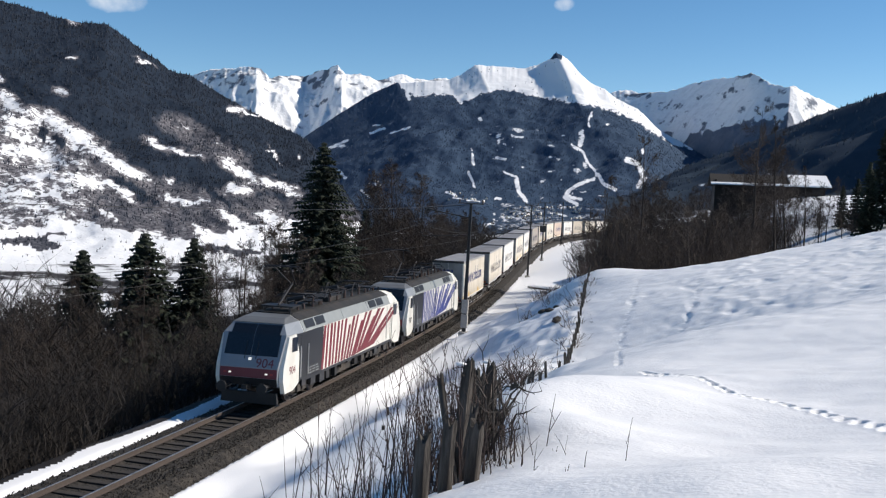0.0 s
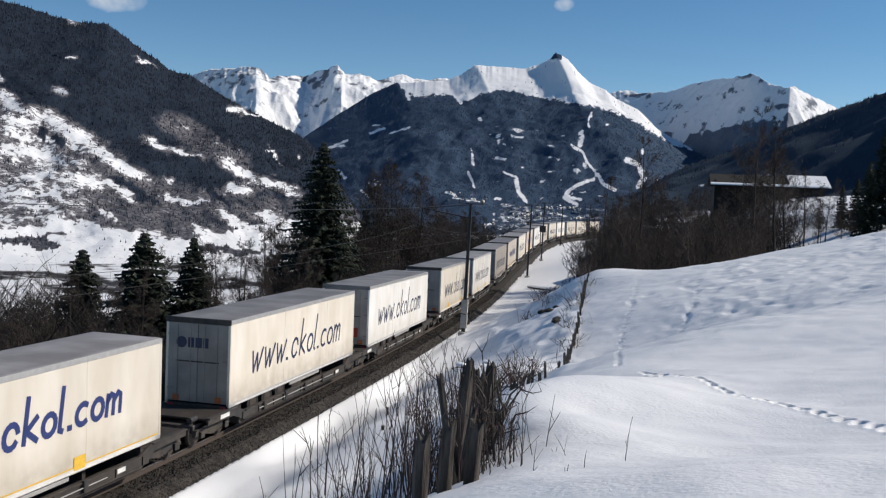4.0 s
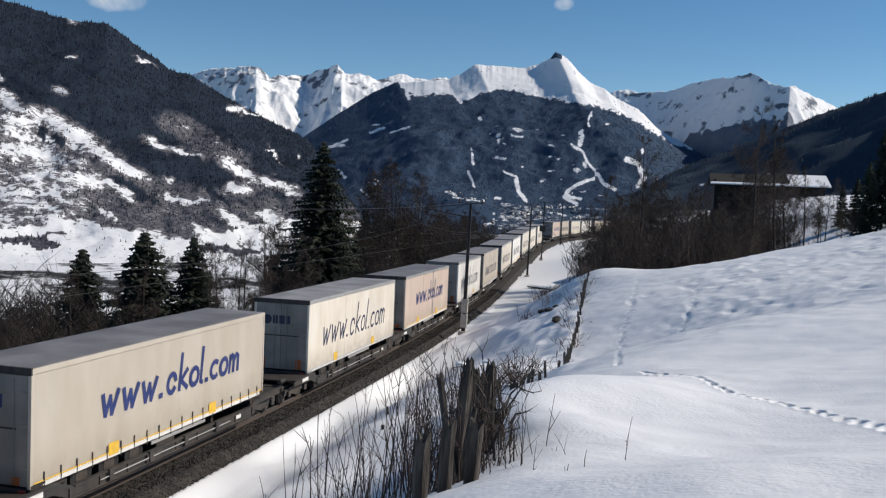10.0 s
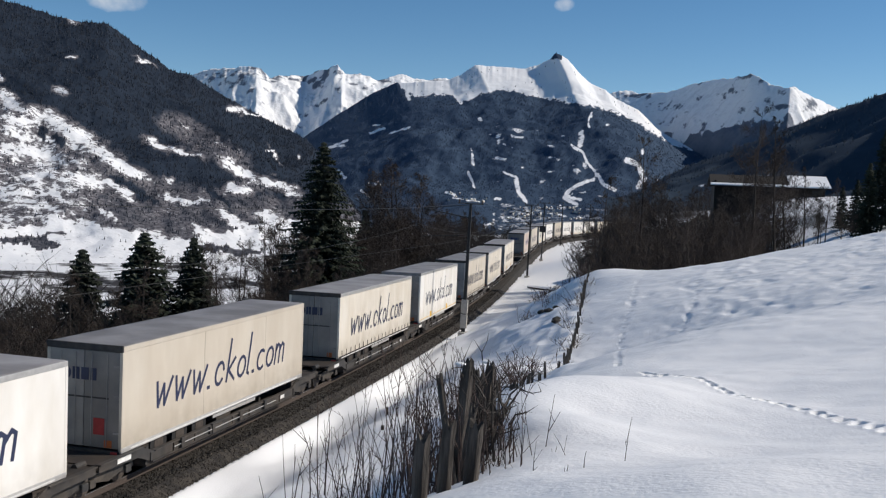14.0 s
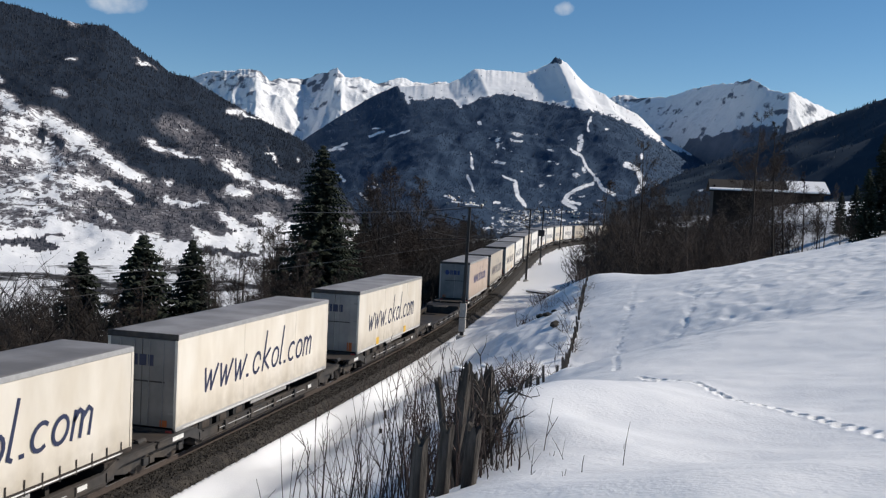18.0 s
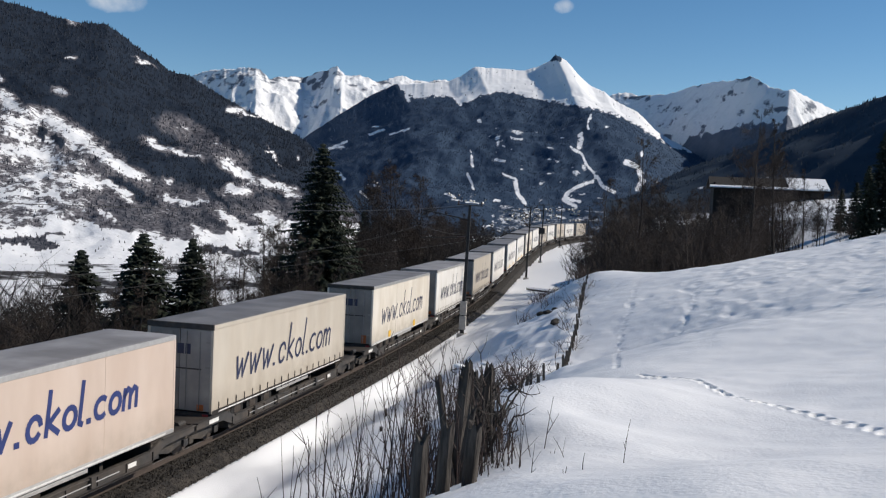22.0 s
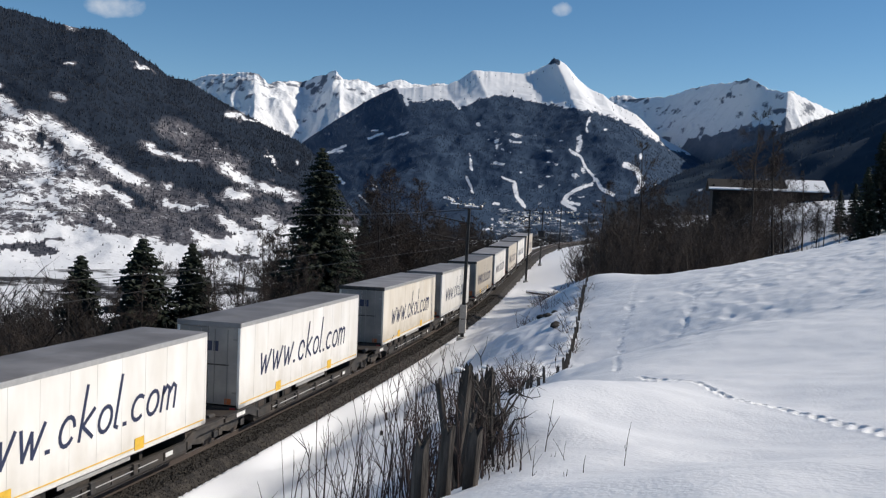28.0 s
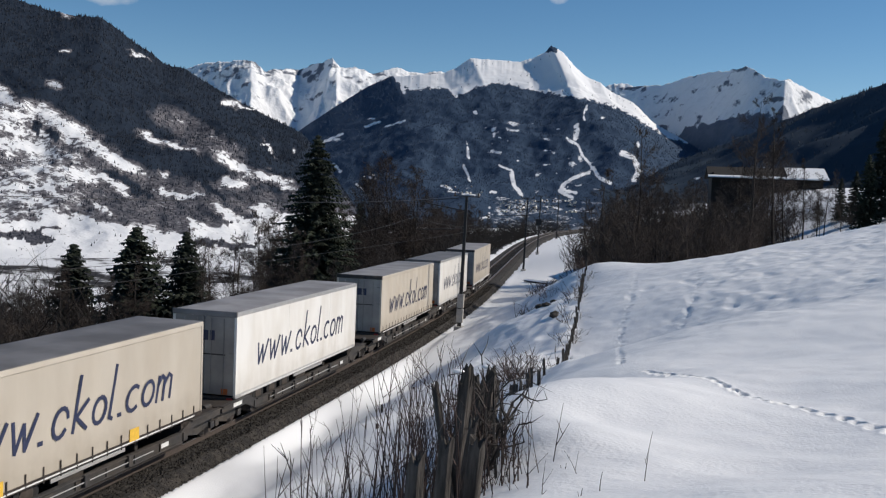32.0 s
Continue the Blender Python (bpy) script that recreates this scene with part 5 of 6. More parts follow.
    if number:
        tx = part("number_lettering", text_mesh(number, .54, "number_lettering"), number_mat, t, "painted number")
        tx.matrix_local = pose(.28, L0 + .03, 1.80, 66, 0, 0)
    for y in (4.3, 14.6):
        bogie = part("bogie", box(B(), -1.1, 1.1, y - 1.9, y + 1.9, .55, .85, .05), mat_shade, t)
        for s in (-1, 1):
            part("bogie_frame", prism(B(), [(y - 2.0, .5), (y - 1.8, .8), (y - .6, .88), (y + .6, .88), (y + 1.8, .8), (y + 2.0, .5), (y + .7, .42), (y - .7, .42)], "x", s * 1.05, s * 1.22), mat_shade, bogie)
            for yy in (y - 1.3, y + 1.3):
                wheel = part("railway_wheel", rod(B(), (s * .70, yy, .62), (s * .84, yy, .62), .62, n=22), mat_wheel, bogie)
                part("axle_box", box(B(), s * 1.2, s * 1.32, yy - .2, yy + .2, .45, .78, .03), mat_shade, bogie)
                part("spring", rod(B(), (s * 1.25, yy + .42, .45), (s * 1.25, yy + .42, .9), .1, n=10), mat_shade, bogie)
    r = random.Random(17)
    for s in (-1, 1):
        # equipment cases, sand boxes and pipes hung along the sill
        for k in range(15):
            y = 2.0 + k * 1.03 + r.uniform(-.1, .1)
            low = r.uniform(.42, .78)
            part("equipment_case", box(B(), s * 1.22, s * r.uniform(1.36, 1.44), y, y + r.uniform(.25, .62), low, .94, .02), r.choice((mat_shade, mat_black, mat_loco_grey)), t)
        part("brake_pipe", rod(B(), (s * 1.40, 2.4, .96), (s * 1.40, 16.4, .96), .03, n=6), mat_black, t)
        for y in (2.55, 3.45):
            part("handrail", rod(B(), (s * (W2 + .05), y, 1.15), (s * (W2 + .05), y, 2.5), .018, n=6), mat_rail_alu, t)
        for k in range(3):
            for j in range(3):
                part("lettering_bar", box(B(), s * W2, s * (W2 + .013), 3.65 + j * .42, 3.65 + j * .42 + (.34, .26, .36)[(j + k) % 3], 1.14 + k * .12, 1.18 + k * .12), mat_loco_slope, t)
        part("side_seam", box(B(), s * W2, s * (W2 + .012), 13.55, 13.58, 1.06, 3.04), mat_loco_slope, t)
        part("rear_door_seam", box(B(), s * W2, s * (W2 + .012), 15.40, 15.43, 1.1, 2.95), mat_loco_slope, t)
        part("rear_door_seam", box(B(), s * W2, s * (W2 + .012), 16.10, 16.13, 1.1, 2.95), mat_loco_slope, t)
        part("rear_handrail", rod(B(), (s * (W2 + .05), 15.25, 1.2), (s * (W2 + .05), 15.25, 2.6), .02, n=6), mat_rail_alu, t)
    part("transformer", box(B(), -1.2, 1.2, 7.2, 11.7, .35, 1.0, .06), mat_shade, t, "dark underfloor transformer")
    part("roof_shell", prism(B(), [(-W2 + .21, 3.50), (-W2 + .205, 3.54), (-W2 + .61, 3.738), (W2 - .61, 3.738), (W2 - .205, 3.54), (W2 - .21, 3.50)], "y", L0 + 2.32, L1 - 2.25), mat_loco_roof, t, "dark sooty roof")
    roof = part("roof_deck", box(B(), -.85, .85, L0 + 2.5, L1 - 2.5, 3.70, 3.79), mat_loco_roof, t)
    for k in range(8):
        y = 4.6 + k * 1.35
        part("roof_insulator", rod(B(), (-.3 + .15 * (k % 3), y, 3.76), (-.3 + .15 * (k % 3), y, 4.12), .06, n=8), mat_insul, roof)
    for x in (-.3, .1, .45):
        part("roof_bar", rod(B(), (x, 4.4, 4.12), (x, 14.5, 4.12), .022, n=6), mat_black, roof)
    for k in range(9):
        y = 5.0 + k * 1.12
        for x in (-.62, .62):
            part("roof_insulator", rod(B(), (x, y, 3.76), (x, y, 4.02 + .22 * (k % 2)), .075, .05, 8), mat_insul, roof)
        if k % 2:
            part("roof_bar", rod(B(), (-.66, y, 4.26), (.66, y, 4.20), .028, n=6), mat_black, roof)
    for x, y0 in ((-.7, 5.6), (.72, 7.4), (-.5, 10.8), (.66, 11.6)):
        pts = [Vector((x, y0 + .9 * q, 4.05 + .42 * math.sin(math.pi * q))) for q in (0, .25, .5, .75, 1)]
        cable = B()
        for a, b in zip(pts, pts[1:]):
            rod(cable, a, b, .03, n=6)
        part("roof_cable", cable, mat_black, roof, "arched black roof cable")
    for x, y in ((.1, 5.3), (-.35, 11.2), (.3, 12.6)):
        part("circuit_breaker", rod(B(), (x - .35, y, 4.1), (x + .4, y, 4.28), .13, .10, 10), mat_black, roof)
    for y in (3.1, 16.0):
        part("horn", rod(B(), (.75, y, 3.72), (.75, y, 3.96), .05, n=8), mat_black, roof)
    part("roof_box", box(B(), -.5, .6, 8.3, 10.2, 3.78, 4.02, .04), mat_loco_roof, roof)
    pantograph(t, 3.9, raised)
    pantograph(t, 6.6, False)
    pantograph(t, 15.0, False)
    return t


# ---- the train: what is coupled where ----
START = 15.9
PAIR, PITCH = 34.2, 16.05


def travelled(t):
    return 0.0250 * (t - 13) ** 2 + 16.157 * (t - 13) + 0.367


SLOTS = [-PAIR * 5 + PITCH]
for k in range(-4, 12):
    SLOTS += [PAIR * k, PAIR * k + PITCH]
SLOTS = SLOTS[:-1]
# kind, wall, ink, end, for each trailer in turn; None is an empty pocket
#         first wagons
KINDS = [
    "box cream blue yellow", "box cream dark plain", "box white dark red", "box cream dark yellow", "box white dark yellow", "curtain grey dark plain", "curtain beige blue yellow", "box cream dark tall",
    "box pink blue yellow", "box white dark tall", "box beige dark red", "curtain cream dark plain", "box white dark yellow", "curtain cream dark plain", "box cream dark plain", "box cream dark tall",
    None, "box pink blue plain", "curtain beige dark plain", "box cream dark tall", "curtain white dark red", "curtain beige dark plain", "box white dark plain", "box white dark yellow",
    "box white dark yellow", "box cream dark yellow", "box white dark red", "curtain beige dark tall", "box white dark plain", "curtain beige dark plain", "box white dark red", "box beige dark plain",
]
TRAIN = []          # thing, distance behind the reference, length


def make_train():
    made = {}
    for w, (front, back) in enumerate(((-1.7, 14.75), (-1.2, 15.0))):
        made["wagon", w] = tagged(build_wagon(front, back), "dark grey articulated pocket wagon", "freight wagon", "train wagons")
    names = {"curtain": "curtain-sided semi-trailer", "box": "smooth box semi-trailer"}
    tone = {"white": "clean white", "cream": "cream-white", "beige": "dirty beige", "grey": "very dirty grey-beige", "pink": "faded pinkish-beige"}
    used = set()
    for i, off in enumerate(SLOTS):
        which = 0 if i % 2 == 1 else 1
        src = made["wagon", which]
        w = src if which not in used else copy_thing(src, Matrix())
        used.add(which)
        if KINDS[i] is None:
            w["label"] = "empty dark pocket wagon without a trailer"
        TRAIN.append((w, off, 13.6))
        if KINDS[i] is None:
            continue
        style, wall, ink, end = KINDS[i].split()
        key = (style, wall, ink, end)
        if key in made:
            tr = copy_thing(made[key], Matrix())
        else:
            tr = build_trailer(style, wall, mat_ink if ink == "dark" else mat_ink_blue, end)
            made[key] = tr
            tagged(tr, "%s %s with %s lettering on a wagon" % (tone[wall], names[style], "dark slanted" if ink == "dark" else "bold blue"), "semi-trailer", "trailers on the train")
        TRAIN.append((tr, off, 13.6))
    red = tagged(build_loco(mat_loco_red, mat_loco_red, "904", True), "white electric locomotive with dark red slanted stripes", "locomotive", "locomotives")
    blue = tagged(build_loco(mat_loco_blue, mat_loco_grey, "907", True), "white electric locomotive with blue slanted stripes", "locomotive", "locomotives")
    front = 26.3 - .62 - START - 205.45
    TRAIN.append((red, front, 18.9))
    TRAIN.append((blue, front + 18.9, 18.9))


make_train()


# ---- plants ----
def tube(verts, faces, a, b, r0, r1, n=3):
    """A tapered stem piece."""
    d = b - a
    if d.length < 1e-6:
        return
    d.normalize()
    u = d.orthogonal().normalized()
    v = d.cross(u)
    i = len(verts)
    for p, r in ((a, r0), (b, r1)):
        for k in range(n):
            t = 2 * math.pi * k / n
            q = p + (u * math.cos(t) + v * math.sin(t)) * r
            verts.append((q.x, q.y, q.z))
    for k in range(n):
        faces.append((i + k, i + (k + 1) % n, i + n + (k + 1) % n, i + n + k))


def blade(verts, faces, a, b, w, r):
    """A fine twig: a thin three-cornered sliver."""
    o = Vector((r.gauss(0, 1), r.gauss(0, 1), r.gauss(0, .4))).normalized() * w
    i = len(verts)
    verts += [tuple(a - o), tuple(a + o), tuple(b)]
    faces.append((i, i + 1, i + 2))


def branch(r, verts, faces, p, d, length, rad, depth, droop):
    steps = 3 if depth > 1 else 2
    q = p
    for k in range(steps):
        e = q + d * (length / steps)
        r0 = rad * (1 - .28 * k)
        tube(verts, faces, q, e, r0, rad * (1 - .28 * (k + 1)), 3)
        if depth > 0:
            for j in range(2 if depth > 1 else 3):
                side = d.orthogonal().normalized()
                side.rotate(Matrix.Rotation(r.uniform(0, 6.283), 3, d))
                nd = (d * r.uniform(.55, .9) + side * r.uniform(.45, .8) + Vector((0, 0, droop))).normalized()
                branch(r, verts, faces, q.lerp(e, r.random()), nd, length * r.uniform(.42, .62), r0 * .5, depth - 1, droop)
        else:
            for j in range(3):
                a = q.lerp(e, r.random())
                b = a + (d * r.uniform(.3, 1) + Vector((r.gauss(0, .6), r.gauss(0, .6), r.gauss(.15, .5)))).normalized() * length * r.uniform(.5, 1.2)
                blade(verts, faces, a, b, .011, r)
                m = a.lerp(b, r.uniform(.3, .7))
                blade(verts, faces, m, m + (d + Vector((r.gauss(0, .8), r.gauss(0, .8), r.gauss(.1, .5)))).normalized() * length * r.uniform(.25, .6), .008, r)
        d = (d + Vector((r.uniform(-.14, .14), r.uniform(-.14, .14), r.uniform(-.02, .12)))).normalized()
        q = e


def build_bare_tree(seed, height, trunk_r, spread, start, lean=0.03):
    r = random.Random(seed)
    t = new("bare_tree")
    tv, tf, cv, cf = [], [], [], []
    p = Vector((0, 0, -.3))
    d = Vector((r.uniform(-lean, lean), r.uniform(-lean, lean), 1)).normalized()
    n = 9
    for k in range(n):
        q = p + d * (height / n)
        tube(tv, tf, p, q, trunk_r * (1 - k / n * .9), trunk_r * (1 - (k + 1) / n * .9), 7)
        h = k / n
        if h >= start:
            for j in range(r.randint(2, 4)):
                a = r.uniform(0, 6.283)
                up = r.uniform(.35, 1.0)
                nd = Vector((math.cos(a), math.sin(a), up)).normalized()
                branch(r, cv, cf, p.lerp(q, r.random()), nd, height * spread * (1.1 - h) * r.uniform(.6, 1.1), trunk_r * .32 * (1.05 - h), 2, .08)
        d = (d + Vector((r.uniform(-.05, .05), r.uniform(-.05, .05), .1))).normalized()
        p = q
    part("trunk", soup("trunk", tv, tf, mat_bark, True), None, t)
    part("crown", soup("crown", cv, cf, mat_twig), None, t, "leafless branches and twigs")
    return t


def build_spruce(seed, height, radius, tiers, per, mat=None):
    r = random.Random(seed)
    t = new("spruce_tree")
    tv, tf = [], []
    tube(tv, tf, Vector((0, 0, -.3)), Vector((0, 0, height * .97)), height * .014, .02, 7)
    part("trunk", soup("trunk", tv, tf, mat_bark, True), None, t)
    verts, faces = [], []
    for k in range(tiers):
        h = .06 + .94 * (k + r.random() * .6) / tiers
        z = height * min(h, .995)
        rad = radius * (1 - h) ** .82 * r.uniform(.85, 1.1) + .1
        a0 = r.uniform(0, 6.283)
        for j in range(per):
            a = a0 + 6.283 * j / per + r.uniform(-.25, .25)
            ln = rad * r.choice((r.uniform(.45, .8), r.uniform(.8, 1.2)))
            ca, sa2 = math.cos(a), math.sin(a)
            m = max(3, int(ln / .42))
            for q in range(m):
                f = (q + .4) / m
                x = ln * f
                zz = z - ln * .34 * f + ln * .16 * f * f + r.uniform(-.05, .05)
                w = .20 + .30 * (1 - f) * min(1, ln / 2.5) + r.uniform(0, .12)
                lx = min(.5, ln / m * 1.5)
                for s in (-1, 1):
                    i = len(verts)
                    ox, oy = -sa2 * s, ca * s
                    tip = w * r.uniform(.8, 1.6)
                    verts.append((ca * x, sa2 * x, zz + .03))
                    verts.append((ca * (x + lx), sa2 * (x + lx), zz - .05))
                    verts.append((ca * (x + lx * .9) + ox * tip, sa2 * (x + lx * .9) + oy * tip, zz - .14 - r.uniform(0, .2)))
                    faces.append((i, i + 1, i + 2))
                # hanging spray
                i = len(verts)
                verts.append((ca * x - sa2 * .12, sa2 * x + ca * .12, zz))
                verts.append((ca * (x + lx) + sa2 * .1, sa2 * (x + lx) - ca * .1, zz - .03))
                verts.append((ca * (x + lx * .5), sa2 * (x + lx * .5), zz - r.uniform(.2, .5)))
                faces.append((i, i + 1, i + 2))
    part("crown", soup("crown", verts, faces, mat or mat_needle), None, t, "dense dark green drooping branches")
    return t


def at_view(x, d, up=0.0):
    """A place on the ground d metres ahead, on a bearing given as sideways metres per metre."""
    return on_ground(d, x * d, up)


def plant(src, used, p, turn, size, group):
    ob = src if not used else copy_thing(src, Matrix())
    ob.matrix_basis = Matrix.LocRotScale(p, Euler((0, 0, turn)), (size, size, size * random.uniform(.95, 1.05)))
    ob["group"] = group
    return ob


def make_spruces():
    big = tagged(build_spruce(1, 21.5, 6.9, 58, 18), "tall dark green spruce beside the railway line", "spruce tree")
    p = at_view(-.1265, 110)
    p.z = -7.6
    big.matrix_basis = Matrix.Translation(p)
    small = tagged(build_spruce(2, 17.5, 4.6, 52, 15), "slim dark green spruce below the railway line", "spruce tree")
    rows = ((-.3735, 86, 2.7, 1.0), (-.309, 84, 4.5, 1.12), (-.258, 86, 4.1, .78))
    for k, (x, d, top, wide) in enumerate(rows):
        q = at_view(x, d)
        h = top - q.z
        ob = small if k == 0 else copy_thing(small, Matrix())
        ob.matrix_basis = Matrix.LocRotScale(q, Euler((0, 0, k * 1.9)), (wide * 1.15, wide * 1.15, h / 17.5))
        ob["group"] = "spruces below the line"
    third = tagged(build_spruce(5, 11, 2.2, 34, 10), "small dark spruce among bare trees", "spruce tree")
    for k, (x, d, top) in enumerate(((-.082, 140, 5.6), (.452, 88, 16.2), (.437, 84, 12.8), (.470, 84, 13.5), (.425, 92, 11.5), (.41, 96, 10.8))):
        q = at_view(x, d)
        ob = third if k == 0 else copy_thing(third, Matrix())
        s = max(.3, (top - q.z) / 11)
        ob.matrix_basis = Matrix.LocRotScale(q, Euler((0, 0, k * 1.3)), (s, s, s))
        ob["group"] = "small spruces"


make_spruces()


def thicket(name, places, label, seed, mat):
    """A mass of small leafless trees and bushes, too many to count: (place, height) pairs."""
    r = random.Random(seed)
    verts, faces = [], []
    for p, h in places:
        for stem in range(r.randint(2, 4)):
            q = p + Vector((r.gauss(0, .5), r.gauss(0, .5), -.2))
            d = Vector((r.gauss(0, .28), r.gauss(0, .28), 1)).normalized()
            ln = h * r.uniform(.55, 1.0)
            rad = .010 + ln * .0055
            for k in range(4):
                e = q + d * ln / 4
                tube(verts, faces, q, e, rad * (1 - k * .22), rad * (1 - (k + 1) * .22))
                for j in range(3 if k else 1):
                    a = q.lerp(e, r.random())
                    t = r.uniform(0, 6.283)
                    nd = (d * .6 + Vector((math.cos(t), math.sin(t), r.uniform(.1, .7))) * .8).normalized()
                    m = a + nd * ln * r.uniform(.14, .30)
                    tube(verts, faces, a, m, rad * .5, rad * .25)
                    for w in range(6):
                        b = a.lerp(m, r.uniform(.1, 1))
                        c = b + (nd + Vector((r.gauss(0, .8), r.gauss(0, .8), r.gauss(.2, .5)))).normalized() * ln * r.uniform(.06, .20)
                        blade(verts, faces, b, c, .009 + .0010 * ln, r)
                d = (d + Vector((r.gauss(0, .12), r.gauss(0, .12), .06))).normalized()
                q = e
    tagged(new(name, soup(name, verts, faces, mat)), label, "undergrowth", kind="stuff")


def grounded(points):
    z = ground_z(np.array([p.x for p in points]), np.array([p.y for p in points]))
    return [Vector((p.x, p.y, float(h))) for p, h in zip(points, z)]


def make_woods():
    r = random.Random(12)
    kinds = [build_bare_tree(20 + k, 10, .09 + .02 * (k % 2), .26 + .05 * (k % 3), .2 + .08 * (k % 2), .06) for k in range(6)]
    for k in kinds:
        tagged(k, "leafless brown deciduous tree in a dense thicket", "bare tree")
    used = set()

    def put(p, size, group):
        k = r.randrange(6)
        plant(kinds[k], k in used, p, r.uniform(0, 6.28), size, group)
        used.add(k)

    def top_left(s):
        return float(np.interp(s, [0, 40, 75, 110, 160, 250], [1.2, 1.8, 4.4, 6.2, 5.0, 3.6]))
    spots = grounded([on_track(r.uniform(70, 230) if i > 45 else r.uniform(10, 75), -r.uniform(7.0, 30)) for i in range(165)])
    for p in spots:
        s = float(track_frame(np.array([p.x]), np.array([p.y]))[0][0])
        top = top_left(s) * r.uniform(.5, 1.0) + r.uniform(-2, .3)
        put(p, max(.45, (top - p.z) / 10), "wood below the line")
    for i in range(85):
        x = r.uniform(.152, .425)
        if x > .335 and r.random() < .75:
            continue
        p = at_view(x, r.uniform(74, 106))
        put(p, max(.35, (8.6 + (x - .15) * 3 + r.uniform(-3.0, .8) - p.z) / 10), "wood above the line")
    for x, d, top in ((.205, 80, 13.4), (.213, 84, 11.5), (.317, 79, 16.2), (.345, 82, 16.6), (.305, 86, 13.0), (.355, 84, 14.0), (.387, 86, 11.0), (.166, 82, 10.5), (.335, 90, 14.0), (.372, 82, 12.5), (.395, 88, 10.5)):
        p = at_view(x, d)
        put(p, (top - p.z) / 10, "tall bare trees above the meadow")
    for x, d, top in ((-.073, 132, 10.2), (-.064, 128, 11.4), (-.052, 134, 12.0), (-.043, 130, 12.8), (-.033, 136, 12.2), (-.026, 132, 11.0), (-.085, 126, 9.0)):
        p = at_view(x, d)
        put(p, (top - p.z) / 10, "tall bare trees below the line")
    for p in grounded([on_track(r.uniform(262, 340), r.uniform(7, 30)) for i in range(36)]):
        put(p, r.uniform(.45, .9), "wood above the line")
    mass = []
    for i in range(1700):
        s = r.uniform(4, 110) if i % 5 < 3 else r.uniform(90, 270)
        mass.append(on_track(s, -4.25 - abs(r.gauss(0, 1)) * 8.5))
    thicket("undergrowth", [(p, r.uniform(1.8, 5.0) + 2.0 * float(smooth_step(70, 115, p.y)) * r.random()) for p in grounded(mass)], "dense leafless undergrowth below the line, brown darkened for shade", 5, mat_twig_shaded)
    mass = []
    for i in range(400):
        d = r.uniform(60, 125)
        mass.append(Vector((*spot(d, r.uniform(-.50, -.37) * d), 0)))
    thicket("undergrowth", [(p, max(3.0, EYE[2] - .106 * math.hypot(p.x - EYE[0], p.y - EYE[1]) - p.z) * r.uniform(.55, 1.05)) for p in grounded(mass)], "leafless trees at the foot of the slope", 15, mat_twig_shaded)
    mass = []
    for i in range(760):
        x, d = (r.uniform(.150, .30), r.uniform(70, 110)) if i % 4 else (r.uniform(.26, .365), r.uniform(86, 108))
        mass.append(Vector((*spot(d, x * d), 0)))
    thicket("undergrowth", [(p, min(r.uniform(2.0, 8.5), max(1.2, 8.9 - p.z + r.uniform(-3.5, .3)))) for p in grounded(mass)], "dense brown leafless undergrowth behind the meadow", 6, mat_twig)
    mass = []
    for i in range(240):
        mass.append(on_track(r.uniform(258, 345), 5 + abs(r.gauss(0, 1)) * 9))
    thicket("undergrowth", [(p, r.uniform(1.5, 5.0)) for p in grounded(mass)], "leafless bushes on the slope of a railway cutting", 8, mat_twig)
    mass = []
    for i in range(70):
        d = r.uniform(101, 106)
        mass.append(Vector((*spot(d, r.uniform(.27, .375) * d), 0)))
    thicket("undergrowth", [(p, r.uniform(1.2, 2.8)) for p in grounded(mass)], "leafless bushes before a barn", 9, mat_twig)
    mass = []
    for i in range(90):
        d = r.uniform(66, 100)
        mass.append(Vector((*spot(d, r.uniform(.105, .155) * d), 0)))
    thicket("undergrowth", [(p, r.uniform(.5, 1.8)) for p in grounded(mass)], "thin leafless bushes on a snowy bank", 7, mat_twig)


make_woods()


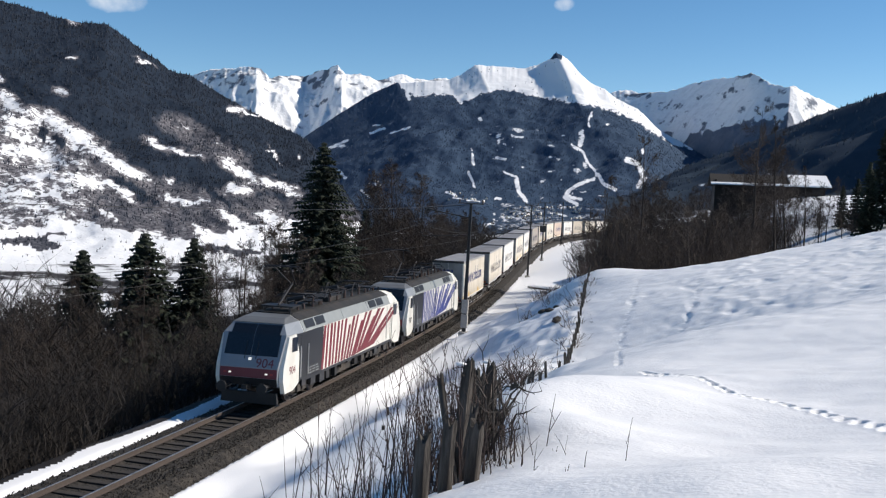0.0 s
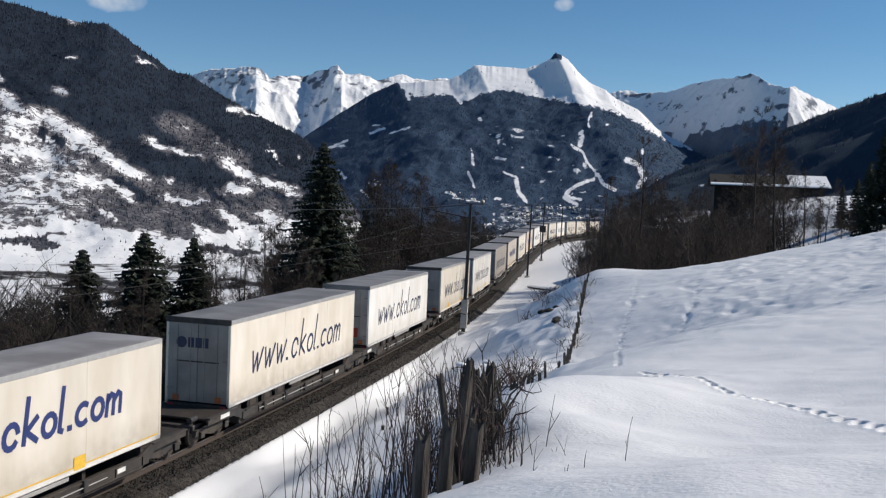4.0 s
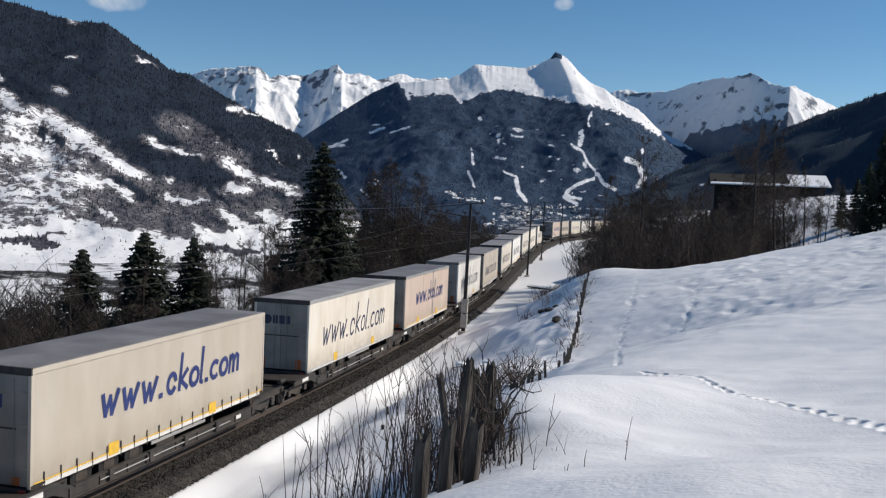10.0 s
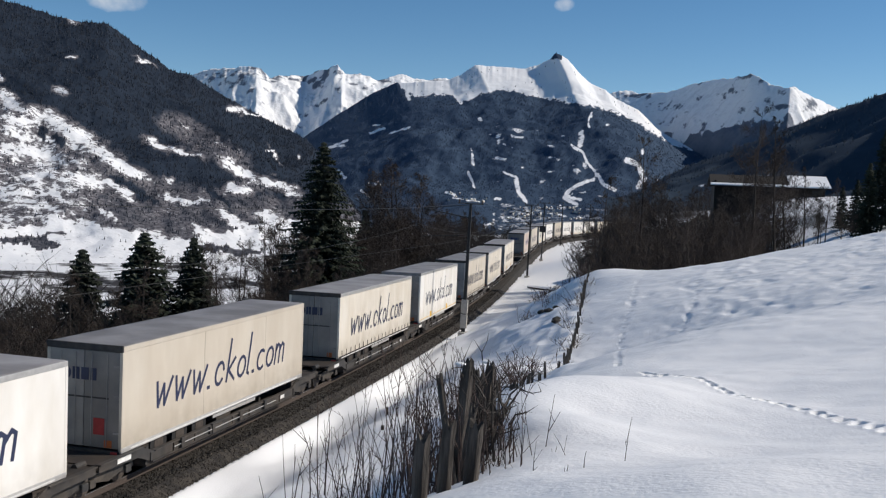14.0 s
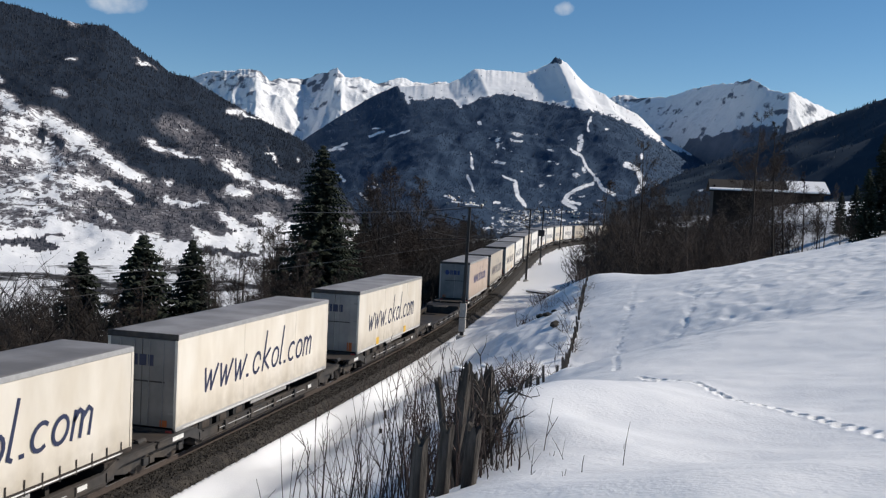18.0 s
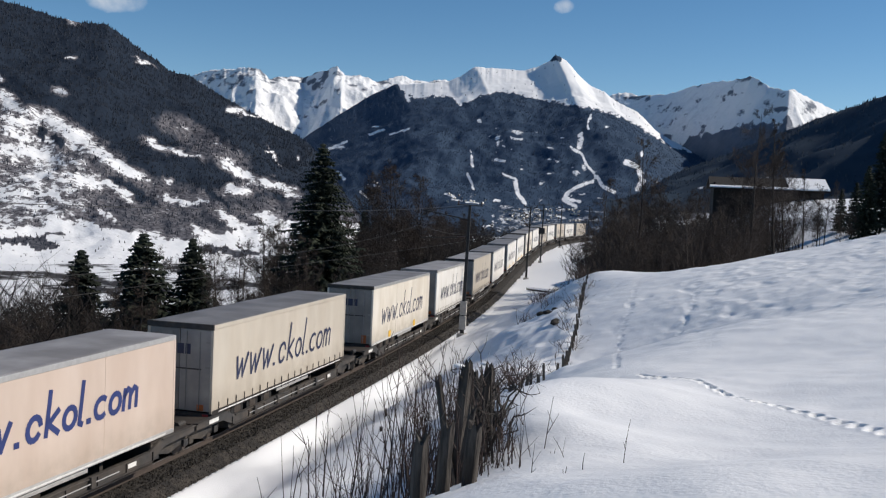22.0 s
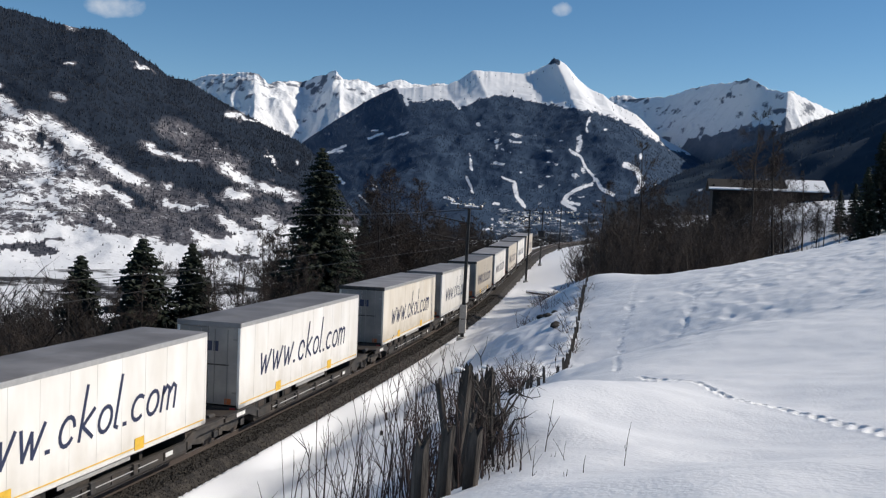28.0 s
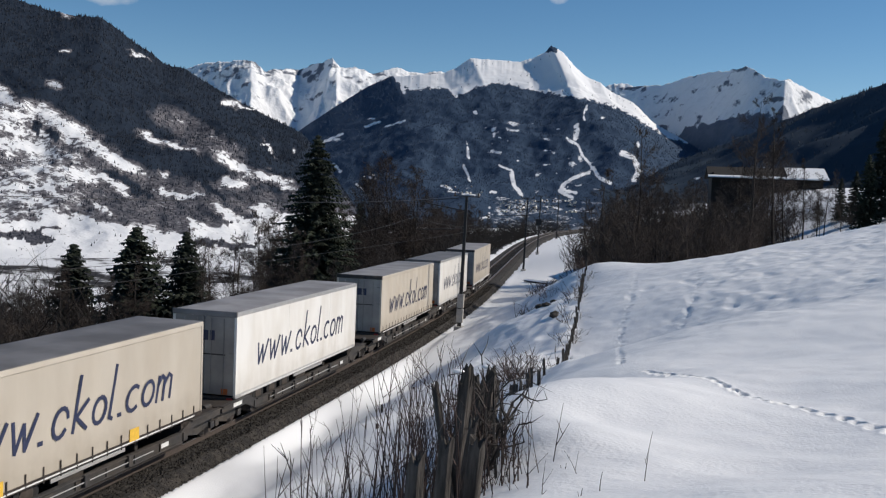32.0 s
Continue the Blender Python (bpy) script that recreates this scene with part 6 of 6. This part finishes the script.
def make_shrubs():
    """Leafless shoots beside the fence on the bank."""
    r = random.Random(31)
    stands = ((26, -.125, .040, 7.6, 12.5, 9, "leafless reddish-brown shoots growing out of snow"),
              (9, .002, .050, 7.4, 9.6, 9, "leafless shoots crowding round old fence posts"),
              (4, .050, .105, 6.2, 8.2, 5, "thin dry stems poking through snow"))
    for count, xa, xb, da, db, stems, label in stands:
        for k in range(count):
            x, d = r.uniform(xa, xb), r.uniform(da, db)
            base = at_view(x, d)
            sh = thing("shrub", label, "shrub", "shrubs by the fence")
            sh.matrix_basis = Matrix.Translation(base)
            top = float(np.interp(x, [-.13, -.107, -.05, 0, .03, .05, .1], [2.6, 2.2, 1.75, 1.52, 1.62, 2.0, 2.4])) * d / 9
            reach = max(.35, EYE[2] - top - base.z)
            for j in range(stems):
                verts, faces = [], []
                q = Vector((r.gauss(0, .28), r.gauss(0, .28), -.15))
                dd = Vector((r.gauss(0, .11), r.gauss(0, .11), 1)).normalized()
                bend = Vector((r.gauss(0, .035), r.gauss(0, .035), 0))
                h = reach * r.uniform(.3, 1.08)
                rad = r.uniform(.005, .011)
                for i in range(7):
                    e = q + dd * (h + .15) / 7
                    tube(verts, faces, q, e, rad * (1 - i * .115), rad * (1 - (i + 1) * .115), 4)
                    if i > 1 and r.random() < .55:
                        a = q.lerp(e, r.random())
                        side = Vector((r.gauss(0, .5), r.gauss(0, .5), r.uniform(.7, 1.4)))
                        t2 = a + side * h * r.uniform(.05, .2)
                        tube(verts, faces, a, t2, rad * .5, rad * .2)
                        if r.random() < .5:
                            m = a.lerp(t2, .5)
                            tube(verts, faces, m, m + Vector((r.gauss(0, .06), r.gauss(0, .06), .12)), rad * .35, rad * .15)
                    dd = (dd + bend + Vector((r.gauss(0, .03), r.gauss(0, .03), .03))).normalized()
                    q = e
                part("shoot", soup("shoot", verts, faces, mat_shoot), None, sh)
    # tangled dark brushwood caught between the posts
    for x, d, tall in ((.045, 8.9, .40), (.052, 9.2, .45), (.058, 9.7, .40)):
        base = at_view(x, d)
        lift = max(.1, EYE[2] - .196 * d - base.z - tall)
        sh = thing("brushwood", "tangled dark dead branches caught between fence posts", "brushwood", "brushwood by the fence")
        sh.matrix_basis = Matrix.Translation(base)
        for j in range(14):
            verts, faces = [], []
            q = Vector((r.gauss(0, .10), r.gauss(0, .10), r.uniform(-.1, .3)))
            e = q + Vector((r.gauss(0, .10), r.gauss(0, .10), lift * r.uniform(.6, 1.1)))
            tube(verts, faces, q, e, .016, .012, 5)
            dd = Vector((r.gauss(0, .6), r.gauss(0, .6), .8)).normalized()
            for i in range(4):
                f = e + dd * tall * r.uniform(.2, .4)
                tube(verts, faces, e, f, .012 - .002 * i, .010 - .002 * i, 4)
                blade(verts, faces, f, f + Vector((r.gauss(0, .12), r.gauss(0, .12), r.uniform(-.05, .2))), .006, r)
                e = f
                dd = (dd + Vector((r.gauss(0, .5), r.gauss(0, .5), r.gauss(-.1, .4)))).normalized()
            part("branch", soup("branch", verts, faces, mat_post), None, sh)
    for x, d in ((.083, 31), (.088, 32), (.093, 33.5), (.079, 33), (.090, 52), (.097, 55), (.1285, 36), (.136, 41), (.1405, 45), (.144, 49), (.1465, 53), (.149, 57), (.151, 62), (.1485, 60),
                 (.118, 58), (.112, 62), (.121, 66), (.105, 60), (.134, 66)):
        base = at_view(x, d, -.35 if d > 34 else 0)
        sh = thing("shrub", "dark leafless bush half buried in snow", "shrub", "bushes in the hollow")
        sh.matrix_basis = Matrix.Translation(base)
        for j in range(16):
            verts, faces = [], []
            q = Vector((r.gauss(0, .25), r.gauss(0, .25), -.15))
            dd = Vector((r.gauss(0, .55), r.gauss(0, .55), .9)).normalized()
            for i in range(3):
                e = q + dd * r.uniform(.25, .5)
                tube(verts, faces, q, e, .018 - .004 * i, .014 - .004 * i)
                for w in range(3):
                    a = q.lerp(e, r.random())
                    blade(verts, faces, a, a + Vector((r.gauss(0, .3), r.gauss(0, .3), r.uniform(.1, .4))), .010, r)
                q = e
                dd = (dd + Vector((r.gauss(0, .2), r.gauss(0, .2), 0))).normalized()
            part("shoot", soup("shoot", verts, faces, mat_shoot), None, sh)


make_shrubs()


# ---- fence ----
def build_post(seed, h, rad):
    """A split, weathered post: an uneven, grooved section and a splintered top."""
    r = random.Random(seed)
    verts, faces = [], []
    n, rings = 12, 9
    groove = [r.uniform(.72, 1.16) for k in range(n)]
    spike = [r.choice((r.uniform(-.16, -.04), r.uniform(-.03, .05))) * min(1, h) for k in range(n)]
    bend = r.uniform(-.05, .05)
    flat = r.uniform(.62, .95)
    for i in range(rings):
        f = i / (rings - 1)
        z = -.5 + (h + .5) * f
        for k in range(n):
            t = 6.283 * k / n
            q = rad * groove[k] * (1 + r.uniform(-.06, .06)) * (1.06 - .16 * f)
            verts.append((q * math.cos(t) + bend * math.sin(f * 3.1) * rad * 6, q * flat * math.sin(t), z + (spike[k] if i == rings - 1 else 0)))
    for i in range(rings - 1):
        for k in range(n):
            a, b = i * n + k, i * n + (k + 1) % n
            faces.append((a, b, b + n, a + n))
    c = len(verts)
    verts.append((0, 0, h - .10 * min(1, h)))
    faces += [(c - n + k, c - n + (k + 1) % n, c) for k in range(n)]
    return soup("post", verts, faces, mat_post, False)


def make_fence():
    f = thing("wooden_fence", "weathered grey wooden posts of an old wire fence in snow", "fence")
    r = random.Random(4)
    # bearing, distance, how far the top lies below eye level (in thousandths of the distance), thickness, lean
    posts = [(-.0130, 7.0, 286, .070, 0), (.0237, 8.3, 184, .062, 4), (.0364, 8.7, 182, .05, -3), (.0505, 9.6, 181, .055, 3), (.0595, 10.8, 187, .05, -2), (.062, 13.5, 196, .05, 0),
             (.0795, 17, 200, .06, 2), (.089, 20, 200, .05, -3), (.0942, 22, 202, .05, 4), (.106, 26, 204, .06, 0), (.131, 35, 172, .06, 1), (.1367, 39, 159, .06, 3), (.1425, 43, 139, .08, -2),
             (.1455, 47, 120, .06, 2), (.1475, 51, 103, .06, 3), (.149, 55, 92, .06, -3), (.1525, 60, 81, .06, 2),
             (.0126, 7.3, 243, .062, 2), (.0378, 7.4, 250, .070, 5), (.0195, 8.2, 196, .045, -12), (.045, 9.4, 196, .04, 6), (.0285, 8.0, 224, .04, 9), (.057, 10.6, 193, .045, -7), (.041, 9.2, 190, .05, 2)]
    # the stretch along the hollow stands close-set and crooked
    run = posts[10:17]
    for (xa, da, ba, _, _), (xb, db, bb, _, _) in zip(run, run[1:]):
        for g in (.25, .5, .75):
            posts.append((xa + (xb - xa) * g + r.uniform(-.0008, .0008), da + (db - da) * g, ba + (bb - ba) * g + r.uniform(-1, 7), r.uniform(.05, .085), r.uniform(-7, 7)))
    for k in range(5):
        posts.append((r.uniform(.024, .052), r.uniform(8.6, 10.6), r.uniform(186, 206), r.uniform(.03, .05), r.uniform(-9, 9)))
    for x, d, below, rad in ((.0795, 16.4, 205, .05), (.0845, 18.5, 206, .04), (.0915, 20.8, 205, .045), (.099, 23.5, 203, .05), (.112, 29, 196, .05), (.125, 33, 187, .05)):
        posts.append((x, d, below, rad, r.uniform(-5, 5)))
    tops = []
    for i, (x, d, below, rad, lean) in enumerate(posts):
        p = at_view(x, d)
        top = EYE[2] - below * d / 1000
        h = max(.5, top - p.z)
        ob = part("post", build_post(i, h, rad * (.95 if i in (1, 2, 3, 17, 18) else .85)), None, f, "split grey weathered post")
        ob.matrix_basis = Matrix.Translation(p) @ pose(0, 0, 0, lean * .6, lean)
        tops.append((p, h))
    for k in range(16):
        for level in (.55, .85):
            a = tops[k][0] + Vector((0, 0, tops[k][1] * level))
            b = tops[k + 1][0] + Vector((0, 0, tops[k + 1][1] * level))
            m = a.lerp(b, .5) - Vector((0, 0, .05))
            bm = B()
            rod(bm, a, m, .0022, n=4)
            rod(bm, m, b, .0022, n=4)
            part("wire", bm, mat_wire, f)
    # snow caps and a stub with a snow hat
    for i in (1, 3):
        p, h = tops[i]
        cap = B()
        bmesh.ops.create_icosphere(cap, subdivisions=2, radius=.05, matrix=Matrix.Translation(p + Vector((-.01, .01, h - .005))) @ Matrix.Diagonal((1.0, .8, .35, 1)))
        part("snow_cap", cap, mat_snow, f, "small cap of snow", True)
    return f


make_fence()


# ---- overhead line ----
MASTS = [-6.0, 54.5, 113.0, 147.5, 197.5, 250.0, 305.0]


def make_masts():
    for k, s in enumerate(MASTS):
        p = on_track(s, 3.35)
        p.z = float(ground_z(np.array([p.x]), np.array([p.y]))[0])
        rail = on_track(s).z
        m = thing("overhead_line_mast", "slender dark steel mast of a railway overhead line", "mast", "overhead line masts")
        h = float(np.interp(s, TS, _h))
        m.matrix_basis = Matrix.Translation(p) @ pose(0, 0, 0, 0, 1.3, -math.degrees(h))
        up = rail + 8.9 - p.z
        part("foundation", box(B(), -.32, .32, -.32, .32, -.6, .18, .04), mat_concrete, m, "concrete foundation block")
        bm = B()
        for a, b in ((-.13, -.10), (.10, .13)):
            prism(bm, [(a, .1), (b, .1), (b * .62, up), (a * .62, up)], "y", -.09, .09)
        prism(bm, [(-.125, .1), (.125, .1), (.075, up), (-.075, up)], "y", -.045, .045)
        for j in range(12):
            z0 = .3 + j * (up - .6) / 12
            rod(bm, (-.1, 0, z0), (.1, 0, z0 + (up - .6) / 12), .018, n=5)
        part("pole", bm, mat_steel, m)
        if k == 1:
            part("sheathing", box(B(), -.22, .22, -.14, .14, 1.45, 2.40, .01), mat_concrete, m, "pale grey panel on the mast")
            part("sheathing", box(B(), -.22, .22, -.14, .14, .45, 1.38, .01), mat_concrete, m, "pale grey panel on the mast")
        arm = part("cantilever", rod(B(), (-.05, 0, up - 1.0), (-3.2, 0, up - .55), .035), mat_steel, m)
        part("stay", rod(B(), (-.05, 0, up - .1), (-3.1, 0, up - .5), .018, n=6), mat_steel, arm)
        part("registration_arm", rod(B(), (-.05, 0, up - 2.2), (-3.3, 0, up - 2.45), .03), mat_steel, arm)
        for z in (up - 1.0, up - 2.2):
            part("insulator", rod(B(), (-.2, 0, z - .02), (-.65, 0, z - .05), .07, n=8), mat_insul, arm)
        part("top_arm", rod(B(), (-.9, 0, up - .02), (.9, 0, up - .02), .03), mat_steel, m)
        for x in (-.8, .8):
            part("top_insulator", rod(B(), (x, 0, up), (x, 0, up + .25), .05, n=8), mat_insul, m)
    # wires along the line
    for name, side, up, sag, r in (("contact_wire", 0, 5.75, 0, .007), ("messenger_wire", 0, 7.35, 1.1, .007), ("feeder_wire", 4.15, 9.1, .7, .007)):
        w = thing(name, "thin dark overhead wire above the railway line", "overhead wire", "overhead wires")
        for a, b in zip(MASTS, MASTS[1:]):
            verts, faces = [], []
            for j in range(13):
                f = j / 12
                q = on_track(a + (b - a) * f, side, up - sag * 4 * f * (1 - f))
                verts += [(q.x - r, q.y, q.z - r), (q.x + r, q.y, q.z - r), (q.x, q.y, q.z + r)]
                if j:
                    i = len(verts) - 6
                    faces += [(i + m, i + (m + 1) % 3, i + 3 + (m + 1) % 3, i + 3 + m) for m in range(3)]
            part("span", soup("span", verts, faces, mat_wire), None, w)
            if name == "messenger_wire":
                for j in range(1, 8):
                    f = j / 8
                    part("dropper", rod(B(), on_track(a + (b - a) * f, 0, 5.75), on_track(a + (b - a) * f, 0, up - sag * 4 * f * (1 - f)), .004, n=4), mat_wire, w)


make_masts()


def make_signal():
    p = on_track(143.5, 3.6)
    p.z = float(ground_z(np.array([p.x]), np.array([p.y]))[0])
    s = thing("railway_signal", "black railway signal board on a post", "railway signal")
    s.matrix_basis = Matrix.Translation(p)
    part("signal_post", rod(B(), (0, 0, -.4), (0, 0, 5.6), .07), mat_steel, s)
    part("signal_board", box(B(), -.5, .5, -.08, .08, 4.6, 5.6, .05), mat_black, s, "black square board")
    part("signal_base", box(B(), -.25, .25, -.25, .25, -.6, .15), mat_concrete, s)


make_signal()


def make_bits():
    """Small things on the snow beside the line."""
    r = random.Random(61)
    pile = thing("log_pile", "dark logs under snow beside the line", "log pile")
    p = at_view(.106, 108)
    pile.matrix_basis = Matrix.Translation(p) @ pose(0, 0, 0, 0, 0, -30) @ Matrix.Scale(.75, 4)
    for k in range(5):
        part("log", rod(B(), (-2.6 + r.uniform(-.3, .3), k * .32 - .6, .2), (2.8 + r.uniform(-.4, .4), k * .32 - .6, .12), .17, .14, 9), mat_bark, pile)
    top = B()
    prism(top, [(-.85, .22), (.85, .20), (.6, .30), (.3, .42), (-.45, .44), (-.8, .32)], "x", -2.5, 2.6)
    part("snow", top, mat_snow, pile, "snow lying on the logs")
    for x, d, h in ((-.052, 37, .34), (-.056, 33, .16), (-.020, 41, .22), (-.232, 26, .2)):
        q = at_view(x, d)
        ob = tagged(new("tree_stump", build_post(int(d * 7), h, .055)), "small dark stump poking out of snow", "stump", "stumps on the bank")
        ob.matrix_basis = Matrix.Translation(q)
    for k in range(5):
        x, d = r.uniform(.10, .135), r.uniform(40, 56)
        q = at_view(x, d)
        bm = B()
        bmesh.ops.create_icosphere(bm, subdivisions=2, radius=.22)
        for v in bm.verts:
            v.co *= r.uniform(.75, 1.2)
        ob = tagged(new("rock", mesh_of(bm, "rock", True)), "dark stone half buried in snow", "rock", "rocks on the bank")
        ob.data.materials.append(mat_stone)
        ob.matrix_basis = Matrix.LocRotScale(q, Euler((0, 0, k)), (1.3, .9, .7))


make_bits()


# ---- buildings ----
mat_wall = material("house_plaster", (0.62, 0.58, 0.50), 0.85, vary=0.1, scale=0.6, per_object=0.25)
mat_house_wood = material("house_timber", (0.10, 0.07, 0.05), 0.85, vary=0.2, scale=1.5, per_object=0.3)


def make_barn():
    b = thing("barn", "long dark timber barn with a snow-patched roof", "barn")
    p = at_view(.334, 112)
    p.z = 8.2
    b.matrix_basis = Matrix.Translation(p) @ pose(0, 0, 0, 0, 0, 17.0 - 12)
    L, D, H = 12.2, 6.0, 2.45
    part("wall", box(B(), -L / 2, L / 2, 0, .18, -2.0, H), mat_barn, b, "dark board wall")
    part("wall", box(B(), -L / 2, L / 2, D - .18, D, -2.0, H), mat_barn, b)
    for x in (-L / 2, L / 2 - .18):
        part("wall", box(B(), x, x + .18, .18, D - .18, -2.0, H + .6), mat_barn, b)
    for x in (-4, -1.2, 1.6, 4.4):
        part("post", box(B(), x - .1, x + .1, -.12, -.02, -2.0, H), mat_barn, b)
    # no hole in the wall: a black plate paints the doorway's dark inside
    part("opening", box(B(), 4.7, 5.8, -.03, .0, .2, 2.2), mat_black, b, "black plate for the unlit inside of a doorway")
    roof = B()
    prism(roof, [(-.9, H - .15), (D / 2, H + 1.15), (D + .9, H - .15), (D + .9, H + .0), (D / 2, H + 1.32), (-.9, H + .0)], "x", -L / 2 - .5, L / 2 + .5)
    part("roof", roof, mat_barn, b, "dark brown roof")
    sn = B()
    prism(sn, [(-.95, H + .01), (-.55, H + .19), (-.55, H + .30), (-.92, H + .14)], "x", -L / 2 - .5, L / 2 + .5)
    part("snow", sn, mat_snow, b, "strip of snow along the eaves")
    sn = B()
    prism(sn, [(-.9, H + .02), (D / 2, H + 1.33), (D / 2, H + 1.45), (-.9, H + .16)], "x", 2.2, L / 2 + .5)
    part("snow", sn, mat_snow, b, "snow on the roof")


make_barn()


def build_house(w, l, h, wood):
    t = new("house")
    part("wall", box(B(), -w / 2, w / 2, -l / 2, l / 2, -4, h), mat_house_wood if wood else mat_wall, t)
    part("gable", prism(B(), [(-w / 2, h), (w / 2, h), (0, h + w * .32)], "y", -l / 2 + .1, l / 2 - .1), mat_house_wood, t)
    for s in (-1, 1):
        part("roof", prism(B(), [(s * (w / 2 + .9), h - .3), (0, h + w * .32 + .15), (0, h + w * .32 + .6), (s * (w / 2 + .9), h + .15)], "y", -l / 2 - .8, l / 2 + .8), mat_snow, t, "snow-covered roof")
    for z in ((1.2, 4.0) if h > 5 else (1.2,)):
        for x in (-w * .28, 0, w * .28):
            part("window", box(B(), x - .5, x + .5, -l / 2 - .05, -l / 2 + .02, z, z + 1.3), mat_glass, t)
    return t


def make_village():
    r = random.Random(8)
    dg = bpy.context.evaluated_depsgraph_get()
    hill_ob = bpy.data.objects["mountain_middle"]
    kinds = [tagged(build_house(w, l, h, wd), "far-off village house with a snow-covered roof", "house") for w, l, h, wd in ((11, 14, 6.5, False), (10, 12, 5.5, True), (16, 24, 9, False))]
    used = set()

    def put(az, el):
        a, e = radians(az), radians(el)
        way = Vector((math.sin(a) * math.cos(e), math.cos(a) * math.cos(e), math.sin(e)))
        hit, place, *_ = hill_ob.evaluated_get(dg).ray_cast(Vector(EYE), way)
        if not hit:
            return
        k = r.randrange(3)
        ob = kinds[k] if k not in used else copy_thing(kinds[k], Matrix())
        used.add(k)
        sc = r.uniform(.24, .42)
        ob.matrix_basis = Matrix.LocRotScale(place + Vector((0, 0, 1)), Euler((0, 0, r.uniform(-.6, .9))), (sc, sc, sc))
        ob["group"] = "village in the valley"
    for i in range(70):
        az = r.uniform(-13.6, -9.0)
        put(az, r.uniform(-1.75, -1.0) + .04 * (az + 11))
    for i in range(14):
        put(r.uniform(-16.9, -14.3), r.uniform(-.9, -.35))
    for i in range(6):
        put(r.uniform(-21.6, -20.8), r.uniform(-.1, .15))
    for k in range(3):
        if k not in used:
            kinds[k].matrix_basis = Matrix.Translation((0, 2600, FLOOR))


make_village()


# ---- clouds ----
def make_cloud(az, el, wide, tall, seed):
    r = random.Random(seed)
    m = bpy.data.materials.get("cloud") or bpy.data.materials.new("cloud")
    if not m.use_nodes:
        m.use_nodes = True
        n, l = m.node_tree.nodes, m.node_tree.links
        n.remove(n["Principled BSDF"])
        # the cloud glows by emission, in place of sunlight falling on it
        em = n.new("ShaderNodeEmission")
        em.inputs[0].default_value = (0.86, 0.90, 0.96, 1)
        em.inputs[1].default_value = 0.85
        tr = n.new("ShaderNodeBsdfTransparent")
        mix = n.new("ShaderNodeMixShader")
        co = n.new("ShaderNodeTexCoord")
        nz = n.new("ShaderNodeTexNoise")
        nz.inputs["Scale"].default_value = 0.012
        nz.inputs["Detail"].default_value = 7
        l.new(co.outputs["Object"], nz.inputs["Vector"])
        at = n.new("ShaderNodeAttribute")
        at.attribute_name = "edge"
        sub = n.new("ShaderNodeMath")
        sub.operation = "MULTIPLY_ADD"
        l.new(nz.outputs["Fac"], sub.inputs[0])
        sub.inputs[1].default_value = 1.6
        l.new(at.outputs["Fac"], sub.inputs[2])
        mr = n.new("ShaderNodeMapRange")
        mr.inputs["From Min"].default_value, mr.inputs["From Max"].default_value = 0.35, 1.75
        l.new(sub.outputs[0], mr.inputs["Value"])
        l.new(mr.outputs[0], mix.inputs[0])
        l.new(tr.outputs[0], mix.inputs[1])
        l.new(em.outputs[0], mix.inputs[2])
        l.new(mix.outputs[0], n["Material Output"].inputs["Surface"])
    d = 4800
    c = Vector((EYE[0] + math.sin(radians(az)) * d, EYE[1] + math.cos(radians(az)) * d, EYE[2] + d * math.tan(radians(el))))
    verts, faces, edge = [], [], []
    n = 24
    for i in range(n + 1):
        for j in range(n + 1):
            u, v = i / n * 2 - 1, j / n * 2 - 1
            verts.append((u * wide, 30 * (1 - u * u) * (1 - v * v), v * tall))
            edge.append(-1.5 * (u * u + v * v) + .30 + .05 * r.random())
    for i in range(n):
        for j in range(n):
            a = i * (n + 1) + j
            faces.append((a, a + n + 1, a + n + 2, a + 1))
    me = soup("cloud", verts, faces, m, True)
    at = me.attributes.new("edge", "FLOAT", "POINT")
    at.data.foreach_set("value", edge)
    ob = new("cloud", me)
    ob.matrix_basis = Matrix.Translation(c) @ pose(0, 0, 0, 0, 0, -az)
    ob.visible_shadow = False
    tagged(ob, "small white fair-weather cloud in a blue sky", "cloud", kind="structure")


make_cloud(-36.0, 9.55, 190, 75, 1)
make_cloud(-10.45, 10.75, 75, 50, 2)


# ---- many small pieces, last ----
def make_sleepers():
    me = mesh_of(box(B(), -1.25, 1.25, -.13, .13, -.36, -.205, .012), "sleeper")
    me.materials.append(mat_sleeper)
    for s in np.arange(-6, 170, 0.62):
        ob = new("sleeper", me)
        ob.parent = track
        ob.matrix_basis = chord_pose(s - 2.5, 5.0) @ pose(random.uniform(-.02, .02), 2.5, random.uniform(-.01, .01), 0, 0, random.uniform(-.6, .6))
    ballast_stones()


make_sleepers()


def motions():
    """The train runs towards the camera at about 16 m/s, slowly gathering speed."""
    for ob, off, length in TRAIN:
        rows = []
        for k in range(33):
            s = START + off - travelled(k)
            rows.append((k, chord_pose(s, length)))
        walk(ob, rows)


motions()
